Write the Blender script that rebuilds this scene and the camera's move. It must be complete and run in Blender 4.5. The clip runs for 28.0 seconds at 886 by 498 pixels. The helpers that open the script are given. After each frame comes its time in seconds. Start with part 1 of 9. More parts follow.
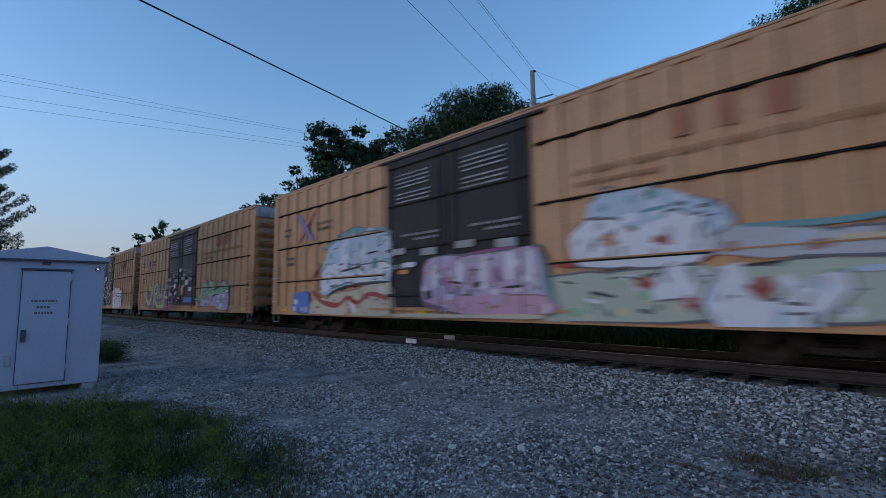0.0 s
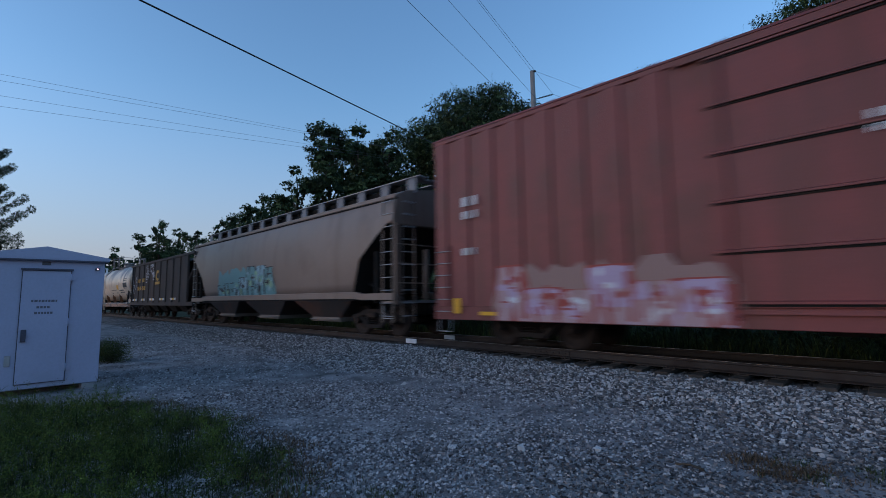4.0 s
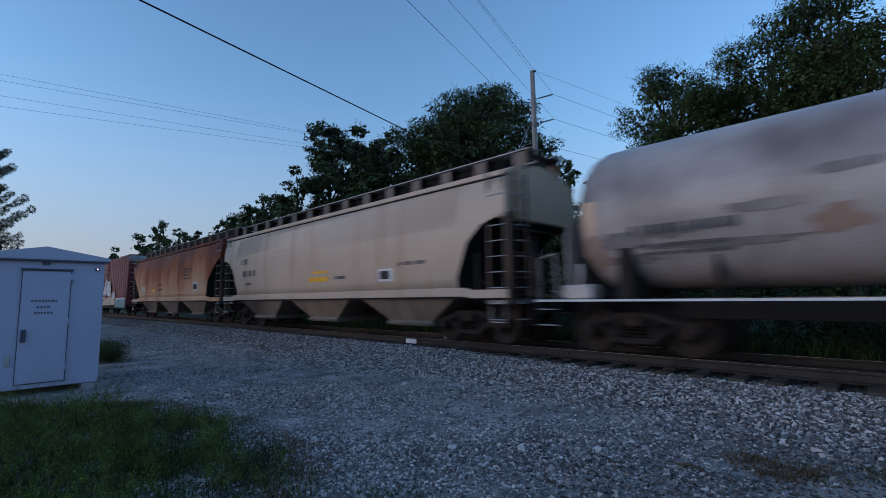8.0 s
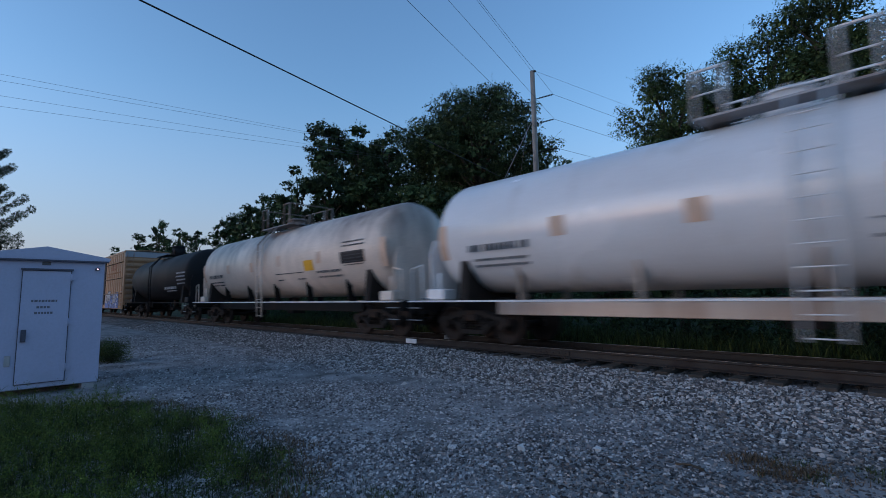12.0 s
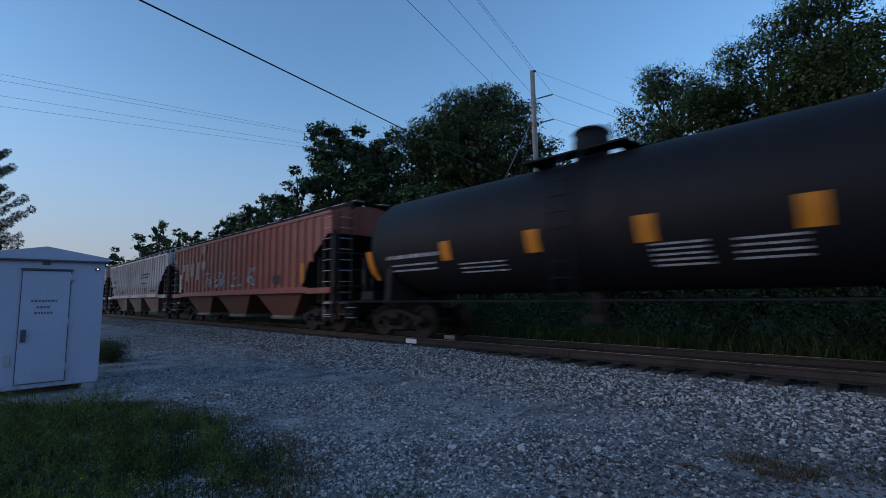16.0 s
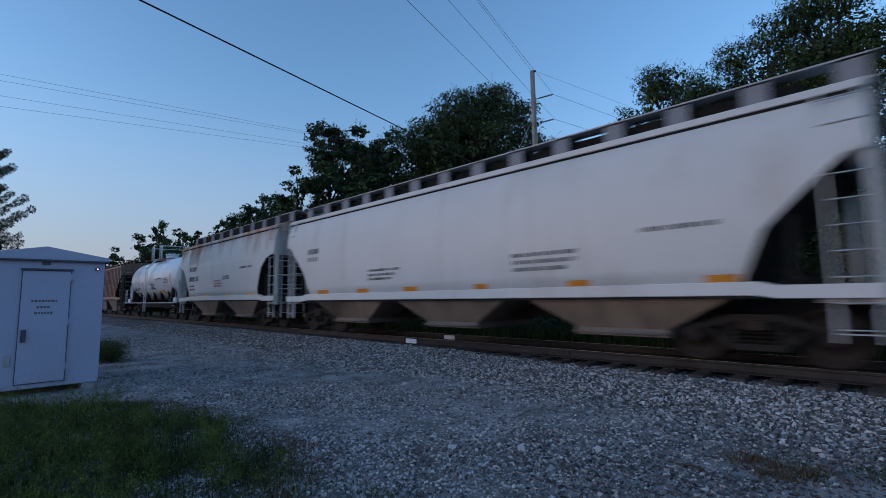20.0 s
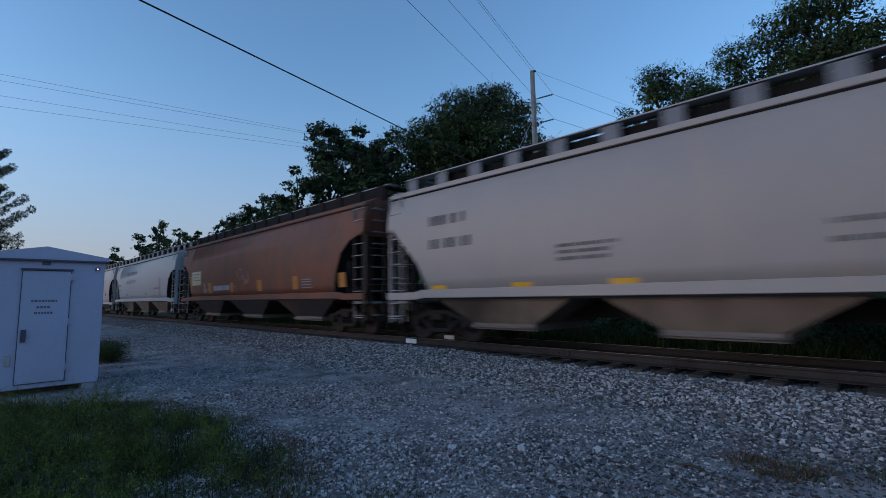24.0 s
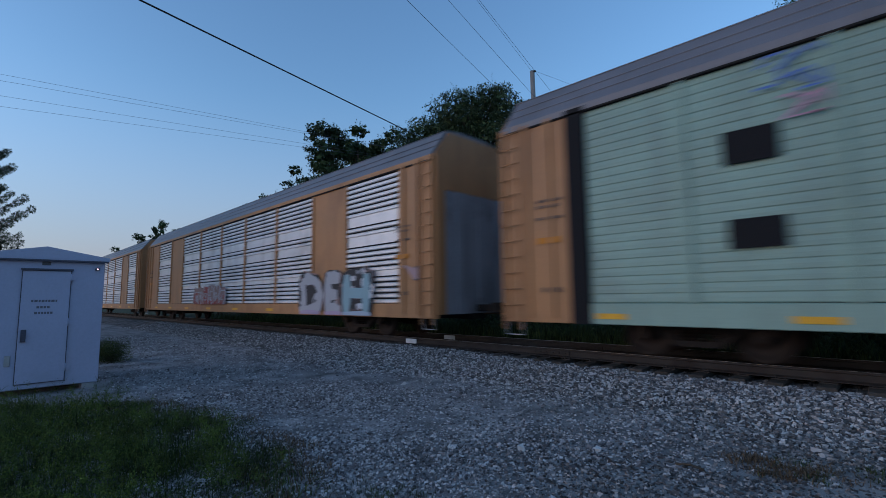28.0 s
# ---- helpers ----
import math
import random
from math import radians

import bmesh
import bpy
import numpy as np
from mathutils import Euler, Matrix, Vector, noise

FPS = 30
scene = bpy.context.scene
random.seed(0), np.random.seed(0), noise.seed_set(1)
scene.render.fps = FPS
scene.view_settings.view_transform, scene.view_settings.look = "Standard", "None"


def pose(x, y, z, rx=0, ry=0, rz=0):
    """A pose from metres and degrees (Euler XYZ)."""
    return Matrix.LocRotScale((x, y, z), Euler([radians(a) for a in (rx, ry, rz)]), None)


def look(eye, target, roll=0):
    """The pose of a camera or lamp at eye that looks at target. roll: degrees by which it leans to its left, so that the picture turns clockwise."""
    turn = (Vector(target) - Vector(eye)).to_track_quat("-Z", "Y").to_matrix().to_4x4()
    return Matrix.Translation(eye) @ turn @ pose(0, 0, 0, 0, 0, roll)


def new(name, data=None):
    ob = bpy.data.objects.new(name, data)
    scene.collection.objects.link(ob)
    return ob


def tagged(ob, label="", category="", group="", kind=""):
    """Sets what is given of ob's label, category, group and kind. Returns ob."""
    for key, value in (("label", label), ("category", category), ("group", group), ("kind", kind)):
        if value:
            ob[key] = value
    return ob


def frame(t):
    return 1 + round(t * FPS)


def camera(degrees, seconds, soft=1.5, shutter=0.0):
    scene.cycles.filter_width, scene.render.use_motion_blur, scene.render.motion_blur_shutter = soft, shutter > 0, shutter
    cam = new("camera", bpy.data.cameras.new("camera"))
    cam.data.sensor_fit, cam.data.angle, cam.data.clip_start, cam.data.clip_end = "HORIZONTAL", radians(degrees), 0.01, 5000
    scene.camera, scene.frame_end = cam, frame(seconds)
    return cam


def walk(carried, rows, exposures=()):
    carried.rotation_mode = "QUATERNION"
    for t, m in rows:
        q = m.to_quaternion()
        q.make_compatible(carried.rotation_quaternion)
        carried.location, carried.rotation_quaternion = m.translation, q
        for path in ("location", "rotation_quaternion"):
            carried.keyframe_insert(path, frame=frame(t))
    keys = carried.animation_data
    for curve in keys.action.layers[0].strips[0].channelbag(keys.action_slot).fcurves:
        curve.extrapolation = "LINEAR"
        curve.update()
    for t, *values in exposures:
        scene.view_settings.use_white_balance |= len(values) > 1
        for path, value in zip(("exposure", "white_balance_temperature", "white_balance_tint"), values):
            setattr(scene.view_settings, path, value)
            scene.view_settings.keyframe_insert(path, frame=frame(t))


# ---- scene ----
# ---- plan ----
# The track runs along x; the train moves towards +x. z = 0 is the gravel lot.
RAIL = 0.45          # rail head above the lot
NEAR = 8.885         # near rail
MID = NEAR + 0.755   # middle of the track
SPEED = 21.71        # train, metres a second
EYE = (0.0, 0.0, RAIL + 1.114)
AIM = (-0.7000, 0.7063, 0.10547)

STOPS = 2.2
cam = camera(87.62, 28.0, soft=0.55, shutter=0.33)
CAM_POSE = look(EYE, [EYE[i] + AIM[i] for i in range(3)], -0.714)
walk(cam, [(0.0, CAM_POSE), (28.0, CAM_POSE)], exposures=[(t, STOPS + d, 5550, 13) for t, d in ((0.0, 0.0), (12.5, 0.0), (15.0, -0.07), (18.5, -0.06), (20.5, -0.02), (24.0, -0.08), (28.0, -0.07))])

# ---- dusk sky and light ----
SUN_ELEV, SUN_TURN = radians(2.0), radians(-152.0)
world = bpy.data.worlds.new("dusk")
scene.world = world
world.use_nodes = True
wn = world.node_tree
wn.nodes.clear()
sky = wn.nodes.new("ShaderNodeTexSky")
sky.sky_type = "NISHITA"
sky.sun_disc = False
sky.sun_elevation, sky.sun_rotation = SUN_ELEV, SUN_TURN
sky.altitude, sky.air_density, sky.dust_density, sky.ozone_density = 0, 1.0, 0.8, 2.2
bg = wn.nodes.new("ShaderNodeBackground")
bg.inputs["Strength"].default_value = 0.15
wout = wn.nodes.new("ShaderNodeOutputWorld")
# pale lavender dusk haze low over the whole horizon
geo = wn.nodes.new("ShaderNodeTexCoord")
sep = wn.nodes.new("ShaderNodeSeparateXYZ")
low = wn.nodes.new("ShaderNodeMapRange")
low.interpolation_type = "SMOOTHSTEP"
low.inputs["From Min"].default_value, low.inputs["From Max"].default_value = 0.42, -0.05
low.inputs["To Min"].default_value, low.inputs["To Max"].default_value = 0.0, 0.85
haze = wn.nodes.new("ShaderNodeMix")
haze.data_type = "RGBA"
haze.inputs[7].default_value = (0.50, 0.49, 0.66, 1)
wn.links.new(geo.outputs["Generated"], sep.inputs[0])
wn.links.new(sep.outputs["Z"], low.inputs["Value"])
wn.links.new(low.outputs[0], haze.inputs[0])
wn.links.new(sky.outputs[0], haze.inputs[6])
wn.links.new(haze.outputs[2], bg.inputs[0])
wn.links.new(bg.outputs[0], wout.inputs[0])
sun = new("sun", bpy.data.lights.new("sun", "SUN"))
sun.data.energy, sun.data.angle, sun.data.color = 0.10, radians(40), (0.97, 0.93, 0.95)
sun.matrix_world = look((0, 0, 0), (0.47, 0.87, -0.12))

# ---- materials ----
def rgb(c):
    return (c[0], c[1], c[2], 1.0)


def surface(name, col, rough=0.6, second=None, second_amt=0.0, streak=0.0, grain=0.12, size=1.0, metal=0.0, bump=0.15,
            fine=30.0, seed=0.0, vary=0.0, top=None, gloss=0.25, crown=None):
    """Paint or stone: a base colour with grain, a second colour (rust, dirt) in patches and in runs down the face."""
    m = bpy.data.materials.new(name)
    m.use_nodes = True
    nt = m.node_tree
    n, l = nt.nodes, nt.links
    b = n["Principled BSDF"]
    b.inputs["Metallic"].default_value = metal
    b.inputs["Specular IOR Level"].default_value = gloss
    tc = n.new("ShaderNodeTexCoord")

    def noise_at(scale, detail, stretch=(1, 1, 1), off=0.0):
        mp = n.new("ShaderNodeMapping")
        mp.inputs["Scale"].default_value = stretch
        mp.inputs["Location"].default_value = (seed * 3.7 + off, seed * 1.3, seed * 2.1)
        l.new(tc.outputs["Object"], mp.inputs[0])
        t = n.new("ShaderNodeTexNoise")
        t.inputs["Scale"].default_value, t.inputs["Detail"].default_value = scale, detail
        l.new(mp.outputs[0], t.inputs["Vector"])
        return t.outputs["Fac"]

    def ramp(src, lo, hi):
        r = n.new("ShaderNodeMapRange")
        r.inputs["From Min"].default_value, r.inputs["From Max"].default_value = lo, hi
        l.new(src, r.inputs["Value"])
        return r.outputs[0]

    def math2(op, a, bb):
        k = n.new("ShaderNodeMath")
        k.operation = op
        for i, s in enumerate((a, bb)):
            if isinstance(s, (int, float)):
                k.inputs[i].default_value = s
            else:
                l.new(s, k.inputs[i])
        return k.outputs[0]

    def mix(kind, fac, a, bb):
        k = n.new("ShaderNodeMix")
        k.data_type, k.blend_type = "RGBA", kind
        for i, s in ((0, fac), (6, a), (7, bb)):
            if isinstance(s, (int, float)):
                k.inputs[i].default_value = s
            elif isinstance(s, tuple):
                k.inputs[i].default_value = rgb(s)
            else:
                l.new(s, k.inputs[i])
        return k.outputs[2]

    colour = tuple(col)
    big = noise_at(0.9 / size, 5)
    small = noise_at(fine / size, 3, off=5.0)
    lo = tuple(c * (1 - grain * 1.6) for c in col)
    hi = tuple(min(1, c * (1 + grain)) for c in col)
    colour = mix("MIX", ramp(math2("ADD", math2("MULTIPLY", big, 0.6), math2("MULTIPLY", small, 0.4)), 0.35, 0.65), lo, hi)
    if second is not None and second_amt > 0:
        patch = ramp(noise_at(0.55 / size, 7, off=9.0), 0.66 - 0.3 * second_amt, 0.86 - 0.3 * second_amt)
        if streak > 0:
            run = ramp(noise_at(2.2 / size, 4, (1, 1, 0.10), 13.0), 0.62 - 0.28 * streak, 0.9 - 0.28 * streak)
            patch = math2("MAXIMUM", patch, math2("MULTIPLY", run, 0.75))
        if top is not None:
            # runs that start at the roof line and thin out downwards
            sp = n.new("ShaderNodeSeparateXYZ")
            l.new(tc.outputs["Object"], sp.inputs[0])
            drip = math2("ADD", sp.outputs["Z"], math2("MULTIPLY", math2("SUBTRACT", noise_at(1.1 / size, 5, (1, 1, 0.06), 21.0), 0.5), 3.6))
            drip = math2("ADD", drip, math2("MULTIPLY", math2("SUBTRACT", noise_at(5.0 / size, 4, (1, 1, 0.09), 27.0), 0.5), 1.7))
            patch = math2("MAXIMUM", ramp(drip, top[0], top[1]), math2("MULTIPLY", patch, 0.35))
        colour = mix("MIX", patch, colour, tuple(second))
        if crown is not None:
            colour = mix("MIX", ramp(drip, crown[1], crown[2]), colour, tuple(crown[0]))
    if vary > 0:
        oi = n.new("ShaderNodeObjectInfo")
        colour = mix("MULTIPLY", vary, colour, mix("MIX", oi.outputs["Random"], (0.45, 0.45, 0.45), (1.5, 1.5, 1.5)))
    l.new(colour, b.inputs["Base Color"])
    l.new(math2("ADD", math2("MULTIPLY", big, 0.25), rough - 0.12),
          b.inputs["Roughness"])
    if bump > 0:
        bp = n.new("ShaderNodeBump")
        bp.inputs["Strength"].default_value, bp.inputs["Distance"].default_value = bump, 0.02
        l.new(small, bp.inputs["Height"])
        l.new(bp.outputs[0], b.inputs["Normal"])
    return m


def islands(name, lo, hi, rough=0.85, mid=None, broad=0.0):
    """Colour that changes from piece to piece within one mesh (leaves, blades, stones)."""
    m = bpy.data.materials.new(name)
    m.use_nodes = True
    n, l = m.node_tree.nodes, m.node_tree.links
    b = n["Principled BSDF"]
    g = n.new("ShaderNodeNewGeometry")
    r = n.new("ShaderNodeValToRGB")
    r.color_ramp.elements[0].color, r.color_ramp.elements[1].color = rgb(lo), rgb(hi)
    if mid:
        r.color_ramp.elements.new(0.5).color = rgb(mid)
    l.new(g.outputs["Random Per Island"], r.inputs[0])
    t = n.new("ShaderNodeTexNoise")
    t.inputs["Scale"].default_value, t.inputs["Detail"].default_value = 40.0, 3
    tc = n.new("ShaderNodeTexCoord")
    l.new(tc.outputs["Object"], t.inputs["Vector"])
    k = n.new("ShaderNodeMix")
    k.data_type, k.blend_type = "RGBA", "OVERLAY"
    k.inputs[0].default_value = 0.35
    l.new(r.outputs[0], k.inputs[6])
    l.new(t.outputs["Fac"], k.inputs[7])
    colour = k.outputs[2]
    if broad:
        # lighter and darker growth in patches of that breadth
        t2 = n.new("ShaderNodeTexNoise")
        t2.inputs["Scale"].default_value, t2.inputs["Detail"].default_value = 1.0 / broad, 2
        l.new(tc.outputs["Object"], t2.inputs["Vector"])
        r2 = n.new("ShaderNodeMapRange")
        r2.inputs["From Min"].default_value, r2.inputs["From Max"].default_value = 0.35, 0.65
        r2.inputs["To Min"].default_value, r2.inputs["To Max"].default_value = 0.55, 1.7
        l.new(t2.outputs["Fac"], r2.inputs["Value"])
        k2 = n.new("ShaderNodeVectorMath")
        k2.operation = "SCALE"
        l.new(colour, k2.inputs[0])
        l.new(r2.outputs[0], k2.inputs["Scale"])
        colour = k2.outputs[0]
    l.new(colour, b.inputs["Base Color"])
    b.inputs["Roughness"].default_value = rough
    b.inputs["Specular IOR Level"].default_value = 0.25
    return m


# ---- mesh helpers ----
def box(bm, x0, x1, y0, y1, z0, z1, mi=0):
    v = [bm.verts.new(p) for p in ((x0, y0, z0), (x1, y0, z0), (x1, y1, z0), (x0, y1, z0),
                                   (x0, y0, z1), (x1, y0, z1), (x1, y1, z1), (x0, y1, z1))]
    for f in ((0, 3, 2, 1), (4, 5, 6, 7), (0, 1, 5, 4), (1, 2, 6, 5), (2, 3, 7, 6), (3, 0, 4, 7)):
        bm.faces.new([v[i] for i in f]).material_index = mi


def tube(bm, a, b, r, seg=8, r2=None, mi=0, smooth=True):
    a, b = Vector(a), Vector(b)
    d = (b - a).normalized()
    s = d.orthogonal().normalized()
    t = d.cross(s)
    r2 = r if r2 is None else r2
    rings = []
    for c, q in ((a, r), (b, r2)):
        rings.append([bm.verts.new(c + (s * math.cos(2 * math.pi * i / seg) + t * math.sin(2 * math.pi * i / seg)) * q) for i in range(seg)])
    for i in range(seg):
        f = bm.faces.new((rings[0][i], rings[0][(i + 1) % seg], rings[1][(i + 1) % seg], rings[1][i]))
        f.smooth, f.material_index = smooth, mi
    bm.faces.new(rings[0][::-1]).material_index = mi
    bm.faces.new(rings[1]).material_index = mi


def path_tube(bm, pts, r, seg=6, mi=0):
    """A bent bar or wire: one skin along the points."""
    pts = [Vector(p) for p in pts]
    dirs = [(b - a).normalized() for a, b in zip(pts, pts[1:])]
    s = dirs[0].orthogonal().normalized()
    rings = []
    for i, p in enumerate(pts):
        d = dirs[0] if i == 0 else dirs[-1] if i == len(pts) - 1 else (dirs[i - 1] + dirs[i]).normalized()
        s = (s - d * s.dot(d)).normalized()
        t = d.cross(s)
        rings.append([p + (s * math.cos(2 * math.pi * k / seg) + t * math.sin(2 * math.pi * k / seg)) * r for k in range(seg)])
    loft(bm, rings, mi=mi)


def prism(bm, poly, axis, a, b, mi=0):
    """A closed outline in the plane across an axis, drawn out from a to b along it. Outline pairs: axis x -> (y, z), y -> (x, z), z -> (x, y)."""
    def at(p, t):
        return {"x": (t, p[0], p[1]), "y": (p[0], t, p[1]), "z": (p[0], p[1], t)}[axis]
    v0 = [bm.verts.new(at(p, a)) for p in poly]
    v1 = [bm.verts.new(at(p, b)) for p in poly]
    n = len(poly)
    for i in range(n):
        bm.faces.new((v0[i], v0[(i + 1) % n], v1[(i + 1) % n], v1[i])).material_index = mi
    bm.faces.new(v0[::-1]).material_index = mi
    bm.faces.new(v1).material_index = mi


def loft(bm, rings, cap=True, smooth=True, mi=0):
    """Joins rings of points, each with the same count, into a closed skin."""
    vs = [[bm.verts.new(p) for p in r] for r in rings]
    n = len(vs[0])
    for a, b in zip(vs, vs[1:]):
        for i in range(n):
            f = bm.faces.new((a[i], a[(i + 1) % n], b[(i + 1) % n], b[i]))
            f.smooth, f.material_index = smooth, mi
    if cap:
        bm.faces.new(vs[0][::-1]).material_index = mi
        bm.faces.new(vs[-1]).material_index = mi


def bevelled(bm, width=0.02):
    bmesh.ops.bevel(bm, geom=list(bm.edges), offset=width, segments=1, affect="EDGES")


def finish(name, bm, mats):
    bmesh.ops.recalc_face_normals(bm, faces=bm.faces[:])
    me = bpy.data.meshes.new(name)
    bm.to_mesh(me)
    bm.free()
    for m in (mats if isinstance(mats, (list, tuple)) else [mats]):
        me.materials.append(m)
    return me


def part(name, bm, material, parent, label=""):
    """One mesh object from a bmesh or a shared mesh, under a thing or a part."""
    me = bm if isinstance(bm, bpy.types.Mesh) else finish(name, bm, material)
    ob = new(name, me)
    ob.parent = parent
    if label:
        ob["label"] = label
    return ob


def thing(name, label, category, group="", m=None, kind=""):
    e = new(name)
    e.empty_display_size = 0.3
    if m is not None:
        e.matrix_world = m
    return tagged(e, label, category, group, kind)


def solid(name, bm, mats, label, category, group="", kind="", m=None):
    ob = new(name, finish(name, bm, mats))
    if m is not None:
        ob.matrix_world = m
    return tagged(ob, label, category, group, kind)


def bm_new():
    return bmesh.new()


def raw_mesh(name, verts, faces, mat, smooth=False):
    """A large mesh straight from arrays; faces all of one size."""
    me = bpy.data.meshes.new(name)
    nv, (nf, k) = len(verts), faces.shape
    me.vertices.add(nv)
    me.vertices.foreach_set("co", np.asarray(verts, dtype=np.float32).ravel())
    me.loops.add(nf * k)
    me.loops.foreach_set("vertex_index", faces.astype(np.int32).ravel())
    me.polygons.add(nf)
    me.polygons.foreach_set("loop_start", np.arange(0, nf * k, k, dtype=np.int32))
    me.polygons.foreach_set("use_smooth", np.full(nf, smooth))
    me.update(calc_edges=True)
    me.validate()
    for mm in (mat if isinstance(mat, list) else [mat]):
        me.materials.append(mm)
    return me

# ---- ground, ballast, track ----
MAT_LOT = surface("lot_gravel", (0.255, 0.243, 0.237), 0.9, (0.41, 0.39, 0.38), 0.45, grain=0.45, size=0.5, bump=0.9, fine=45)
MAT_BALLAST = surface("ballast_bed", (0.15, 0.142, 0.137), 0.95, (0.09, 0.085, 0.08), 0.4, grain=0.5, size=0.5, bump=1.0, fine=40)
MAT_WEEDY = surface("weedy_soil", (0.035, 0.05, 0.02), 0.95, (0.05, 0.04, 0.025), 0.5, grain=0.4, size=2.0, bump=0.8, fine=25)
MAT_STONE = islands("crushed_stone", (0.07, 0.067, 0.068), (0.62, 0.595, 0.575), 0.88, (0.205, 0.193, 0.188))
MAT_CRIB = islands("dark_crib_stone", (0.02, 0.019, 0.018), (0.10, 0.095, 0.09), 0.8, (0.045, 0.042, 0.04))
MAT_PEBBLE = islands("lot_stone", (0.055, 0.050, 0.052), (0.62, 0.585, 0.57), 0.9, (0.225, 0.205, 0.20))
MAT_DIRTY = islands("dirty_gravel", (0.035, 0.032, 0.031), (0.42, 0.39, 0.37), 0.9, (0.135, 0.12, 0.113))
MAT_PALESTONE = surface("pale_stone", (0.62, 0.61, 0.60), 0.85, (0.4, 0.39, 0.38), 0.3, size=0.1, bump=0.5)
MAT_RAIL = surface("rusty_rail", (0.046, 0.038, 0.033), 0.7, (0.028, 0.02, 0.017), 0.5, metal=0.1, size=0.3, bump=0.3, seed=1)
MAT_RAILTOP = surface("worn_rail_head", (0.42, 0.41, 0.40), 0.3, metal=0.9, bump=0.05)
MAT_TIE = surface("old_tie_wood", (0.07, 0.06, 0.05), 0.9, (0.14, 0.13, 0.12), 0.4, size=0.3, bump=0.8, vary=0.5)


def bed_top(x):
    """Top of the ballast: up to the tie tops along the track, washed lower where the lot meets it."""
    return np.interp(x, [-13.0, -8.5, -4.5, 3.0], [0.262, 0.258, 0.195, 0.195])


def ground_z(x, y):
    """Height of the ground: the level lot, the ballast shoulder, the weedy bank behind the track."""
    h = bed_top(x)
    up = np.clip((y - 6.7) / 1.45, 0.0, 1.0) * h
    down = np.clip((y - 11.2) / 1.6, 0.0, 1.0) * (h + 0.10)
    back = np.clip((y - 40.0) / 20.0, 0.0, 1.0) * 0.10
    return up - down + back


def make_ground():
    ys = [-2500, -300, -60, -20, -8, -2, 1, 2.5, 4, 5.2, 6.2, 6.7, 7.4, 8.15, 8.6, 9.6, 10.6, 11.2, 12.0, 12.8, 16, 22, 30, 60, 300, 2500]
    xs = [-2500, -600, -250, -120, -70, -45, -30, -22, -16, -13, -10.5, -8.5, -6.5, -4.5, -3, 0, 3, 8, 15, 30, 80, 300, 2500]
    bm = bm_new()
    grid = [[bm.verts.new((x, y, float(ground_z(x, y)) + (0.02 * noise.noise((x * 0.7, y * 0.7, 0)) if abs(x) < 50 and y < 6.5 and y > -20 else 0)))
             for x in xs] for y in ys]
    for j in range(len(ys) - 1):
        for i in range(len(xs) - 1):
            f = bm.faces.new((grid[j][i], grid[j][i + 1], grid[j + 1][i + 1], grid[j + 1][i]))
            yc, xc = (ys[j] + ys[j + 1]) / 2, (xs[i] + xs[i + 1]) / 2
            f.material_index = 1 if 6.7 < yc < 11.2 else (0 if yc < 6.7 and yc > -20 and abs(xc) < 70 else 2)
            f.smooth = True
    solid("ground", bm, [MAT_LOT, MAT_BALLAST, MAT_WEEDY], "grey gravel lot with ballast bed and weedy verge", "ground", kind="structure")


def stones(xy, size, rng, flat=0.7):
    """Corner points and faces of angular stones, ten triangles each, at the given spots."""
    n = len(xy)
    cube = np.array([(-1, -1, -1), (1, -1, -1), (1, 1, -1), (-1, 1, -1), (-1, -1, 1), (1, -1, 1), (1, 1, 1), (-1, 1, 1)], float) * 0.5
    tri = np.array([(4, 5, 6), (4, 6, 7), (0, 1, 5), (0, 5, 4), (1, 2, 6), (1, 6, 5), (2, 3, 7), (2, 7, 6), (3, 0, 4), (3, 4, 7)])
    c = cube[None] * rng.uniform(0.35, 1.0, (n, 8, 1)) + rng.uniform(-0.12, 0.12, (n, 8, 3))
    c *= size[:, None, None] * np.stack([rng.uniform(0.7, 1.3, n), rng.uniform(0.7, 1.2, n), rng.uniform(0.5, 0.9, n) * flat + 0.2], -1)[:, None, :] * 1.25
    a, b = rng.uniform(0, 6.28, n), rng.normal(0, 0.5, n)
    ca, sa, cb, sb = np.cos(a), np.sin(a), np.cos(b), np.sin(b)
    x, y, z = c[..., 0].copy(), c[..., 1].copy(), c[..., 2].copy()
    y, z = y * cb[:, None] - z * sb[:, None], y * sb[:, None] + z * cb[:, None]
    x, y = x * ca[:, None] - y * sa[:, None], x * sa[:, None] + y * ca[:, None]
    v = np.stack([x + xy[:, 0, None], y + xy[:, 1, None], z + xy[:, 2, None]], -1).reshape(-1, 3)
    f = (tri[None] + 8 * np.arange(n)[:, None, None]).reshape(-1, 3)
    return v, f


def scatter(n, x0, x1, y0, y1, rng, lift=0.0, thin=None):
    x, y = rng.uniform(x0, x1, n), rng.uniform(y0, y1, n)
    if thin is not None:
        keep = rng.uniform(0, 1, n) < thin(x, y)
        x, y = x[keep], y[keep]
    return np.stack([x, y, ground_z(x, y) + lift], -1)


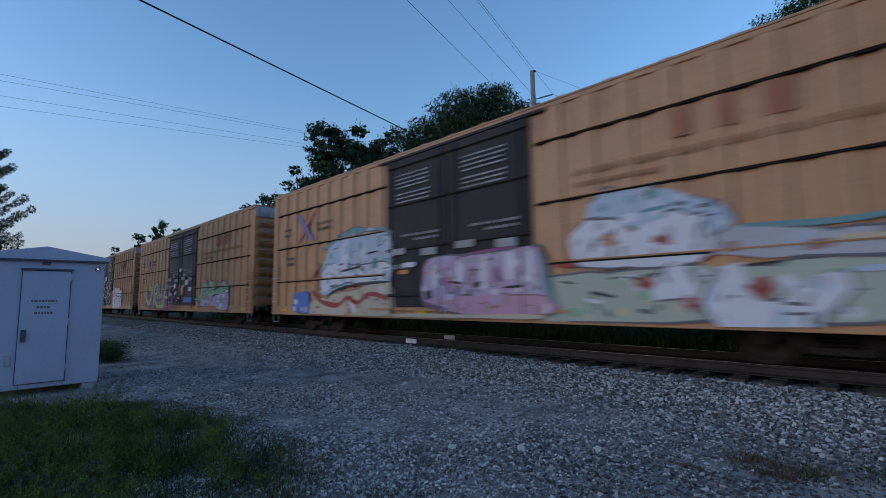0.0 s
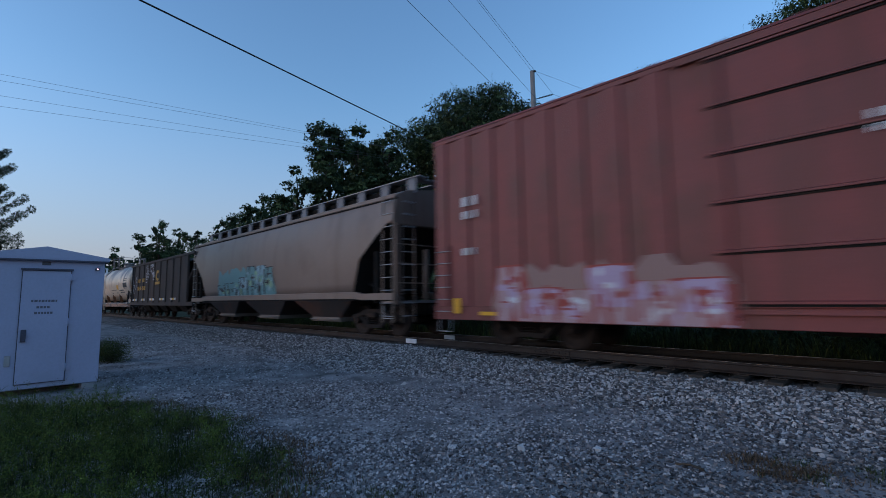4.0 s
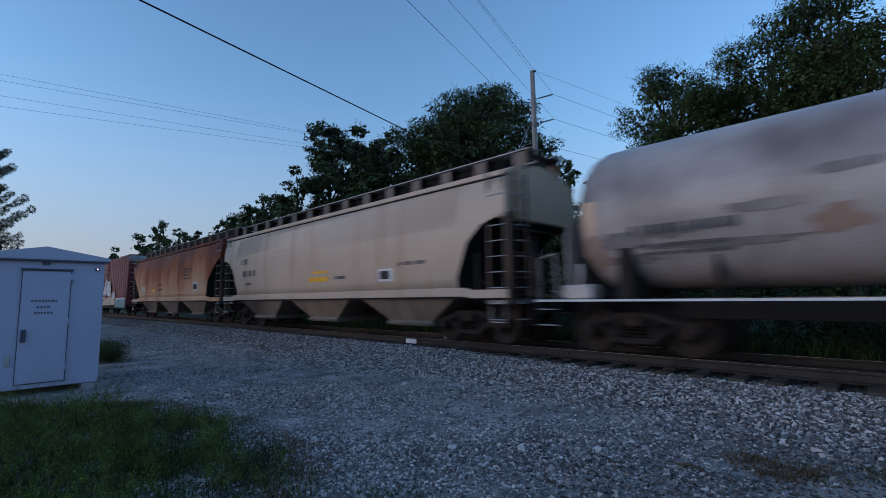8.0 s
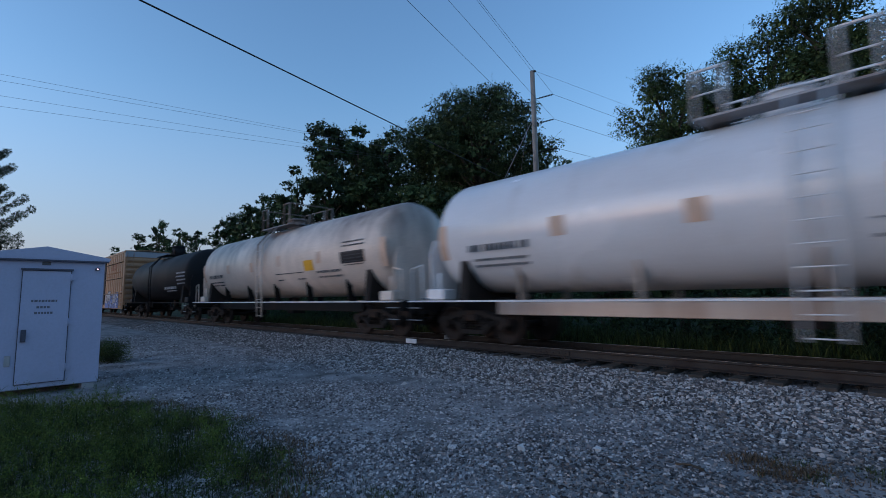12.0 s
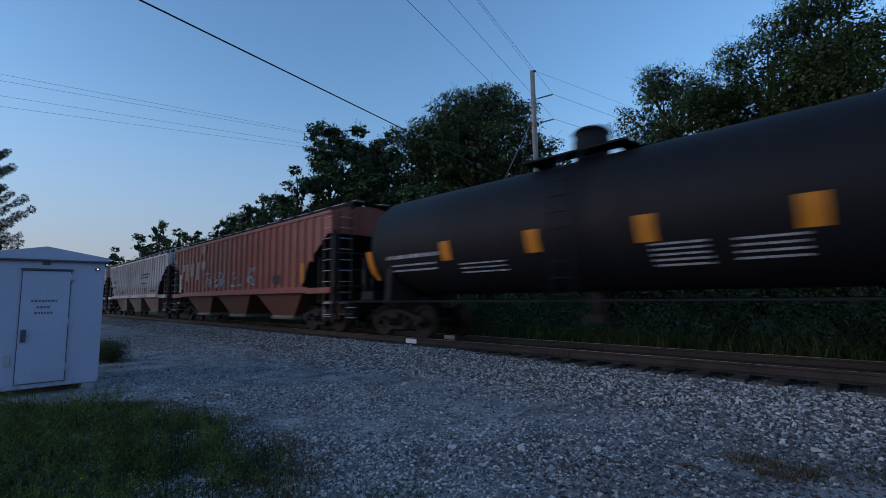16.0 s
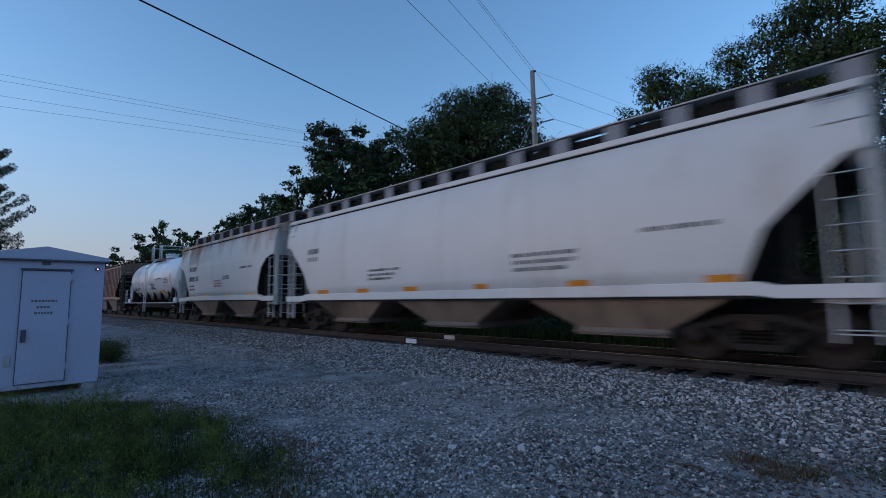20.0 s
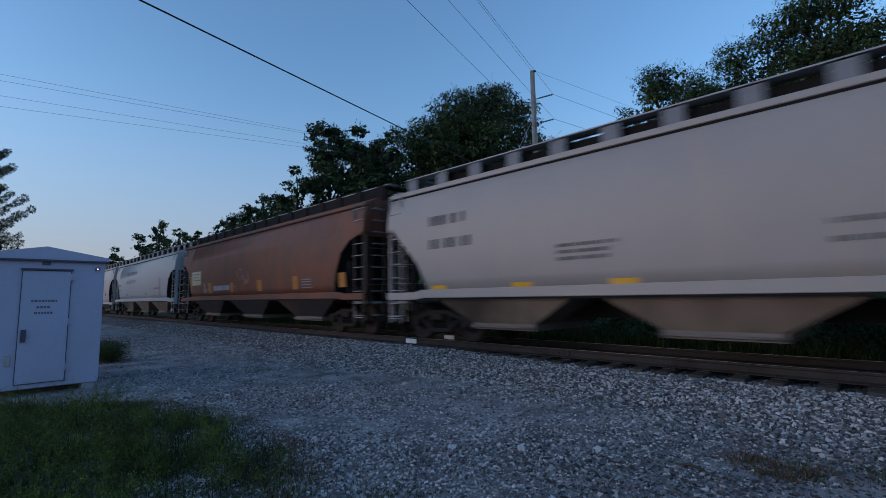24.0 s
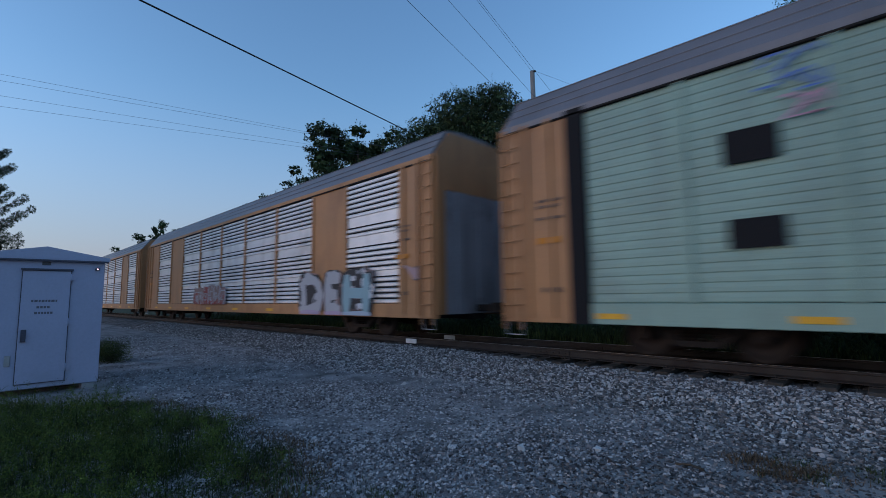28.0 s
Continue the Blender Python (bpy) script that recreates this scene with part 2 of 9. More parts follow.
def make_stones():
    rng = np.random.default_rng(5)
    near = scatter(25000, -13, 0.8, 6.5, 8.55, rng, 0.010)
    far = scatter(13000, -34, -13, 6.4, 8.55, rng, 0.01)
    crib = scatter(4500, -16, 2.0, 8.5, 10.9, rng, 0.0)
    toe = scatter(5200, -14, 0.8, 5.6, 6.6, rng, 0.005, lambda x, y: (y - 5.6) / 1.0)
    v, f = stones(crib, rng.uniform(0.03, 0.07, len(crib)), rng)
    tagged(new("crib_ballast", raw_mesh("crib_ballast", v, f, MAT_CRIB)), "dark stones between the rails", "ballast", kind="stuff")
    xy = np.concatenate([near, far, toe])
    v, f = stones(xy, rng.uniform(0.018, 0.048, len(xy)) * (1 + 0.5 * (rng.uniform(0, 1, len(xy)) > 0.95)), rng)
    tagged(new("ballast", raw_mesh("ballast", v, f, MAT_STONE)), "pale grey crushed-stone ballast along the rails", "ballast", kind="stuff")

    def coarse(x, y):
        d = np.hypot(x + 1.5, y - 2.6)
        lane = np.abs(y - 5.55 + 0.12 * (x + 3)) < 0.55
        return np.clip(1.15 - d / 9.5, 0.30, 1) * np.where(lane, 0.65, 1.0) * (np.hypot(x, y) > 3.4)
    lot = [scatter(74000, -8.5, 0.5, 1.0, 6.65, rng, 0.0, coarse), scatter(17000, -26, -8.5, 1.8, 6.6, rng, 0.0), scatter(1500, 0.5, 6, -2, 6.6, rng), scatter(1200, -5, 0.9, -4, 1.0, rng), scatter(1500, 0.8, 8, 6.6, 8.4, rng)]
    xy = np.concatenate(lot)
    s = rng.uniform(0.009, 0.030, len(xy)) * (1 + 0.7 * (rng.uniform(0, 1, len(xy)) > 0.94))
    dirty = xy[:, 0] + 0.7 * np.sin(xy[:, 1] * 2.1) + rng.normal(0, 0.6, len(xy)) > -1.9
    for keep, mat, lab in ((~dirty, MAT_PEBBLE, "loose grey gravel scattered over the lot"), (dirty, MAT_DIRTY, "dirty brownish gravel near the rails")):
        v, f = stones(xy[keep], s[keep], rng)
        tagged(new("gravel", raw_mesh("gravel", v, f, mat)), lab, "gravel", kind="stuff")
    for x, y, q in ((-2.90, 4.05, 0.062), (-2.32, 4.54, 0.05), (-6.6, 5.6, 0.08)):
        v, f = stones(np.array([[x, y, 0.02]]), np.array([q]), rng)
        tagged(new("stone", raw_mesh("stone", v, f, MAT_PALESTONE)), "pale angular stone lying on the gravel", "stone")


RAIL_OUT = [(-0.075, -0.17), (0.075, -0.17), (0.075, -0.158), (0.014, -0.135), (0.012, -0.045), (0.036, -0.033), (0.036, -0.006), (0.028, 0.0),
            (-0.028, 0.0), (-0.036, -0.006), (-0.036, -0.033), (-0.012, -0.045), (-0.014, -0.135), (-0.075, -0.158)]


def make_track():
    track = thing("railway_track", "single railway track on wooden ties and stone ballast", "railway track", kind="structure")
    for y in (NEAR, NEAR + 1.51):
        bm = bm_new()
        prism(bm, [(y + a, RAIL + b) for a, b in RAIL_OUT], "x", -800, 720)
        part("rail", bm, MAT_RAIL, track, "rust-brown steel rail")
        bm = bm_new()
        box(bm, -800, 720, y - 0.022, y + 0.026, RAIL + 0.0005, RAIL + 0.003)
        part("rail_head", bm, MAT_RAILTOP, track, "rail head worn bright by wheels")
        for xj in (-5.55, -17.4, 6.4):
            bm = bm_new()
            box(bm, xj - 0.46, xj + 0.46, y - 0.036, y - 0.014, RAIL - 0.135, RAIL - 0.04)
            bevelled(bm, 0.006)
            for k in range(6):
                tube(bm, (xj - 0.38 + k * 0.152, y - 0.06, RAIL - 0.088), (xj - 0.38 + k * 0.152, y - 0.035, RAIL - 0.088), 0.017, 6)
            part("joint_bar", bm, MAT_RAIL, track, "rusty bolted joint bar")
    for y, xm in ((NEAR - 0.04, -10.08), (NEAR + 1.47, -10.02)):
        bm = bm_new()
        box(bm, xm - 0.22, xm + 0.22, y - 0.03, y + 0.02, RAIL - 0.155, RAIL - 0.03)
        bevelled(bm, 0.008)
        part("insulated_joint", bm, surface("white_joint_%d" % int(xm * 100), (0.75, 0.75, 0.74), 0.6, (0.3, 0.25, 0.2), 0.3, size=0.2), track, "white insulated joint cover")
    rng = random.Random(3)
    bm = bm_new()
    box(bm, -0.115, 0.115, -1.3, 1.3, -0.18, 0.0)
    bevelled(bm, 0.012)
    tie_mesh = finish("tie", bm, MAT_TIE)
    bm = bm_new()
    box(bm, -0.1, 0.1, -0.18, 0.18, 0.0, 0.014)
    for sx in (-0.06, 0.06):
        for sy in (-0.09, 0.09):
            box(bm, sx - 0.012, sx + 0.012, sy - 0.02, sy + 0.02, 0.014, 0.04)
    plate_mesh = finish("tie_plate", bm, MAT_RAIL)
    x = 8.0
    while x > -64:
        t = part("tie", tie_mesh, None, track)
        t.matrix_basis = pose(x, MID + rng.uniform(-0.05, 0.05), RAIL - 0.186, 0, 0, rng.uniform(-1.5, 1.5))
        if x > -16:
            for y in (-0.755, 0.755):
                p = part("tie_plate", plate_mesh, None, t)
                p.matrix_basis = pose(0, y, 0.0)
        x -= 0.52 + rng.uniform(-0.03, 0.03)
    bm = bm_new()
    while x > -260:
        box(bm, x - 0.11, x + 0.11, MID - 1.3, MID + 1.3, RAIL - 0.36, RAIL - 0.186)
        x -= 0.53
    tagged(part("far_ties", bm, MAT_TIE, track), kind="stuff")


make_ground()
make_track()
make_stones()

# ---- shed, pole, wires, trees ----
MAT_SHED = surface("white_shed_paint", (0.44, 0.46, 0.60), 0.45, (0.36, 0.37, 0.44), 0.25, 0.25, grain=0.05, bump=0.05)
MAT_SHEDDARK = surface("shed_dark_seam", (0.10, 0.10, 0.13), 0.7, bump=0.0)
MAT_GALV = surface("galvanised_steel", (0.42, 0.43, 0.44), 0.45, (0.25, 0.24, 0.23), 0.3, metal=0.6, size=0.2)
MAT_BLACKTEXT = surface("black_stencil", (0.15, 0.15, 0.18), 0.7, bump=0.0)
MAT_POLE = surface("weathered_pole", (0.30, 0.27, 0.24), 0.85, (0.16, 0.14, 0.12), 0.4, 0.5, size=0.4, bump=0.5)
MAT_WIRE = surface("black_cable", (0.02, 0.02, 0.022), 0.6, bump=0.0)
MAT_THINWIRE = surface("aluminium_wire", (0.20, 0.20, 0.22), 0.5, metal=0.4, bump=0.0)
MAT_BARK = surface("bark", (0.10, 0.08, 0.06), 0.95, (0.05, 0.045, 0.04), 0.4, size=0.3, bump=1.0)
MAT_LEAF = islands("oak_leaves", (0.017, 0.032, 0.013), (0.072, 0.098, 0.036), 0.75, (0.034, 0.057, 0.021), broad=1.6)
MAT_LEAF_B = islands("bright_leaves", (0.018, 0.034, 0.013), (0.074, 0.102, 0.036), 0.75, (0.036, 0.060, 0.021), broad=1.6)
MAT_LEAF_C = islands("scrub_leaves", (0.018, 0.034, 0.011), (0.075, 0.105, 0.033), 0.8, (0.036, 0.060, 0.017), broad=0.9)
MAT_NEEDLE = islands("pine_needles", (0.008, 0.018, 0.009), (0.03, 0.048, 0.022), 0.85, (0.015, 0.030, 0.013))
MAT_GRASS = islands("weeds", (0.014, 0.024, 0.007), (0.085, 0.104, 0.028), 0.9, (0.034, 0.050, 0.012), broad=0.45)
MAT_WEEDTOP = islands("leafy_weed_tops", (0.028, 0.046, 0.009), (0.125, 0.155, 0.028), 0.9, (0.060, 0.088, 0.014), broad=0.35)
MAT_DRY = islands("dry_weeds", (0.05, 0.035, 0.02), (0.22, 0.15, 0.09), 0.9, (0.12, 0.075, 0.045))
MAT_LAMP = bpy.data.materials.new("signal_lamp")
MAT_LAMP.use_nodes = True
MAT_LAMP.node_tree.nodes["Principled BSDF"].inputs["Emission Color"].default_value = (1.0, 0.55, 0.5, 1)
MAT_LAMP.node_tree.nodes["Principled BSDF"].inputs["Emission Strength"].default_value = 0.7


def make_shed():
    """Signal equipment shed; its front faces +x."""
    X, Y0, Y1, ZB, ZE, ZP, BACK = -10.82, -0.02, 1.71, 0.095, 2.34, 2.565, 2.6
    shed = thing("equipment_shed", "white-painted metal trackside equipment shed on gravel", "shed")
    bm = bm_new()
    box(bm, X - BACK, X, Y0, Y1, ZB, ZE)
    bevelled(bm, 0.012)
    part("wall", bm, MAT_SHED, shed)
    bm = bm_new()
    prism(bm, [(Y0 - 0.06, ZE - 0.005), (Y1 + 0.06, ZE - 0.005), (Y1 + 0.07, ZE + 0.05), ((Y0 + Y1) / 2, ZP), (Y0 - 0.07, ZE + 0.05)], "x", X - BACK - 0.06, X + 0.07)
    part("roof", bm, MAT_SHED, shed, "low gabled metal roof")
    # shadow below the roof edge is coloured into this strip
    bm = bm_new()
    box(bm, X + 0.001, X + 0.075, Y0 - 0.05, Y1 + 0.05, ZE - 0.035, ZE - 0.008)
    part("drip_edge", bm, MAT_SHEDDARK, shed, "drip edge with the roof's shadow coloured in")
    d0, d1, dz0, dz1 = 0.55, 1.205, 0.19, 2.13
    bm = bm_new()
    box(bm, X, X + 0.035, d0, d1, dz0, dz1)
    bevelled(bm, 0.006)
    door = part("door", bm, MAT_SHED, shed, "white steel door with stencilled lettering")
    for y0, y1, z0, z1 in ((d0 - 0.012, d0, dz0, dz1 + 0.012), (d1, d1 + 0.012, dz0, dz1 + 0.012), (d0 - 0.012, d1 + 0.012, dz1, dz1 + 0.014), (d0 - 0.012, d1 + 0.012, dz0 - 0.01, dz0)):
        bm = bm_new()
        box(bm, X + 0.001, X + 0.022, y0, y1, z0, z1)
        part("door_seam", bm, MAT_SHEDDARK, shed)
    bm = bm_new()
    box(bm, X + 0.01, X + 0.07, d0 - 0.03, d1 + 0.03, dz1 + 0.012, dz1 + 0.04)
    part("door_drip_cap", bm, MAT_SHEDDARK, shed, "dark drip cap over the door")
    for z0 in (0.35, 1.15, 1.95):
        bm = bm_new()
        tube(bm, (X + 0.045, d1 + 0.004, z0), (X + 0.045, d1 + 0.004, z0 + 0.13), 0.012, 8)
        box(bm, X + 0.035, X + 0.042, d1 - 0.07, d1 + 0.07, z0 + 0.02, z0 + 0.11)
        part("hinge", bm, MAT_SHED, door)
    bm = bm_new()
    box(bm, X + 0.035, X + 0.06, d0 + 0.03, d0 + 0.10, 0.90, 1.11)
    tube(bm, (X + 0.06, d0 + 0.075, 1.02), (X + 0.10, d0 + 0.075, 1.02), 0.015, 8)
    box(bm, X + 0.09, X + 0.105, d0 + 0.055, d0 + 0.095, 0.92, 1.04)
    part("door_handle", bm, MAT_SHEDDARK, door, "grey steel door handle and lock plate")
    rng = random.Random(8)
    for zc, ya, yb in ((1.60, 0.685, 1.035), (1.49, 0.76, 0.95), (1.39, 0.735, 0.985)):
        y = ya
        bm = bm_new()
        while y < yb:
            w = rng.uniform(0.025, 0.045)
            box(bm, X + 0.035, X + 0.0375, y, min(yb, y + w), zc - 0.019, zc + 0.019)
            y += w + 0.012
        part("stencil_lettering", bm, MAT_BLACKTEXT, door, "line of black stencilled lettering")
    bm = bm_new()
    box(bm, X, X + 0.012, 0.795, 0.915, 2.235, 2.295)
    part("name_plate", bm, surface("grey_plate", (0.12, 0.12, 0.13), 0.5), shed, "small dark plate above the door")
    bm = bm_new()
    tube(bm, (X, 1.592, 2.185), (X + 0.05, 1.592, 2.185), 0.035, 12)
    lamp = part("indicator_lamp", bm, MAT_SHEDDARK, shed, "small round indicator lamp")
    bm = bm_new()
    tube(bm, (X + 0.05, 1.592, 2.185), (X + 0.056, 1.592, 2.185), 0.012, 12)
    part("lens", bm, MAT_LAMP, lamp, "glowing pale lens")
    for y in (Y0 + 0.12, Y1 - 0.14):
        for xx in (X - 0.16, X - BACK + 0.3):
            bm = bm_new()
            box(bm, xx - 0.14, xx + 0.14, y - 0.10, y + 0.10, -0.05, ZB)
            bevelled(bm, 0.01)
            part("footing", bm, MAT_GALV, shed, "pale block footing")
    bm = bm_new()
    box(bm, X, X + 0.02, 0.40, 0.48, 0.50, 0.68)
    bevelled(bm, 0.008)
    part("vent_cover", bm, MAT_GALV, shed)


def wire(name, a, b, r, sag, label, mat, group="overhead wires"):
    a, b = Vector(a), Vector(b)
    bm = bm_new()
    pts = [a.lerp(b, i / 16) - Vector((0, 0, sag * 4 * (i / 16) * (1 - i / 16))) for i in range(17)]
    path_tube(bm, pts, r, 5)
    solid(name, bm, mat, label, "cable", group)


def make_wires():
    ZR = RAIL
    pole = thing("utility_pole", "tall weathered wooden utility pole behind the track", "utility pole")
    px, py = -13.05, 20.14
    bm = bm_new()
    tube(bm, (px + 0.05, py, -0.2), (px - 0.04, py, 13.09 + ZR), 0.19, 12, 0.12)
    part("shaft", bm, MAT_POLE, pole)
    arms = ((-12.2, 20.67, 11.68 + ZR), (-12.19, 20.67, 10.33 + ZR), (-12.14, 20.70, 8.77 + ZR))
    for a in arms:
        bm = bm_new()
        s, e = Vector((px, py, a[2] - 0.18)), Vector(a)
        tube(bm, s, s.lerp(e, 0.25), 0.02, 8)
        for k in range(9):
            c = s.lerp(e, 0.28 + 0.075 * k)
            tube(bm, c, s.lerp(e, 0.28 + 0.075 * k + 0.04), 0.045, 8)
        tube(bm, s.lerp(e, 0.25), e, 0.018, 8)
        part("insulator_arm", bm, MAT_WIRE, pole, "dark stand-off insulator")
    bm = bm_new()
    box(bm, px - 0.02, px + 0.16, py - 0.05, py + 0.05, 13.0 + ZR, 13.08 + ZR)
    part("pole_cap", bm, MAT_WIRE, pole)
    tops = ((-9.96, 11.95, 11.8 + ZR), (-9.3, 9.7, 10.35 + ZR), (-8.5, 7.3, 8.82 + ZR))
    ends = ((-10.8, 26.2, 11.8), (-10.8, 26.2, 10.5), (-11.1, 24.0, 9.0))
    for a, t, e in zip(arms, tops, ends):
        a, t, e = Vector(a), Vector(t), Vector(e)
        wire("power_line", a, a + (t - a) * 4.5, 0.0065, 0.0, "thin dark overhead power line", MAT_WIRE)
        wire("power_line", a, a + (e - a) * 7.0, 0.008, 0.0, "thin dark overhead power line", MAT_WIRE)
    wire("static_wire", (px + 0.1, py, 13.06 + ZR), (px + 11.0, py + 43.0, 11.5), 0.006, 0.0, "hair-thin static wire from the pole top", MAT_THINWIRE)
    wire("static_wire", (px - 0.05, py, 13.06 + ZR), (px + 3.0 * 3.6, py - 11 * 3.6, 13.3 + ZR), 0.006, 0.0, "hair-thin static wire from the pole top", MAT_THINWIRE)
    wire("guy_wire", (px, py, 12.4 + ZR), (px - 6.5, py + 5, 0), 0.008, 0.0, "taut steel guy wire", MAT_THINWIRE)
    wire("guy_wire", (px, py, 10.6 + ZR), (-22.3, 21.8, 0), 0.022, 0.0, "taut steel guy wire", MAT_THINWIRE)
    a, b = Vector((-11.2, 2.06, 6.5 + 1.11 + ZR)), Vector((-14.06, 11.5, 7.0 + 1.11 + ZR))
    wire("telephone_cable", a + (a - b) * 1.6, b + (b - a) * 1.2, 0.021, 0.0, "thick black overhead cable crossing the track", MAT_WIRE)
    for (d0, d1), h in zip((((-.939, .004, .344), (-.824, .456, .336)), ((-.942, .004, .335), (-.823, .455, .332)),
                            ((-.949, .006, .314), (-.833, .455, .314)), ((-.954, .007, .299), (-.835, .456, .307))), (15.0, 14.6, 13.7, 13.2)):
        k0 = h / d0[2]
        k1 = h / d1[2]
        p, q = Vector(d0) * k0 + Vector(EYE), Vector(d1) * k1 + Vector(EYE)
        wire("transmission_line", p + (p - q) * 0.6, q + (q - p) * 0.6, 0.009, 0.0, "distant pale transmission line", MAT_THINWIRE)


def leaves(centres, radii, per, size, rng, up=0.25, slim=0.62, out=0.0):
    """Small leaf clumps (bent quads) spread through round masses, thicker towards their skin."""
    out_v, n_all = [], 0
    for c, r in zip(centres, radii):
        n = int(per * (r[0] * r[1] + r[1] * r[2] + r[0] * r[2]) / 3)
        d = rng.normal(size=(n, 3))
        d /= np.linalg.norm(d, axis=1)[:, None]
        p = c + d * r * (rng.uniform(0.2, 1.0, (n, 1)) ** 0.4) + rng.normal(0, 0.05, (n, 3)) * r
        nrm = d + rng.normal(0, 0.55, (n, 3)) + np.array([0, 0, up])
        nrm /= np.linalg.norm(nrm, axis=1)[:, None]
        a = np.cross(nrm, rng.normal(size=(n, 3))) * (1 - out) + (d + rng.normal(0, 0.5, (n, 3))) * out
        a /= np.linalg.norm(a, axis=1)[:, None]
        b = np.cross(nrm, a)
        b /= np.linalg.norm(b, axis=1)[:, None] + 1e-6
        s = size * rng.uniform(0.5, 1.25, (n, 1))
        w = s * slim * rng.uniform(0.7, 1.3, (n, 1))
        q = np.stack([p - a * s, p + b * w + nrm * s * 0.15, p + a * s, p - b * w + nrm * s * 0.15], 1)
        out_v.append(q.reshape(-1, 3))
        n_all += n
    return np.concatenate(out_v), np.arange(n_all * 4).reshape(-1, 4)


def tree(x, y, top, width, seed, low=0.25, mat=None, leaf=0.22, dens=60, name="tree", label="", lobes=16, deep=None, fine=0.6, fill=0.06, shoots=5, fat=1.3):
    """Tapered trunk, limbs to the lobes of the crown, and leaf clumps."""
    rng = np.random.default_rng(seed)
    z0 = float(ground_z(x, y)) - 0.1
    h = top - z0
    t = thing(name, label or "dark leafy tree standing behind the railway", "tree", "trees behind the track")
    rx, ry = width / 2, (deep or width) / 2
    c0, cz = z0 + h * low, z0 + h * (low + 1) / 2
    cents, rads = [], []
    hz = (top - c0) / 2
    for i in range(lobes):
        d = rng.normal(size=3)
        d /= np.linalg.norm(d)
        k = (i + 0.5) / lobes
        d[2] = 2 * k - 1 + rng.uniform(-0.15, 0.15)
        side = math.sqrt(max(0.10, 1 - min(1, abs(d[2])) ** 2.8))
        a = i * 2.4 + rng.uniform(-0.6, 0.6)
        q = rng.uniform(0.25, 1.0) ** 0.5 * side
        r = min(rx, hz) * rng.uniform(0.24, 0.40) * (0.7 + 0.3 * side)
        z = c0 + hz + d[2] * (hz - r * 0.9)
        cents.append(np.array([x + math.cos(a) * q * max(0.1, rx - r), y + math.sin(a) * q * max(0.1, ry - r), min(z, top - r * 0.95)]))
        rads.append(np.array([r * rng.uniform(1.0, 1.3), r * rng.uniform(1.0, 1.3), r * rng.uniform(0.8, 1.05)]))
    cents.append(np.array([x, y, c0 + hz * 1.0]))
    rads.append(np.array([rx * 0.62, ry * 0.62, hz * 0.70]))
    cents.append(np.array([x + rng.uniform(-.2, .2) * rx, y, top - hz * 0.42]))
    rads.append(np.array([rx * 0.5, ry * 0.5, hz * 0.33]))
    bm = bm_new()
    tr = max(0.10, h * 0.018)
    tip = (x + rng.uniform(-0.3, 0.3), y, z0 + h * 0.72)
    midp = (x + rng.uniform(-0.25, 0.25), y, z0 + h * 0.4)
    tube(bm, (x, y, z0), midp, tr, 8, tr * 0.7)
    tube(bm, midp, tip, tr * 0.7, 8, tr * 0.25)
    for c in cents:
        s = Vector(midp).lerp(Vector(tip), float(np.clip((c[2] - z0 - h * 0.45) / (h * 0.5), 0, 0.9)))
        e = Vector(c)
        m = s.lerp(e, 0.5) + Vector((rng.uniform(-.2, .2), rng.uniform(-.2, .2), 0.12 * (e - s).length))
        tube(bm, s, m, tr * 0.3, 5, tr * 0.2)
        tube(bm, m, e, tr * 0.2, 5, tr * 0.06)
    part("trunk", bm, MAT_BARK, t, "trunk with spreading limbs")
    # broad shaded foliage inside, flattened clumps of leaves on the lobes, loose shoots past them
    sub_c, sub_r, base, way = [], [], [], []
    for c, r in zip(cents[:-2], rads[:-2]):
        for _ in range(12):
            d = rng.normal(size=3) + np.array([0, 0, 0.35])
            d /= np.linalg.norm(d)
            sub_c.append(c + d * r * rng.uniform(0.55, 0.98))
            sub_r.append(r * rng.uniform(0.26, 0.48) * np.array([1.0, 1.0, 0.62]))
        for _ in range(shoots):
            d = rng.normal(size=3) + np.array([0, 0, 0.5])
            d /= np.linalg.norm(d)
            base.append(c + d * r * 0.85)
            w = d * 0.8 + rng.normal(0, 0.35, 3) + np.array([0, 0, 0.45])
            way.append(w / np.linalg.norm(w) * r.mean() * rng.uniform(0.25, 0.6))
    k = dens / leaf ** 2
    v0, f0 = leaves(cents, [r * 0.68 for r in rads], k * fill, leaf * fat, rng, 0.5, 0.7)
    v1, f1 = leaves(sub_c, sub_r, k * 0.26, leaf * fine, rng, 0.7, 0.5, 0.25)
    v2, f2 = sprigs(np.array(base), np.array(way), 9, leaf * fine * 0.8, rng)
    part("crown", raw_mesh("crown", np.concatenate([v0, v1, v2]), np.concatenate([f0, f1 + len(v0), f2 + len(v0) + len(v1)]), mat or MAT_LEAF), None, t)
    return t


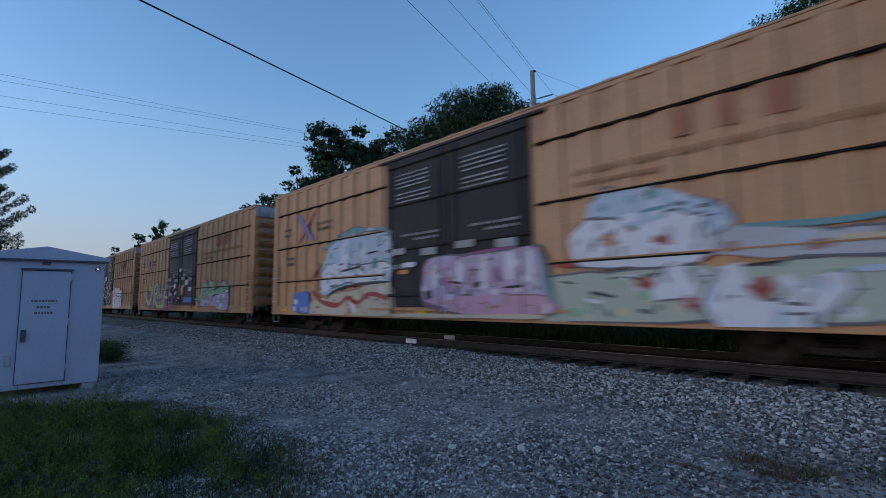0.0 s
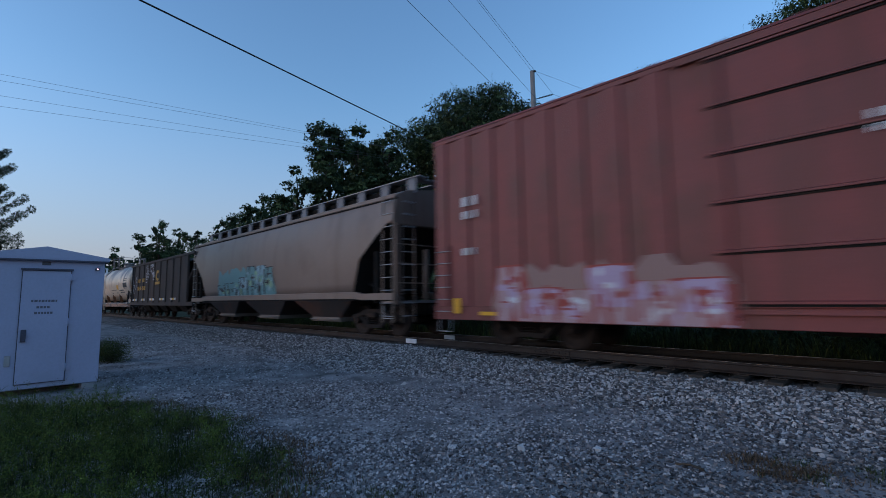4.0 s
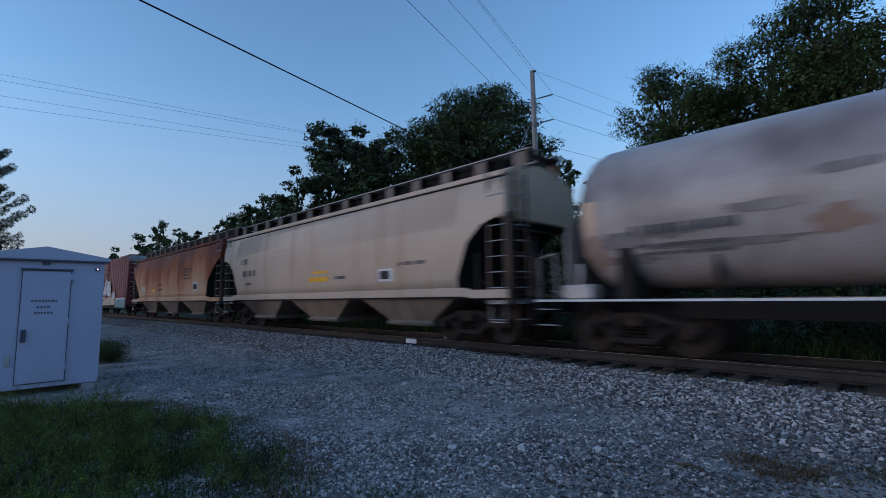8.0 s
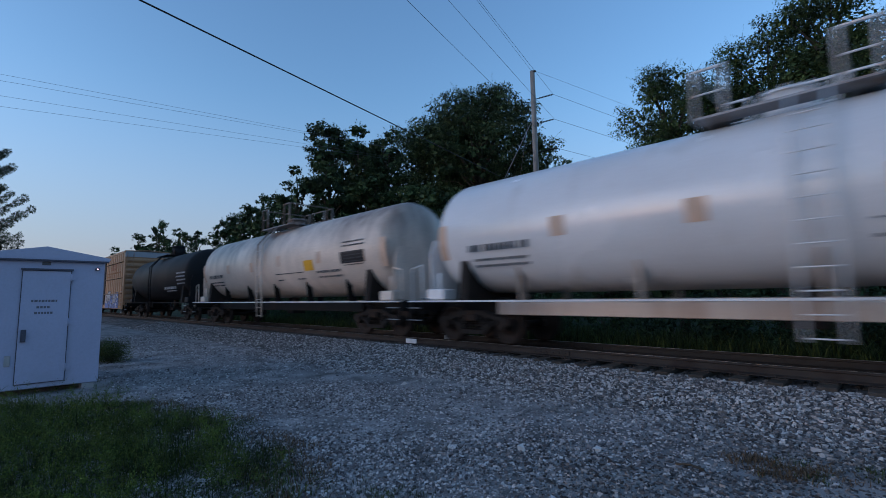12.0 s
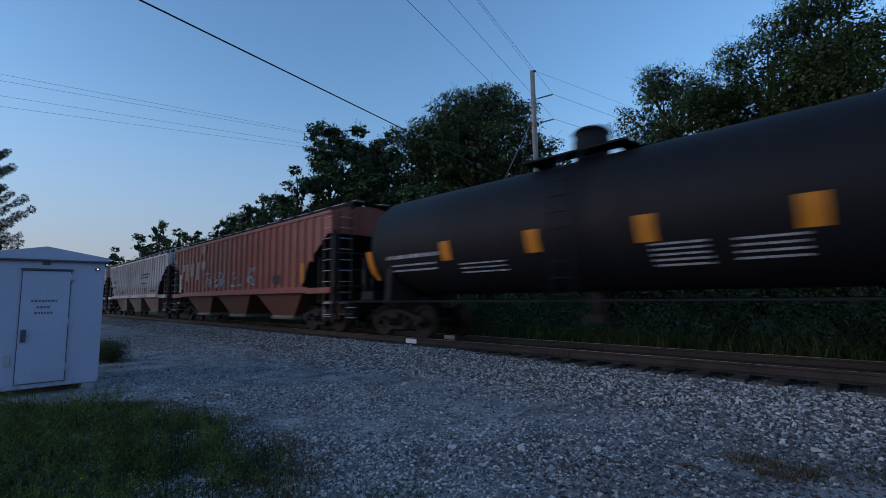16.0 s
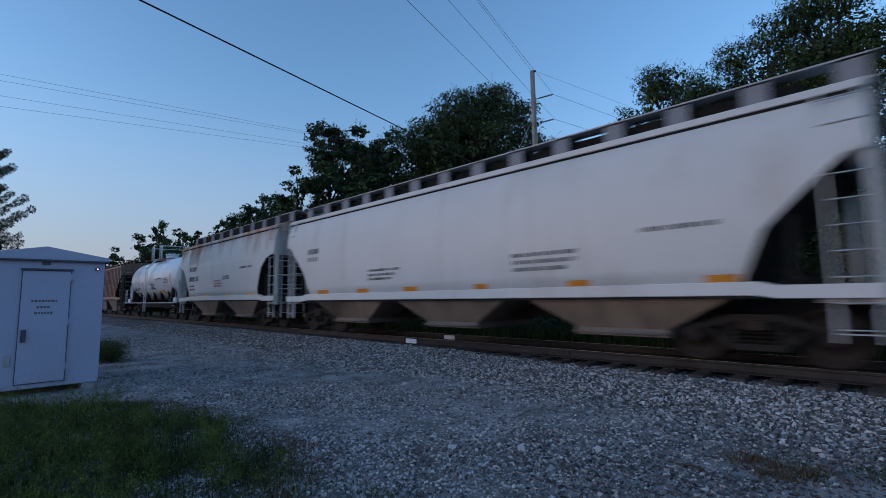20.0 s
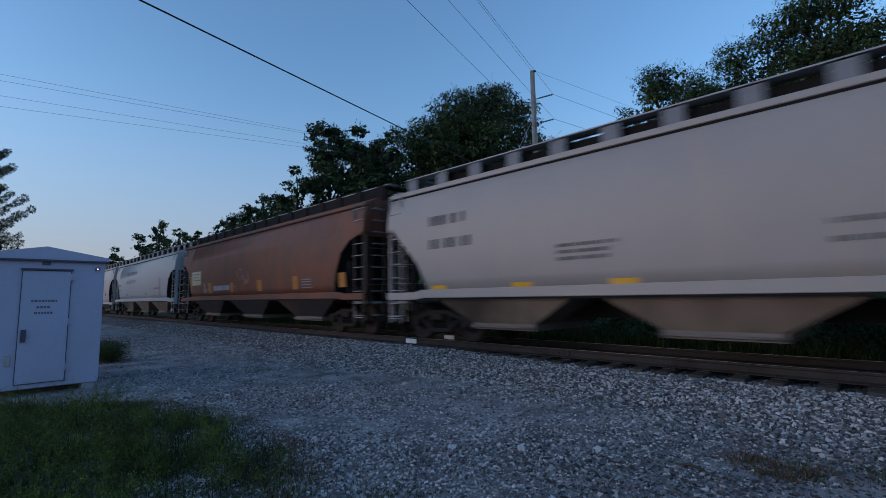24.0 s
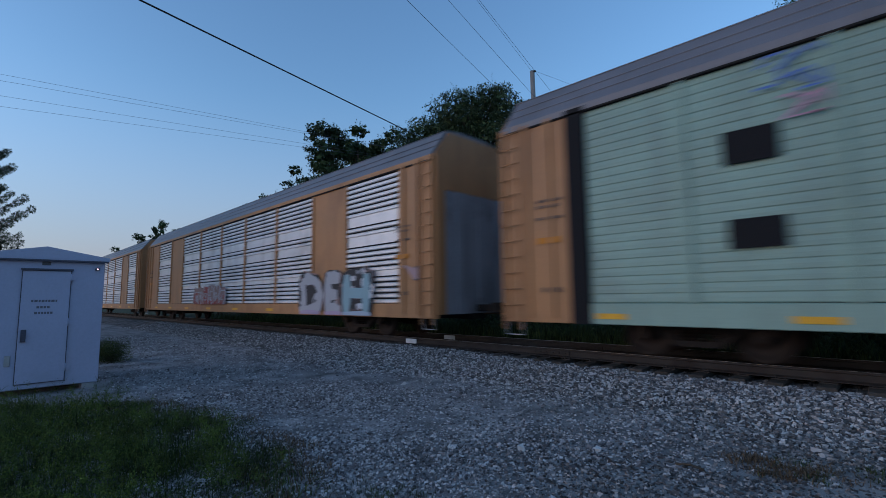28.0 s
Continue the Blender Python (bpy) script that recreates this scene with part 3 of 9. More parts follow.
def sprigs(base, way, n, size, rng):
    """Thin shoots: a stalk with small leaves along it."""
    m = len(base)
    side = np.cross(way, rng.normal(size=(m, 3)))
    side /= np.linalg.norm(side, axis=1)[:, None]
    w = side * size * 0.10
    out = [np.stack([base - w, base + w, base + way + w * 0.3, base + way - w * 0.3], 1)]
    for k in range(n):
        p = base + way * ((k + 1) / n)
        a = side * (1 if k % 2 else -1) + rng.normal(0, 0.6, (m, 3))
        a /= np.linalg.norm(a, axis=1)[:, None]
        b = np.cross(a, way)
        b /= np.linalg.norm(b, axis=1)[:, None] + 1e-6
        q = size * rng.uniform(0.6, 1.2, (m, 1)) * (1.15 - 0.4 * k / n)
        out.append(np.stack([p, p + a * q * 0.9 + b * q * 0.45, p + a * q * 1.9, p + a * q * 0.9 - b * q * 0.45], 1))
    v = np.concatenate(out).reshape(-1, 3)
    return v, np.arange(len(v)).reshape(-1, 4)


def pine(x, y, top, width, seed):
    rng = np.random.default_rng(seed)
    t = thing("pine_tree", "dark feathery conifer at the edge of the lot", "tree", "trees behind the track")
    bm = bm_new()
    tube(bm, (x, y, -0.1), (x, y, top), 0.14, 8, 0.02)
    cents, rads = [], []
    n = 62
    for i in range(n):
        k = i / n
        z = 1.0 + (top - 1.4) * k
        a = i * 2.39996
        ln = width / 2 * (1 - k) ** 0.6 * rng.uniform(0.6, 1.1) + 0.2
        e = (x + math.cos(a) * ln, y + math.sin(a) * ln, z + 0.75 * ln)
        tube(bm, (x, y, z), e, 0.03, 5, 0.008)
        for q in (0.2, 0.3, 0.4, 0.5, 0.6, 0.7, 0.8, 0.9, 1.0):
            cents.append(np.array([x + math.cos(a) * ln * q, y + math.sin(a) * ln * q, z + 0.75 * ln * q ** 1.3]))
            rads.append(np.array([0.19, 0.19, 0.22]) * rng.uniform(0.8, 1.3) * (1.15 - 0.5 * q))
    part("trunk", bm, MAT_BARK, t, "trunk with upswept limbs")
    v, f = leaves(cents, rads, 5200, 0.062, rng, 0.5, 0.22, 0.8)
    part("crown", raw_mesh("crown", v, f, MAT_NEEDLE), None, t)


def make_trees():
    oak = "broad dark oak with a dense rounded crown"
    tree(-25.7, 30.6, 20.4, 14.6, 11, 0.40, leaf=0.18, label=oak, lobes=44, dens=34, fill=0.04)
    tree(-31.8, 32.6, 20.2, 12.6, 12, 0.40, leaf=0.19, label=oak, lobes=34, dens=34, fill=0.045)
    tree(-37.6, 22.8, 19.0, 6.2, 13, 0.30, leaf=0.22, lobes=24)
    tree(-41.2, 28.8, 20.6, 8.6, 14, 0.35, leaf=0.26, lobes=24)
    tree(-36.6, 29.0, 19.2, 7.0, 39, 0.05, leaf=0.26, lobes=22)
    tree(-37.3, 19.4, 13.8, 3.6, 15, 0.06, leaf=0.20, lobes=18)
    tree(-33.5, 24.6, 14.0, 7.0, 16, 0.03, leaf=0.24, lobes=20, mat=MAT_LEAF_B)
    tree(-27.0, 24.5, 11.0, 8.5, 17, 0.02, leaf=0.22, lobes=22, mat=MAT_LEAF_B)
    tree(-45.5, 22.0, 13.6, 6.0, 18, 0.03, leaf=0.26, lobes=20)
    tree(-54.8, 24.4, 14.6, 7.6, 19, 0.03, leaf=0.30, lobes=18)
    tree(-62.0, 24.5, 14.0, 7.0, 20, 0.03, leaf=0.32, lobes=16)
    tree(-70.3, 26.1, 14.5, 7.8, 21, 0.03, leaf=0.36, lobes=16)
    tall = "tall slender far-off tree against the sky"
    tree(-82.6, 19.9, 14.4, 5.2, 22, 0.20, leaf=0.30, label=tall, lobes=18)
    tree(-86.1, 18.2, 12.8, 4.4, 23, 0.20, leaf=0.30, label=tall, lobes=14)
    tree(-91.5, 25.7, 15.1, 5.0, 24, 0.15, leaf=0.34, label=tall, lobes=16)
    tree(-93.7, 28.7, 15.5, 4.6, 25, 0.15, leaf=0.34, label=tall, lobes=14)
    tree(-88.0, 23.5, 11.5, 9.0, 26, 0.05, leaf=0.38, label=tall, lobes=16)
    rng = random.Random(4)
    for i in range(9):
        tree(-150 + rng.uniform(-14, 14), 17.5 + i * 3.0, rng.uniform(12.4, 16.2), rng.uniform(5.0, 8.0), 40 + i, 0.05, leaf=0.55, label="far-off low tree on the horizon", lobes=10)
    tree(-16.8, 29.6, 12.4, 2.9, 27, 0.1, leaf=0.18, lobes=14, mat=MAT_LEAF_B)
    right = "nearby scrubby tree with a fine-leaved ragged crown"
    scrub = dict(label=right, mat=MAT_LEAF_C, fine=0.42, fill=0.19, fat=0.75, shoots=12)
    tree(-6.0, 19.2, 11.0, 5.6, 31, 0.26, leaf=0.10, lobes=34, dens=36, **scrub)
    tree(-4.7, 20.0, 10.7, 4.4, 94, 0.24, leaf=0.10, lobes=26, dens=36, **scrub)
    tree(-3.1, 20.4, 11.7, 5.6, 32, 0.22, leaf=0.10, lobes=32, dens=36, **scrub)
    tree(-1.0, 19.2, 12.0, 5.6, 33, 0.22, leaf=0.10, lobes=34, dens=36, **scrub)
    tree(2.0, 17.6, 11.6, 5.8, 34, 0.25, leaf=0.12, lobes=28, dens=34, **scrub)
    tree(-5.2, 24.0, 10.3, 6.6, 35, 0.02, leaf=0.17, label=right, lobes=22, dens=36)
    tree(-1.5, 23.0, 12.2, 6.6, 93, 0.02, leaf=0.17, label=right, lobes=22, dens=36)
    tree(5.8, 20.0, 12.5, 7.0, 36, 0.02, leaf=0.20, label=right, lobes=22, dens=30)
    tree(-12.9, 29.2, 11.1, 1.8, 37, 0.1, leaf=0.15, lobes=12, mat=MAT_LEAF_B)
    for x, y, h, w, sd in ((-17.0, 21.5, 8.2, 4.5, 90), (-13.4, 22.5, 8.2, 4.6, 91), (-10.2, 22.0, 7.6, 4.2, 92)):
        tree(x, y, h, w, sd, 0.0, leaf=0.20, name="shrub", label="dark leafy thicket behind the railway", lobes=16, dens=34)
    # unseen trees on the near side, beyond the shed, added to shade far cars
    for i in range(2):
        tree(-36 - 10 * i + rng.uniform(-2, 2), -6.0 + rng.uniform(-1, 1) - 0.3 * i, rng.uniform(12, 15), rng.uniform(8, 9.5), 110 + i, 0.05, leaf=0.4, label="unseen tree added to shade the far cars", lobes=14)
    pine(-26.0, -0.5, 8.5, 4.9, 38)
    # thicket that closes the view below the crowns
    for i in range(17):
        x = 8.0 - i * 4.4
        tree(x, 19.5 + rng.uniform(0.0, 2.5) + 0.06 * i, rng.uniform(4.2, 6.2) + (0.8 if i > 6 else 0), rng.uniform(5.5, 7.0), 70 + i, 0.0, leaf=0.20, name="shrub",
             label="dark leafy thicket behind the railway", lobes=14, dens=34, mat=MAT_LEAF if i % 2 else MAT_LEAF_B)


def make_far_woods():
    """Closed wall of woods behind the nearer trees."""
    rng = np.random.default_rng(77)
    cents, rads = [], []
    for i in range(330):
        x = rng.uniform(-75, 60)
        y = rng.uniform(38, 52)
        z = rng.uniform(0.5, 7.6)
        cents.append(np.array([x, y, z]))
        rads.append(np.array([2.6, 2.2, 1.9]) * rng.uniform(0.7, 1.2))
    v, f = leaves(cents, rads, 52, 0.5, rng)
    tagged(new("far_woods", raw_mesh("far_woods", v, f, MAT_LEAF)), "dark woods far behind the railway", "woods", kind="stuff")


def blades(spots, height, rng, width=0.012, lean=0.5):
    """Grass and weed blades: narrow bent quads."""
    n = len(spots)
    a = rng.uniform(0, 6.28, n)
    h = height * rng.uniform(0.5, 1.2, n)
    d = np.stack([np.cos(a), np.sin(a), np.zeros(n)], -1)
    s = np.stack([-np.sin(a), np.cos(a), np.zeros(n)], -1) * width
    tilt = rng.uniform(0.1, lean, n)[:, None] * h[:, None]
    mid = spots + d * tilt * 0.35 + np.array([0, 0, 1]) * h[:, None] * 0.6
    tip = spots + d * tilt + np.array([0, 0, 1]) * h[:, None]
    q = np.stack([spots - s, spots + s, mid + s * 0.8, mid - s * 0.8, mid - s * 0.8, mid + s * 0.8, tip + s * 0.15, tip - s * 0.15], 1)
    i = np.arange(n)[:, None] * 8
    f = np.concatenate([i + np.array([[0, 1, 2, 3]]), i + np.array([[4, 5, 6, 7]])], 0)
    return q.reshape(-1, 3), f


def make_weeds():
    rng = np.random.default_rng(9)

    def clumps(n, x0, x1, y0, y1, keep, per, r):
        c = np.stack([rng.uniform(x0, x1, n), rng.uniform(y0, y1, n)], -1)
        c = c[keep(c[:, 0], c[:, 1])]
        p = np.repeat(c, per, 0) + rng.normal(0, r, (len(c) * per, 2))
        return np.stack([p[:, 0], p[:, 1], ground_z(p[:, 0], p[:, 1])], -1)

    edge = lambda x: np.interp(x, [-10.4, -9.8, -9.0, -8.2, -6.6, -4.3, -3.6, -3.2], [-0.6, 0.35, 1.25, 1.95, 2.42, 2.3, 2.12, 1.7])
    patchy = lambda x, y: np.sin(x * 3.1 + 1.3 * np.sin(y * 2.7)) + np.sin(y * 4.3 + x * 1.7) + 0.8 * np.sin(x * 7.0 - y * 5.0)
    inside = lambda x, y: (y < edge(x) + 0.12 * np.sin(x * 5.0)) & (patchy(x, y) > -1.9 + 0.5 * (x > -4.2))
    green = lambda x, y: inside(x, y) & (y < edge(x) - 0.28 - 0.25 * np.sin(x * 2.3))
    lot = clumps(1100, -10.3, -3.2, -1.2, 2.6, inside, 24, 0.09)
    v, f = blades(lot, 0.08, rng, 0.0035, 1.3)
    tagged(new("weeds", raw_mesh("weeds", v, f, MAT_GRASS)), "low green weeds growing through the gravel", "weeds", kind="stuff")
    tall = clumps(200, -9.6, -4.6, -1.2, 2.3, green, 16, 0.06)
    v, f = blades(tall, 0.22, rng, 0.004, 0.8)
    tagged(new("tall_weeds", raw_mesh("tall_weeds", v, f, MAT_GRASS)), "knee-high green weeds at the lot's edge", "weeds", kind="stuff")
    c = np.stack([rng.uniform(-10.0, -3.4, 1500), rng.uniform(-1.0, 2.6, 1500), 0.02 + 0.14 * rng.uniform(0, 1, 1500) ** 2], -1)
    c = c[np.where(c[:, 2] > 0.08, green(c[:, 0], c[:, 1]), inside(c[:, 0], c[:, 1]))]
    v, f = leaves(list(c), [np.array([0.13, 0.13, 0.07]) * rng.uniform(0.6, 1.3) for _ in c], 4200, 0.012, rng, 0.6, 0.4)
    tagged(new("weed_leaves", raw_mesh("weed_leaves", v, f, MAT_GRASS)), "small green weed leaves at the lot's edge", "weeds", kind="stuff")
    # bushy plants: a leaning stem with side shoots, thick with fine leaves, tallest near the shed
    pc, pr, base, way = [], [], [], []
    for _ in range(620):
        x, y = rng.uniform(-9.5, -3.8), rng.uniform(-1.0, 2.3)
        if not green(np.array([x]), np.array([y]))[0]:
            continue
        tall_here = y < 1.5 and x < -5.0
        h = rng.uniform(0.08, 0.20) + (0.20 * rng.uniform() if tall_here else 0)
        h += 0.16 * rng.uniform() if y < 0.9 and x > -6.2 else 0
        lx, ly = rng.normal(0, 0.12, 2)
        for k in range(6):
            t = k / 5
            p = np.array([x + lx * t + rng.normal(0, 0.03), y + ly * t + rng.normal(0, 0.03), 0.04 + h * t])
            pc.append(p)
            pr.append(np.array([0.075, 0.075, 0.05]) * (1.2 - 0.7 * t))
            for _ in range(3):
                w = np.array([rng.normal(0, 0.6), rng.normal(0, 0.6), 0.8])
                base.append(p)
                way.append(w / np.linalg.norm(w) * rng.uniform(0.06, 0.14))
    v, f = leaves(pc, pr, 4600, 0.0115, rng, 0.7, 0.45, 0.3)
    v2, f2 = sprigs(np.array(base), np.array(way), 7, 0.009, rng)
    tagged(new("leafy_weeds", raw_mesh("leafy_weeds", np.concatenate([v, v2]), np.concatenate([f, f2 + len(v)]), MAT_WEEDTOP)), "bushy light green weeds at the lot's edge", "weeds", kind="stuff")
    dead = lambda x, y: (y > edge(x) - 0.55) & (y < edge(x) + 0.28) & (patchy(x + 3, y) > -0.4)
    dry = np.concatenate([clumps(420, -9.0, -3.2, 1.2, 2.8, dead, 24, 0.08), clumps(70, -1.4, -0.4, 4.92, 5.42, lambda x, y: ((x + 0.9) / 0.5) ** 2 + ((y - 5.17 - 0.1 * np.sin(x * 9)) / 0.2) ** 2 < 1, 26, 0.06)])
    v, f = blades(dry, 0.045, rng, 0.004, 2.2)
    tagged(new("dry_weeds", raw_mesh("dry_weeds", v, f, MAT_DRY)), "brown dried weeds lying on the gravel", "weeds", kind="stuff")
    bits = np.concatenate([clumps(14, -1.0, -0.2, 4.7, 5.7, lambda x, y: y > 0, 26, 0.05), clumps(20, -3.6, -2.4, 1.9, 2.6, lambda x, y: y > 0, 26, 0.06)])
    v, f = blades(bits, 0.04, rng, 0.003, 1.6)
    tagged(new("grass_tufts", raw_mesh("grass_tufts", v, f, MAT_GRASS)), "small green grass tufts in the gravel", "grass", kind="stuff")
    bm = bm_new()
    path_tube(bm, [(-1.62, 4.62, 0.03), (-1.5, 4.66, 0.035), (-1.38, 4.62, 0.03)], 0.012, 6)
    tagged(part("stick", bm, MAT_BARK, None), "short dark stick lying on the gravel", "stick")
    bank = clumps(1700, -34, 8, 11.3, 17.0, lambda x, y: y > 0, 16, 0.22)
    v, f = blades(bank, 0.62, rng, 0.010, 1.0)
    tagged(new("tall_grass", raw_mesh("tall_grass", v, f, MAT_GRASS)), "tall dark grass and weeds on the bank behind the rails", "grass", kind="stuff")
    c = np.stack([rng.uniform(-32, 8, 560), rng.uniform(13.0, 18.0, 560), rng.uniform(0.1, 1.5, 560)], -1)
    v, f = leaves(list(c), [np.array([0.6, 0.6, 0.45])] * len(c), 330, 0.075, rng, 0.4, 0.4)
    tagged(new("undergrowth", raw_mesh("undergrowth", v, f, MAT_LEAF)), "dark bushy undergrowth below the trees", "bushes", kind="stuff")
    b = np.stack([rng.uniform(-15.4, -14.5, 60), rng.uniform(2.3, 2.9, 60), 0.05 + 0.42 * rng.uniform(0, 1, 60) ** 1.4], -1)
    v, f = leaves(list(b), [np.array([0.22, 0.22, 0.16])] * len(b), 5200, 0.018, rng, 0.5, 0.4, 0.3)
    tagged(new("small_bush", raw_mesh("small_bush", v, f, MAT_GRASS)), "small dark bush beside the shed", "bush")


make_shed()
make_wires()
make_trees()
make_far_woods()
make_weeds()

# ---- freight cars: shared parts ----
RUST, DIRT = (0.13, 0.045, 0.018), (0.07, 0.055, 0.04)
MAT_TRUCK = surface("brake_dust_steel", (0.026, 0.021, 0.018), 0.85, (0.05, 0.028, 0.018), 0.45, size=0.3, bump=0.4)
MAT_WHEEL = surface("wheel_steel", (0.035, 0.027, 0.023), 0.65, (0.018, 0.015, 0.013), 0.4, metal=0.5, size=0.2)
# underframe black; also painted in as shade under eaves, ledges, sills and walks
MAT_UNDER = surface("underframe_and_shade", (0.014, 0.013, 0.012), 0.9, (0.03, 0.02, 0.014), 0.4, size=0.5)
MAT_WHITE = surface("white_stencil", (0.70, 0.70, 0.70), 0.6, (0.4, 0.4, 0.38), 0.35, size=0.4, bump=0.0)
MAT_INK = surface("black_lettering", (0.085, 0.085, 0.09), 0.7, bump=0.0)
MAT_DULLWHITE = surface("worn_white_stencil", (0.46, 0.46, 0.47), 0.7, (0.2, 0.2, 0.2), 0.45, size=0.3, bump=0.0)
MAT_FADED = surface("faded_lettering", (0.32, 0.32, 0.32), 0.7, bump=0.0)
MAT_YELLOW = surface("yellow_reflector", (0.75, 0.40, 0.03), 0.45, (0.4, 0.2, 0.03), 0.2, size=0.3, bump=0.0)
MAT_ORANGE_LBL = surface("orange_label", (0.54, 0.205, 0.014), 0.6, (0.42, 0.17, 0.03), 0.3, size=0.3, bump=0.0)
MAT_PALE_LBL = surface("faded_orange_label", (0.62, 0.44, 0.32), 0.6, (0.62, 0.52, 0.44), 0.4, size=0.3, bump=0.0)
MAT_GRATE = surface("walkway_grating", (0.30, 0.30, 0.31), 0.55, (0.14, 0.09, 0.06), 0.4, metal=0.5, size=0.4)
MAT_GRATE_DARK = surface("dark_grating", (0.07, 0.07, 0.075), 0.6, (0.12, 0.11, 0.11), 0.4, metal=0.2, size=0.4)
MAT_BLACKIRON = surface("black_iron", (0.014, 0.014, 0.016), 0.75, (0.03, 0.022, 0.018), 0.2, gloss=0.15)
MAT_PLAQUE = surface("plaque_black", (0.02, 0.02, 0.022), 0.5, bump=0.0)
SPRAY = {k: surface("spray_" + k, c, 0.5, bump=0.05, grain=0.06) for k, c in {
    "white": (0.58, 0.60, 0.64), "black": (0.03, 0.03, 0.035), "teal": (0.14, 0.28, 0.29), "pale_blue": (0.38, 0.47, 0.56), "pink": (0.48, 0.28, 0.38),
    "lilac": (0.42, 0.33, 0.46), "green": (0.29, 0.50, 0.13), "mint": (0.25, 0.40, 0.26), "red": (0.52, 0.07, 0.05), "cream": (0.48, 0.43, 0.31),
    "purple": (0.22, 0.06, 0.18), "orange": (0.52, 0.24, 0.08), "yellow": (0.75, 0.55, 0.08), "blue": (0.10, 0.18, 0.48), "cyan": (0.26, 0.40, 0.45),
    "grey": (0.40, 0.41, 0.44), "pale_green": (0.37, 0.42, 0.34), "rose": (0.40, 0.27, 0.28), "rose_grey": (0.28, 0.18, 0.16), "dull_red": (0.30, 0.06, 0.05), "tan": (0.44, 0.27, 0.15), "dusk_grey": (0.12, 0.12, 0.14), "faded_red": (0.45, 0.17, 0.11), "faded_blue": (0.19, 0.18, 0.32)}.items()}
SHARED = {}


def shared(key, make):
    if key not in SHARED:
        SHARED[key] = make()
    return SHARED[key]


WHEEL_R = 0.457
TURNING = []          # wheelsets and the car that carries each


def wheelset_mesh():
    bm = bm_new()
    tube(bm, (0, -1.08, 0), (0, 1.08, 0), 0.085, 10)
    for s in (-1, 1):
        prof = [(0.085, 0.66), (0.14, 0.66), (0.16, 0.70), (0.36, 0.715), (0.40, 0.69), (WHEEL_R + 0.025, 0.685), (WHEEL_R + 0.022, 0.715), (WHEEL_R, 0.725),
                (WHEEL_R - 0.006, 0.82), (0.40, 0.825), (0.37, 0.77), (0.16, 0.76), (0.14, 0.83), (0.085, 0.83)]
        n = 22
        rings = [[(r * math.cos(2 * math.pi * i / n), s * y, r * math.sin(2 * math.pi * i / n)) for i in range(n)] for r, y in prof]
        loft(bm, rings, cap=False)
        tube(bm, (0, s * 0.93, 0), (0, s * 1.10, 0), 0.11, 10)
        for k in range(3):
            a = k * 2.09
            tube(bm, (0.06 * math.cos(a), s * 1.10, 0.06 * math.sin(a)), (0.06 * math.cos(a), s * 1.115, 0.06 * math.sin(a)), 0.018, 6)
    return finish("wheelset", bm, MAT_WHEEL)


def sideframe_mesh():
    """Cast truck side: arched top bar, dipped bottom bar, two windows and a spring nest."""
    bm = bm_new()
    y0, y1 = -0.075, 0.075
    top = [(-1.12, 0.46), (-1.10, 0.62), (-0.75, 0.66), (-0.35, 0.80), (0.35, 0.80), (0.75, 0.66), (1.10, 0.62), (1.12, 0.46)]
    topi = [(0.93, 0.46), (0.90, 0.55), (0.70, 0.56), (0.32, 0.69), (-0.32, 0.69), (-0.70, 0.56), (-0.90, 0.55), (-0.93, 0.46)]
    for a in range(7):
        prism(bm, [top[a], top[a + 1], topi[6 - a], topi[7 - a]], "y", y0, y1)
    bot = [(-0.74, 0.58), (-0.34, 0.24), (0.34, 0.24), (0.74, 0.58)]
    boti = [(0.66, 0.60), (0.29, 0.34), (-0.29, 0.34), (-0.66, 0.60)]
    for a in range(3):
        prism(bm, [bot[a], bot[a + 1], boti[2 - a], boti[3 - a]], "y", y0, y1)
    for s in (-1, 1):
        box(bm, s * 0.36 - 0.05, s * 0.36 + 0.05, y0 + 0.003, y1 - 0.003, 0.30, 0.72)
    bmesh.ops.remove_doubles(bm, verts=bm.verts[:], dist=0.001)
    return finish("sideframe", bm, MAT_TRUCK)


def springs_mesh():
    bm = bm_new()
    for x in (-0.2, 0.0, 0.2):
        pts = [(x + 0.07 * math.cos(k * 0.9), 0.07 * math.sin(k * 0.9), 0.335 + k * 0.0095) for k in range(23)]
        path_tube(bm, pts, 0.017, 5)
    return finish("spring_nest", bm, MAT_TRUCK)


def bolster_mesh():
    bm = bm_new()
    box(bm, -0.2, 0.2, -1.16, 1.16, 0.55, 0.72)
    bevelled(bm, 0.02)
    tube(bm, (0, 0, 0.70), (0, 0, 0.80), 0.18, 12)
    box(bm, -0.9, 0.9, -0.25, -0.2, 0.42, 0.5)
    return finish("truck", bm, MAT_TRUCK)


def add_truck(car, x):
    t = part("truck", shared("truck", bolster_mesh), None, car)
    t.matrix_basis = pose(x, 0, 0)
    for y in (-1.0, 1.0):
        part("sideframe", shared("sideframe", sideframe_mesh), None, t).matrix_basis = pose(0, y, 0)
        part("spring_nest", shared("springs", springs_mesh), None, t).matrix_basis = pose(0, y, 0)
    for dx in (-0.89, 0.89):
        w = part("wheelset", shared("wheelset", wheelset_mesh), None, t)
        w.matrix_basis = pose(dx, 0, WHEEL_R)
        TURNING.append((w, car, dx))


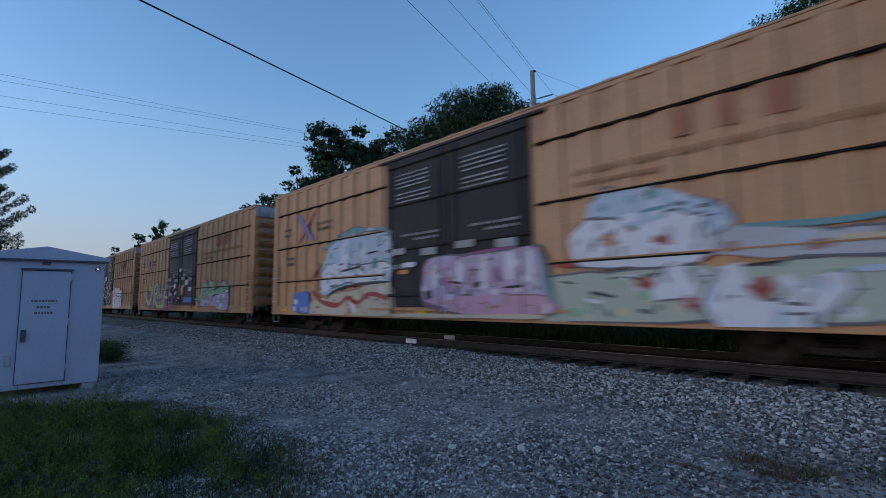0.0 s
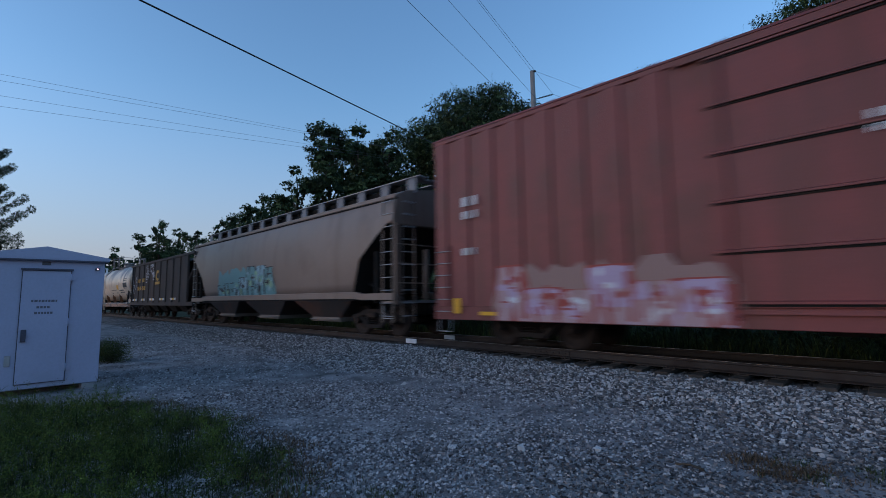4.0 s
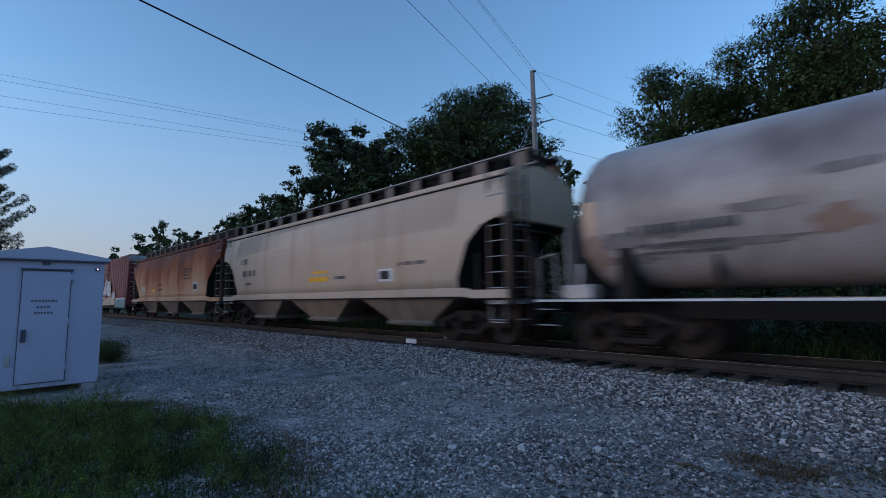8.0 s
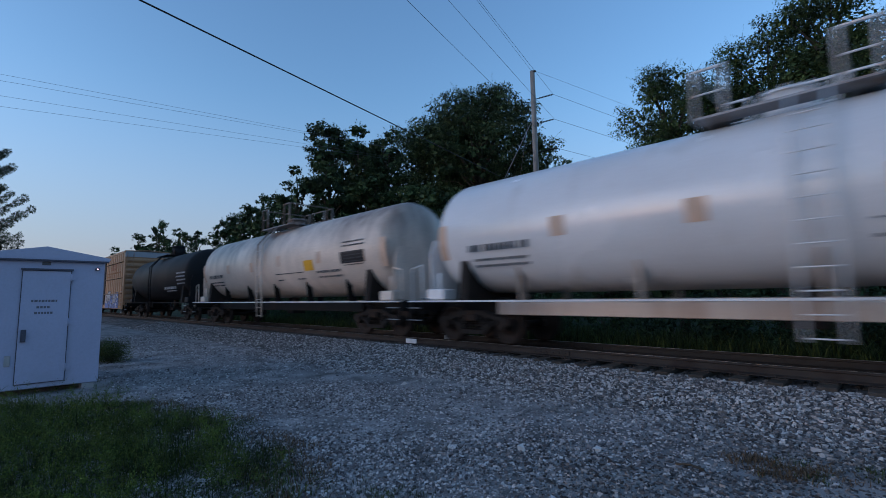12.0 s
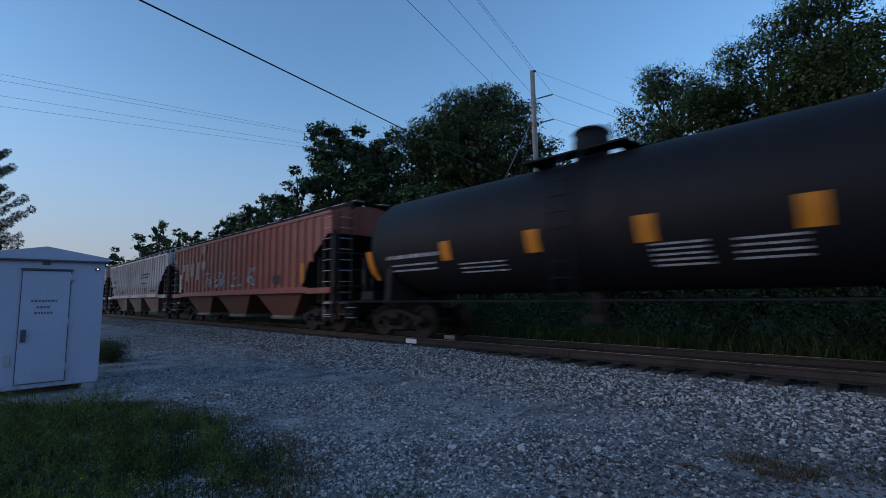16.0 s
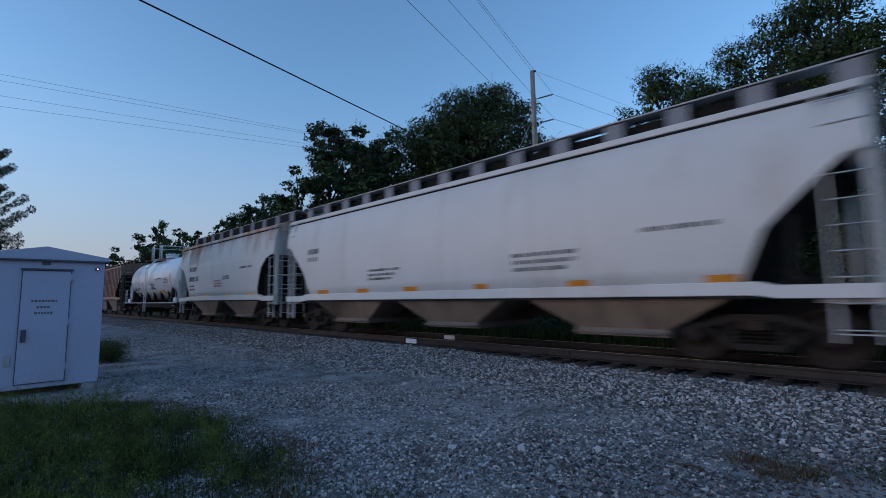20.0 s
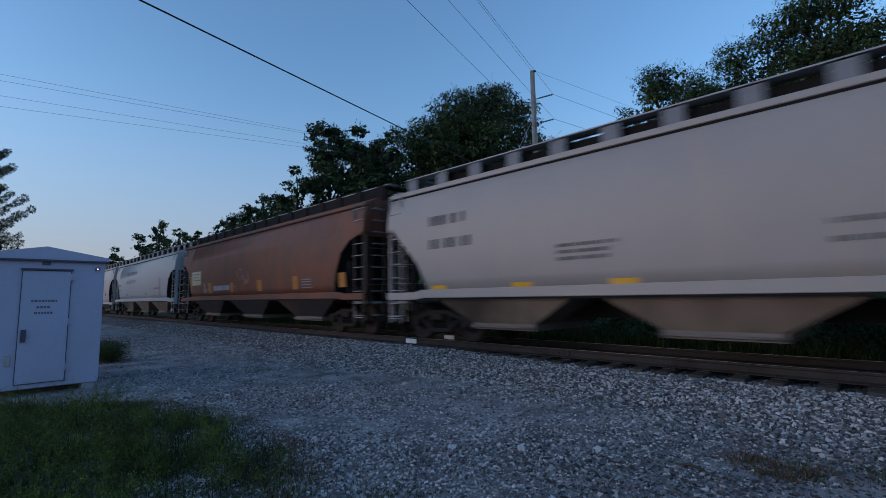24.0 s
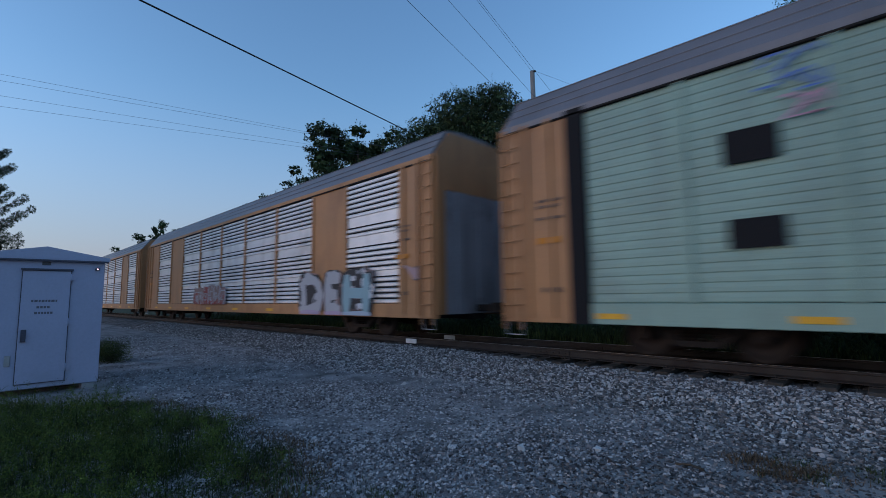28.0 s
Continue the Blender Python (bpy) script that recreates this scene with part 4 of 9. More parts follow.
def coupler_mesh():
    bm = bm_new()
    box(bm, -0.55, 0.12, -0.09, 0.09, 0.75, 0.93)
    box(bm, 0.10, 0.34, -0.17, 0.05, 0.71, 0.98)
    box(bm, 0.22, 0.42, 0.03, 0.17, 0.73, 0.96)
    bevelled(bm, 0.015)
    path_tube(bm, [(-0.1, 0.3, 0.75), (0.15, 0.32, 0.5), (0.42, 0.2, 0.42)], 0.03, 6)
    return finish("coupler", bm, MAT_TRUCK)


def add_couplers(car, half):
    for s in (-1, 1):
        c = part("coupler", shared("coupler", coupler_mesh), None, car)
        c.matrix_basis = pose(s * half, 0, 0, 0, 0, 0 if s > 0 else 180)


def ladder_mesh(w, z0, z1, n, mat, key, rung=None):
    def make():
        bm = bm_new()
        for s in (-w / 2, w / 2):
            box(bm, s - 0.018, s + 0.018, -0.025, 0.0, z0, z1)
        rails = len(bm.faces)
        for i in range(n):
            z = z0 + (z1 - z0) * (i + 0.5) / n
            tube(bm, (-w / 2, -0.045, z), (w / 2, -0.045, z), 0.013, 6)
        for f in list(bm.faces)[rails:]:
            f.material_index = 1
        return finish("ladder", bm, [mat, rung or MAT_GALV])
    return shared(("ladder", w, z0, z1, n, key), make)


def add_mesh(name, me, car, x=0, y=0, z=0, rz=0, label=""):
    p = part(name, me, None, car, label)
    p.matrix_basis = pose(x, y, z, 0, 0, rz)
    return p


def bars(car, y, rows, mat, name="stencil_lettering", label="", seed=1, on=None):
    """Lettering too small to read: short bars. rows: x0, x1, z, height."""
    rng = random.Random(seed)
    for x0, x1, z, h in rows:
        bm = bm_new()
        x = x0
        while x < x1 - 0.02:
            w = min(rng.uniform(0.35, 0.7) * h, x1 - x)
            yy = y if on is None else min(on(z), on(z + h / 2), on(z + h))
            box(bm, x, x + w, yy - 0.004, yy + 0.002, z, z + h)
            x += w + h * rng.choice((0.3, 0.35, 0.8))
        tagged(part(name, bm, mat, car, label), kind="stuff")


def plates(car, y, rects, mat, name, label="", on=None):
    """Flat plates, reflectors or panels, each one a part: x0, x1, z0, z1."""
    for x0, x1, z0, z1 in rects:
        bm = bm_new()
        if on is None:
            box(bm, x0, x1, y - 0.005, y + 0.002, z0, z1)
        else:
            n = 5
            for k in range(n):
                a, b = z0 + (z1 - z0) * k / n, z0 + (z1 - z0) * (k + 1) / n
                vs = [bm.verts.new(p) for p in ((x0, on(a) - 0.006, a), (x1, on(a) - 0.006, a), (x1, on(b) - 0.006, b), (x0, on(b) - 0.006, b))]
                bm.faces.new(vs)
        part(name, bm, mat, car, label)


def mural(car, y, x0, x1, z0, z1, fills, halo, low, dark, seed, letters=5, on=None, label="", top=0.3, spots=2, gaps=1.0, dots=(), glow=1.0):
    """A sprayed block-letter piece: a glow of paint round it, tall touching letters, a second colour below, dark counters and gaps. Each letter is a part."""
    rng = random.Random(seed)
    names = [halo, low, dark] + list(fills) + list(dots)
    mats = [SPRAY[k] for k in names]
    nf = len(fills)
    h, lay = z1 - z0, [0]

    def slab(bm, rows, mi, depth):
        """rows: z, left x, right x from the bottom up."""
        lay[0] += 1
        d = depth + lay[0] * 0.000025
        vs = [(bm.verts.new((a, (y if on is None else on(z)) - d, z)), bm.verts.new((b, (y if on is None else on(z)) - d, z))) for z, a, b in rows]
        for p, q in zip(vs, vs[1:]):
            bm.faces.new((p[0], p[1], q[1], q[0])).material_index = mi

    def blob(bm, cx, cz, rx, rz, mi, depth, n=7, rag=0.18):
        rows = []
        for i in range(n):
            t = -1 + 2 * i / (n - 1)
            w = rx * math.sqrt(max(0.03, 1 - t * t))
            rows.append((max(z0, cz + t * rz), cx - w * (1 + rng.uniform(-rag, rag)), cx + w * (1 + rng.uniform(-rag, rag))))
        slab(bm, rows, mi, depth)

    bm = bm_new()
    n = max(4, int((x1 - x0) / (h * 0.32)))
    # one ragged cloud of paint behind the letters
    cols = []
    for i in range(2 * n + 1):
        x = x0 - 0.12 + (x1 - x0 + 0.24) * i / (2 * n)
        zt = z0 + h * (rng.uniform(0.80, 1.06) if 0 < i < 2 * n else rng.uniform(0.3, 0.7)) * glow
        cols.append([bm.verts.new((x + rng.uniform(-0.04, 0.04), (y if on is None else on(z0 + (zt - z0) * k / 4)) - 0.003, z0 + (zt - z0) * k / 4)) for k in range(5)])
    for p, q in zip(cols, cols[1:]):
        for k in range(4):
            bm.faces.new((p[k], q[k], q[k + 1], p[k + 1])).material_index = 0
    piece = part("graffiti", bm, mats, car, label)
    cell = (x1 - x0) / letters
    for i in range(letters):
        bm = bm_new()
        a, b = x0 + cell * (i - 0.02), x0 + cell * (i + 1.02)
        hi = z1 - h * top * rng.random() ** 1.5
        lean = rng.uniform(-0.12, 0.12) * h
        f = 3 + (i % nf if rng.random() < 0.7 else rng.randrange(nf))
        rows = []
        for k in range(6):
            t = k / 5
            z = z0 + (hi - z0) * t
            rows.append((z, a + lean * t + cell * rng.uniform(-0.06, 0.08) * gaps, b + lean * t - cell * rng.uniform(-0.06, 0.10) * gaps))
        slab(bm, [(z - (0.0 if k == 0 else -0.05), p - 0.05, q + 0.05) for k, (z, p, q) in enumerate(rows)], 2, 0.008)
        slab(bm, rows, f, 0.011)
        # second colour rising from below
        lt = rng.uniform(0.18, 0.42)
        slab(bm, [(z0 + (hi - z0) * lt * t, a + cell * rng.uniform(0, 0.14), b - cell * rng.uniform(0, 0.14)) for t in (0, 0.4, 0.8, 1.0)], 1, 0.013)
        # other fills as streaks and facets
        for _ in range(6):
            cx, cz = rng.uniform(a + 0.15 * cell, b - 0.15 * cell), z0 + (hi - z0) * rng.uniform(0.2, 0.92)
            blob(bm, cx, cz, cell * rng.uniform(0.06, 0.20), h * rng.uniform(0.04, 0.13), 3 + rng.randrange(nf + len(dots)), 0.015)
        # dark counters, slits and outlines
        for _ in range(spots * 2 + 1):
            cx, cz = a + cell * rng.uniform(0.25, 0.75), z0 + (hi - z0) * rng.uniform(0.15, 0.85)
            if rng.random() < 0.6:
                blob(bm, cx, cz, cell * rng.uniform(0.04, 0.20), h * rng.uniform(0.015, 0.07), 2, 0.018)
            else:
                w, tilt = 0.022 + 0.03 * rng.random(), rng.uniform(-0.3, 0.3)
                zz = h * rng.uniform(0.08, 0.22)
                slab(bm, [(max(z0, cz - zz), cx - w - tilt * zz, cx + w - tilt * zz), (cz, cx - w, cx + w), (cz + zz, cx - w + tilt * zz, cx + w + tilt * zz)], 2, 0.018)
        # notches that cut the letter's shape, from above and from below
        for up in (True, False):
            if rng.random() < 0.7:
                cx, w, d = (a + b) / 2 + lean * 0.5 + cell * rng.uniform(-0.2, 0.2), cell * rng.uniform(0.05, 0.12), (hi - z0) * rng.uniform(0.2, 0.4)
                rows = [(z0 + d * t, cx - w * (1 - t) - 0.01, cx + w * (1 - t) + 0.01) for t in (0, 0.5, 1)]
                if up:
                    rows = [(hi + 0.05 - d * (1 - t), cx - w * t - 0.01, cx + w * t + 0.01) for t in (0, 0.5, 1)]
                slab(bm, rows, 2 if rng.random() < 0.75 else 0, 0.0185)
        if rng.random() < 0.85:
            slab(bm, [(z0 + (hi - z0) * t, b + lean * t - 0.04 - 0.08 * rng.random(), b + lean * t + 0.03) for t in (0.05, 0.35, 0.6, 0.9)], 2, 0.019)
        # serrated top with small steps
        slab(bm, [(hi - 0.03, a + lean + cell * 0.1, b + lean - cell * 0.1), (hi + h * 0.05 * rng.random(), a + lean + cell * rng.uniform(0.1, 0.5), b + lean - cell * rng.uniform(0.1, 0.3))], f, 0.012)
        part("letter", bm, mats, piece)
    return piece


def scrawl(car, y, x0, x1, z0, z1, colour, seed, on=None, label="", strokes=10, w=0.02):
    """Loose thin strokes of one colour, each a bent ribbon."""
    rng = random.Random(seed)
    top = None
    for k in range(strokes):
        x, z = rng.uniform(x0, x1), rng.uniform(z0, z1)
        pts = [(x, z)]
        for _ in range(3):
            x, z = min(x1, max(x0, x + rng.uniform(-0.35, 0.45))), min(z1, max(z0, z + rng.uniform(-0.4, 0.4)))
            pts.append((x, z))
        bm, rows = bm_new(), []
        for i, (px, pz) in enumerate(pts):
            (ax, az), (bx, bz) = pts[max(0, i - 1)], pts[min(3, i + 1)]
            d = math.hypot(bx - ax, bz - az) or 1.0
            nx, nz = -(bz - az) / d * w, (bx - ax) / d * w
            rows.append([bm.verts.new((qx, (y if on is None else on(qz)) - 0.004 - 0.0003 * k, qz)) for qx, qz in ((px + nx, pz + nz), (px - nx, pz - nz))])
        for p, q in zip(rows, rows[1:]):
            bm.faces.new((p[0], p[1], q[1], q[0]))
        ob = part("graffiti" if top is None else "paint_stroke", bm, SPRAY[colour], top or car, label if top is None else "")
        top = top or ob
    return top


def piece(car, label):
    """A sprayed piece on a car's side; paint() lays its shapes over one another."""
    return {"car": car, "label": label, "layer": 0, "base": None}


def rounded(pts, closed):
    """A smooth curve through the points."""
    n = len(pts)
    out = []
    for i in range(n if closed else n - 1):
        p = [pts[(i + k) % n] if closed else pts[min(max(i + k, 0), n - 1)] for k in (-1, 0, 1, 2)]
        for q in (0.0, 0.34, 0.67):
            out.append(tuple(0.5 * (2 * p[1][j] + (p[2][j] - p[0][j]) * q + (2 * p[0][j] - 5 * p[1][j] + 4 * p[2][j] - p[3][j]) * q * q
                                    + (3 * p[1][j] - p[0][j] - 3 * p[2][j] + p[3][j]) * q ** 3) for j in (0, 1)))
    if not closed:
        out.append(tuple(pts[-1]))
    return out


MATES = {"white": ("pale_blue", "grey", "white"), "pale_green": ("cream", "mint", "white"), "lilac": ("pink", "white", "grey"), "mint": ("pale_green", "lilac", "green"),
         "cream": ("white", "tan", "rose"), "tan": ("cream", "rose_grey", "orange"), "dull_red": ("rose", "rose_grey", "dull_red"), "purple": ("lilac", "rose_grey", "black"),
         "pale_blue": ("white", "grey", "teal"), "grey": ("white", "pale_blue", "rose_grey"), "pink": ("rose", "lilac", "white"), "teal": ("cyan", "grey", "black")}


def inside_outline(x, z, c):
    hit = False
    for (ax, az), (bx, bz) in zip(c, c[1:] + c[:1]):
        if (az > z) != (bz > z) and x < ax + (bx - ax) * (z - az) / (bz - az):
            hit = not hit
    return hit


def paint(g, colour, pts, w=0.0, off=0.0, base=-1.642):
    """One shape of spray paint: a filled outline with worn marks on it, or a fat line of half-width w."""
    g["layer"] += 1
    y = base - off - 0.0012 * g["layer"]
    rng = random.Random(int(abs(pts[0][0] * 971 + pts[0][1] * 377)) + g["layer"])
    bm = bm_new()

    def ribbon(bm, c, w, y, mi=0):
        rows = []
        for i, (x, z) in enumerate(c):
            ax, az = c[max(i - 1, 0)]
            bx, bz = c[min(i + 1, len(c) - 1)]
            d = math.hypot(bx - ax, bz - az) or 1.0
            k = w * (0.7 if i in (0, len(c) - 1) else rng.uniform(0.75, 1.25))
            nx, nz = -(bz - az) / d * k, (bx - ax) / d * k
            rows.append([bm.verts.new((px, y, max(0.63, pz))) for px, pz in ((x + nx, z + nz), (x - nx, z - nz))])
        for p, q in zip(rows, rows[1:]):
            bm.faces.new((p[0], p[1], q[1], q[0])).material_index = mi

    marks = None
    if w:
        ribbon(bm, rounded(pts, False), w, y)
    else:
        c = []
        soft = rounded(pts, True)
        for k, p in enumerate(soft):
            q = pts[(k + 1) // 3 % len(pts)]
            c.append((p[0] + (q[0] - p[0]) * 0.35 + rng.uniform(-0.05, 0.05), p[1] + (q[1] - p[1]) * 0.35 + rng.uniform(-0.05, 0.05)))
        bm.faces.new([bm.verts.new((x, y, max(0.63, z))) for x, z in c])
        # worn marks: slits, facets and half-outlines in the piece's other colours
        marks = bm_new()
        x0, x1 = min(p[0] for p in c), max(p[0] for p in c)
        z0, z1 = min(p[1] for p in c), max(p[1] for p in c)
        n = int((x1 - x0) * (z1 - z0) * 13) + 3
        tilt = rng.uniform(-0.4, 0.4)
        for k in range(n):
            x, z = rng.uniform(x0, x1), rng.uniform(z0, z1)
            L = rng.uniform(0.08, 0.32)
            flat = rng.random() < 0.4
            e = (x + L * (1.0 if flat else tilt + rng.uniform(-0.2, 0.2)), z + L * (rng.uniform(-0.2, 0.2) if flat else 1.0))
            if inside_outline(x, z, c) and inside_outline(e[0], e[1], c):
                r = rng.random()
                dark = r < 0.38
                ribbon(marks, [(x, z), ((x + e[0]) / 2 + rng.uniform(-0.04, 0.04), (z + e[1]) / 2), e], rng.uniform(0.015, 0.045) if dark else rng.uniform(0.03, 0.12),
                       y - 0.0004 - 0.00002 * k, 3 if dark else rng.randrange(3))
        a = rng.randrange(len(c))
        for k in range(3):
            m = len(c)
            run = [c[(a + k * m // 3 + q) % m] for q in range(max(3, m // 4))]
            ribbon(marks, run, 0.022, y - 0.0009, 3)
    if g["base"] is None:
        g["base"] = part("graffiti", bm, SPRAY[colour], g["car"], g["label"])
    else:
        part("paint_stroke" if w else "paint_fill", bm, SPRAY[colour], g["base"])
    if marks is not None:
        mates = MATES.get(colour, ("grey", "white", "rose_grey"))
        shade = "rose_grey" if colour in ("dull_red", "pink", "cream", "black", "tan") else "dusk_grey"
        tagged(part("overspray", marks, [SPRAY[k] for k in mates + (shade,)], g["base"]), kind="stuff")


def door_tags(car, y, x0, x1, z0, z1, seed, n=26):
    """Small smeared tags, stickers and chalk marks on the doors, each a short bar of paint."""
    rng = random.Random(seed)
    for k in range(n):
        w, h = rng.uniform(0.12, 0.5), rng.choice((0.04, 0.05, 0.07, 0.1, 0.16))
        x, z = rng.uniform(x0, x1 - w), rng.uniform(z0, z1)
        colour = rng.choice(("rose_grey", "dusk_grey", "grey", "tan", "rose", "pale_blue", "rose_grey", "orange" if rng.random() < 0.4 else "dusk_grey"))
        bm = bm_new()
        d, q = 0.004 + 0.0004 * k, rng.uniform(-0.03, 0.03)
        bm.faces.new([bm.verts.new((a, y - d, b)) for a, b in ((x, z), (x + w, z + q), (x + w - rng.uniform(0, 0.06), z + h + q), (x + rng.uniform(0, 0.06), z + h))])
        part("door_tag", bm, SPRAY[colour], car)


def new_car(kind, label, category, u):
    return thing(kind, label, category, "freight train", pose(u, MID, RAIL))

# ---- boxcars ----
def boxcar(u, L, label, body, doors, door_spans, eave=4.65, sill=0.62, half=1.575, rib=0.62, rib_w=0.30, rib_d=0.028, seams=(), roof_mat=None, end_mat=None,
           door_ribs=6, trucks=None, sill_mat=None, name="boxcar", door_low=0.30):
    """Outside-braced boxcar. door_spans: x0, x1 of each door leaf on the side."""
    car = new_car(name, label, "boxcar", u)
    H = L / 2
    roof_mat, end_mat, sill_mat = roof_mat or body, end_mat or body, sill_mat or body
    floor = sill + 0.28
    bm = bm_new()
    box(bm, -H + 0.03, H - 0.03, -half, half, floor, eave - 0.02)
    part("body", bm, body, car)
    d0, d1 = min(s[0] for s in door_spans), max(s[1] for s in door_spans)
    # upright posts
    def post_make():
        b = bm_new()
        a, c = rib_w / 2, rib_w / 2 - 0.035
        prism(b, [(-a, 0.0), (a, 0.0), (c, -rib_d), (-c, -rib_d)], "z", floor + 0.04, eave - 0.10)
        return finish("side_post", b, body)
    post = shared(("post", body.name, rib_w, rib_d, floor, eave), post_make)
    for side in (-1, 1):
        x = -H + 0.06 + rib_w / 2
        while x < H - 0.05 - rib_w / 2:
            if not (d0 - rib_w * 0.6 < x < d1 + rib_w * 0.6):
                add_mesh("side_post", post, car, x, side * half, 0, 0 if side < 0 else 180)
            x += rib
        for z in seams:
            for a, b in ((-H + 0.45, d0 - 0.12), (d1 + 0.12, H - 0.45)):
                bm = bm_new()
                y = side * (half + rib_d)
                prism(bm, [(y + side * -0.04, z + 0.005), (y + side * 0.050, z + 0.005), (y + side * 0.055, z + 0.03), (y + side * -0.04, z + 0.05)], "x", a, b)
                part("side_rail", bm, body, car)
                # shadow under the side rail, built as a dark strip
                bm = bm_new()
                prism(bm, [(y + side * -0.04, z - 0.035), (y + side * 0.030, z - 0.030), (y + side * 0.030, z), (y + side * -0.04, z)], "x", a, b)
                part("rail_joint", bm, MAT_UNDER, car)
    # sills and top rails
    for side in (-1, 1):
        y = side * half
        bm = bm_new()
        box(bm, -H, H, y - 0.03, y + 0.03, sill, floor + 0.04)
        bevelled(bm, 0.008)
        part("side_sill", bm, sill_mat, car)
        bm = bm_new()
        box(bm, -H, H, y - 0.04, y + 0.045, eave - 0.10, eave)
        bevelled(bm, 0.01)
        part("top_rail", bm, body, car)
    # doors
    for side in (-1, 1):
        for a, b in door_spans:
            bm = bm_new()
            y = side * (half + 0.035)
            box(bm, a + 0.015, b - 0.015, y - 0.03, y + 0.03, floor + 0.03, eave - 0.16)
            bevelled(bm, 0.008)
            leaf = part("door", bm, doors, car)
            if side < 0:
                zs = door_ribs if isinstance(door_ribs, tuple) else [floor + 0.10 + (eave - 0.30 - floor) * k / door_ribs for k in range(door_ribs + 1)]
                for z in zs:
                    bm = bm_new()
                    prism(bm, [(y - 0.031, z - 0.012), (y - 0.075, z - 0.012), (y - 0.075, z + 0.02), (y - 0.031, z + 0.04)], "x", a + 0.04, b - 0.04)
                    part("door_rib", bm, doors, leaf)
                    # dark strip for the shadow below each door rib
                    bm = bm_new()
                    box(bm, a + 0.04, b - 0.04, y - 0.045, y - 0.031, z - 0.05, z - 0.014)
                    part("rib_joint", bm, MAT_UNDER, leaf)
                for xx in (a + 0.25, b - 0.25):
                    bm = bm_new()
                    tube(bm, (xx, y - 0.08, floor - 0.15), (xx, y - 0.08, eave - 0.2), 0.018, 6)
                    part("lock_rod", bm, doors, leaf)
        if side < 0:
            bm = bm_new()
            box(bm, d0 - 0.8, d1 + 0.8, -half - 0.10, -half, floor - 0.06, floor + 0.0)
            part("door_track", bm, sill_mat, car)
            bm = bm_new()
            box(bm, d0 - 0.4, d1 + 0.4, -half - 0.09, -half + 0.01, eave - 0.15, eave - 0.09)
            part("door_track", bm, doors, car)
    # roof
    bm = bm_new()
    prism(bm, [(-half - 0.05, eave), (half + 0.05, eave), (half + 0.03, eave + 0.05), (0, eave + 0.13), (-half - 0.03, eave + 0.05)], "x", -H, H)
    x = -H + 0.4
    while x < H:
        prism(bm, [(-half - 0.03, eave + 0.045), (-half - 0.02, eave + 0.085), (0, eave + 0.165), (half + 0.02, eave + 0.085), (half + 0.03, eave + 0.045), (0, eave + 0.12)], "x", x - 0.04, x + 0.04)
        x += 1.02
    part("roof", bm, roof_mat, car, "weathered metal roof")
    # ends with rolled corrugations
    for s in (-1, 1):
        bm = bm_new()
        n = 9
        zs = []
        for k in range(n):
            a = floor + (eave - 0.45 - floor) * k / n
            b = floor + (eave - 0.45 - floor) * (k + 1) / n
            zs += [(0.0, a), (0.075, a + (b - a) * 0.3), (0.075, a + (b - a) * 0.6), (0.0, a + (b - a) * 0.9)]
        prof = [(s * (H - 0.035), floor)] + [(s * (H - 0.03 + d), z) for d, z in zs] + [(s * (H - 0.03), eave - 0.42), (s * (H - 0.035), eave - 0.42)]
        prism(bm, [(x, z) for x, z in prof], "y", -half + 0.08, half - 0.08)
        part("end_panel", bm, end_mat, car, "corrugated end panel")
        bm = bm_new()
        prism(bm, [(-half, eave - 0.42), (half, eave - 0.42), (half, eave), (0, eave + 0.11), (-half, eave)], "x", s * (H - 0.03), s * H)
        part("end_cap", bm, SPRAY["grey"] if s > 0 else end_mat, car, "pale upper end panel")
        bm = bm_new()
        box(bm, s * H - 0.05, s * H + 0.05, -half + 0.1, half - 0.1, sill + 0.12, floor + 0.05)
        part("end_sill", bm, MAT_UNDER, car)
        lad = ladder_mesh(0.42, sill + 0.05, floor + 1.5, 6, body, body.name)
        add_mesh("ladder", lad, car, s * (H - 0.32), -half - 0.028)
        add_mesh("ladder", ladder_mesh(0.42, sill + 0.1, eave - 0.1, 11, body, body.name), car, s * (H + 0.05), -half + 0.35, 0, 90 if s > 0 else -90)
        add_mesh("step", shared("stirrup", stirrup_mesh), car, s * (H - 0.32), -half, sill)
    # underframe
    bm = bm_new()
    box(bm, -H + 0.1, H - 0.1, -0.35, 0.35, 0.62, floor - 0.02)
    part("centre_sill", bm, MAT_UNDER, car)
    bm = bm_new()
    x = -H + 2.9
    while x < H - 2.8:
        prism(bm, [(-half + 0.04, floor - 0.02), (half - 0.04, floor - 0.02), (half - 0.04, floor - 0.16), (0.4, sill + 0.02), (-0.4, sill + 0.02), (-half + 0.04, floor - 0.16)], "x", x - 0.05, x + 0.05)
        x += 1.55
    part("cross_bearers", bm, MAT_UNDER, car)
    bm = bm_new()
    tube(bm, (1.2, -0.75, 0.66), (2.2, -0.75, 0.66), 0.16, 12)
    box(bm, -0.5, 0.1, -0.95, -0.6, 0.5, 0.8)
    tube(bm, (-2.8, -0.7, 0.62), (1.2, -0.7, 0.62), 0.02, 6)
    part("brake_gear", bm, MAT_UNDER, car)
    tc = trucks or H - 2.45
    add_truck(car, -tc)
    add_truck(car, tc)
    add_couplers(car, H + 0.45)
    return car


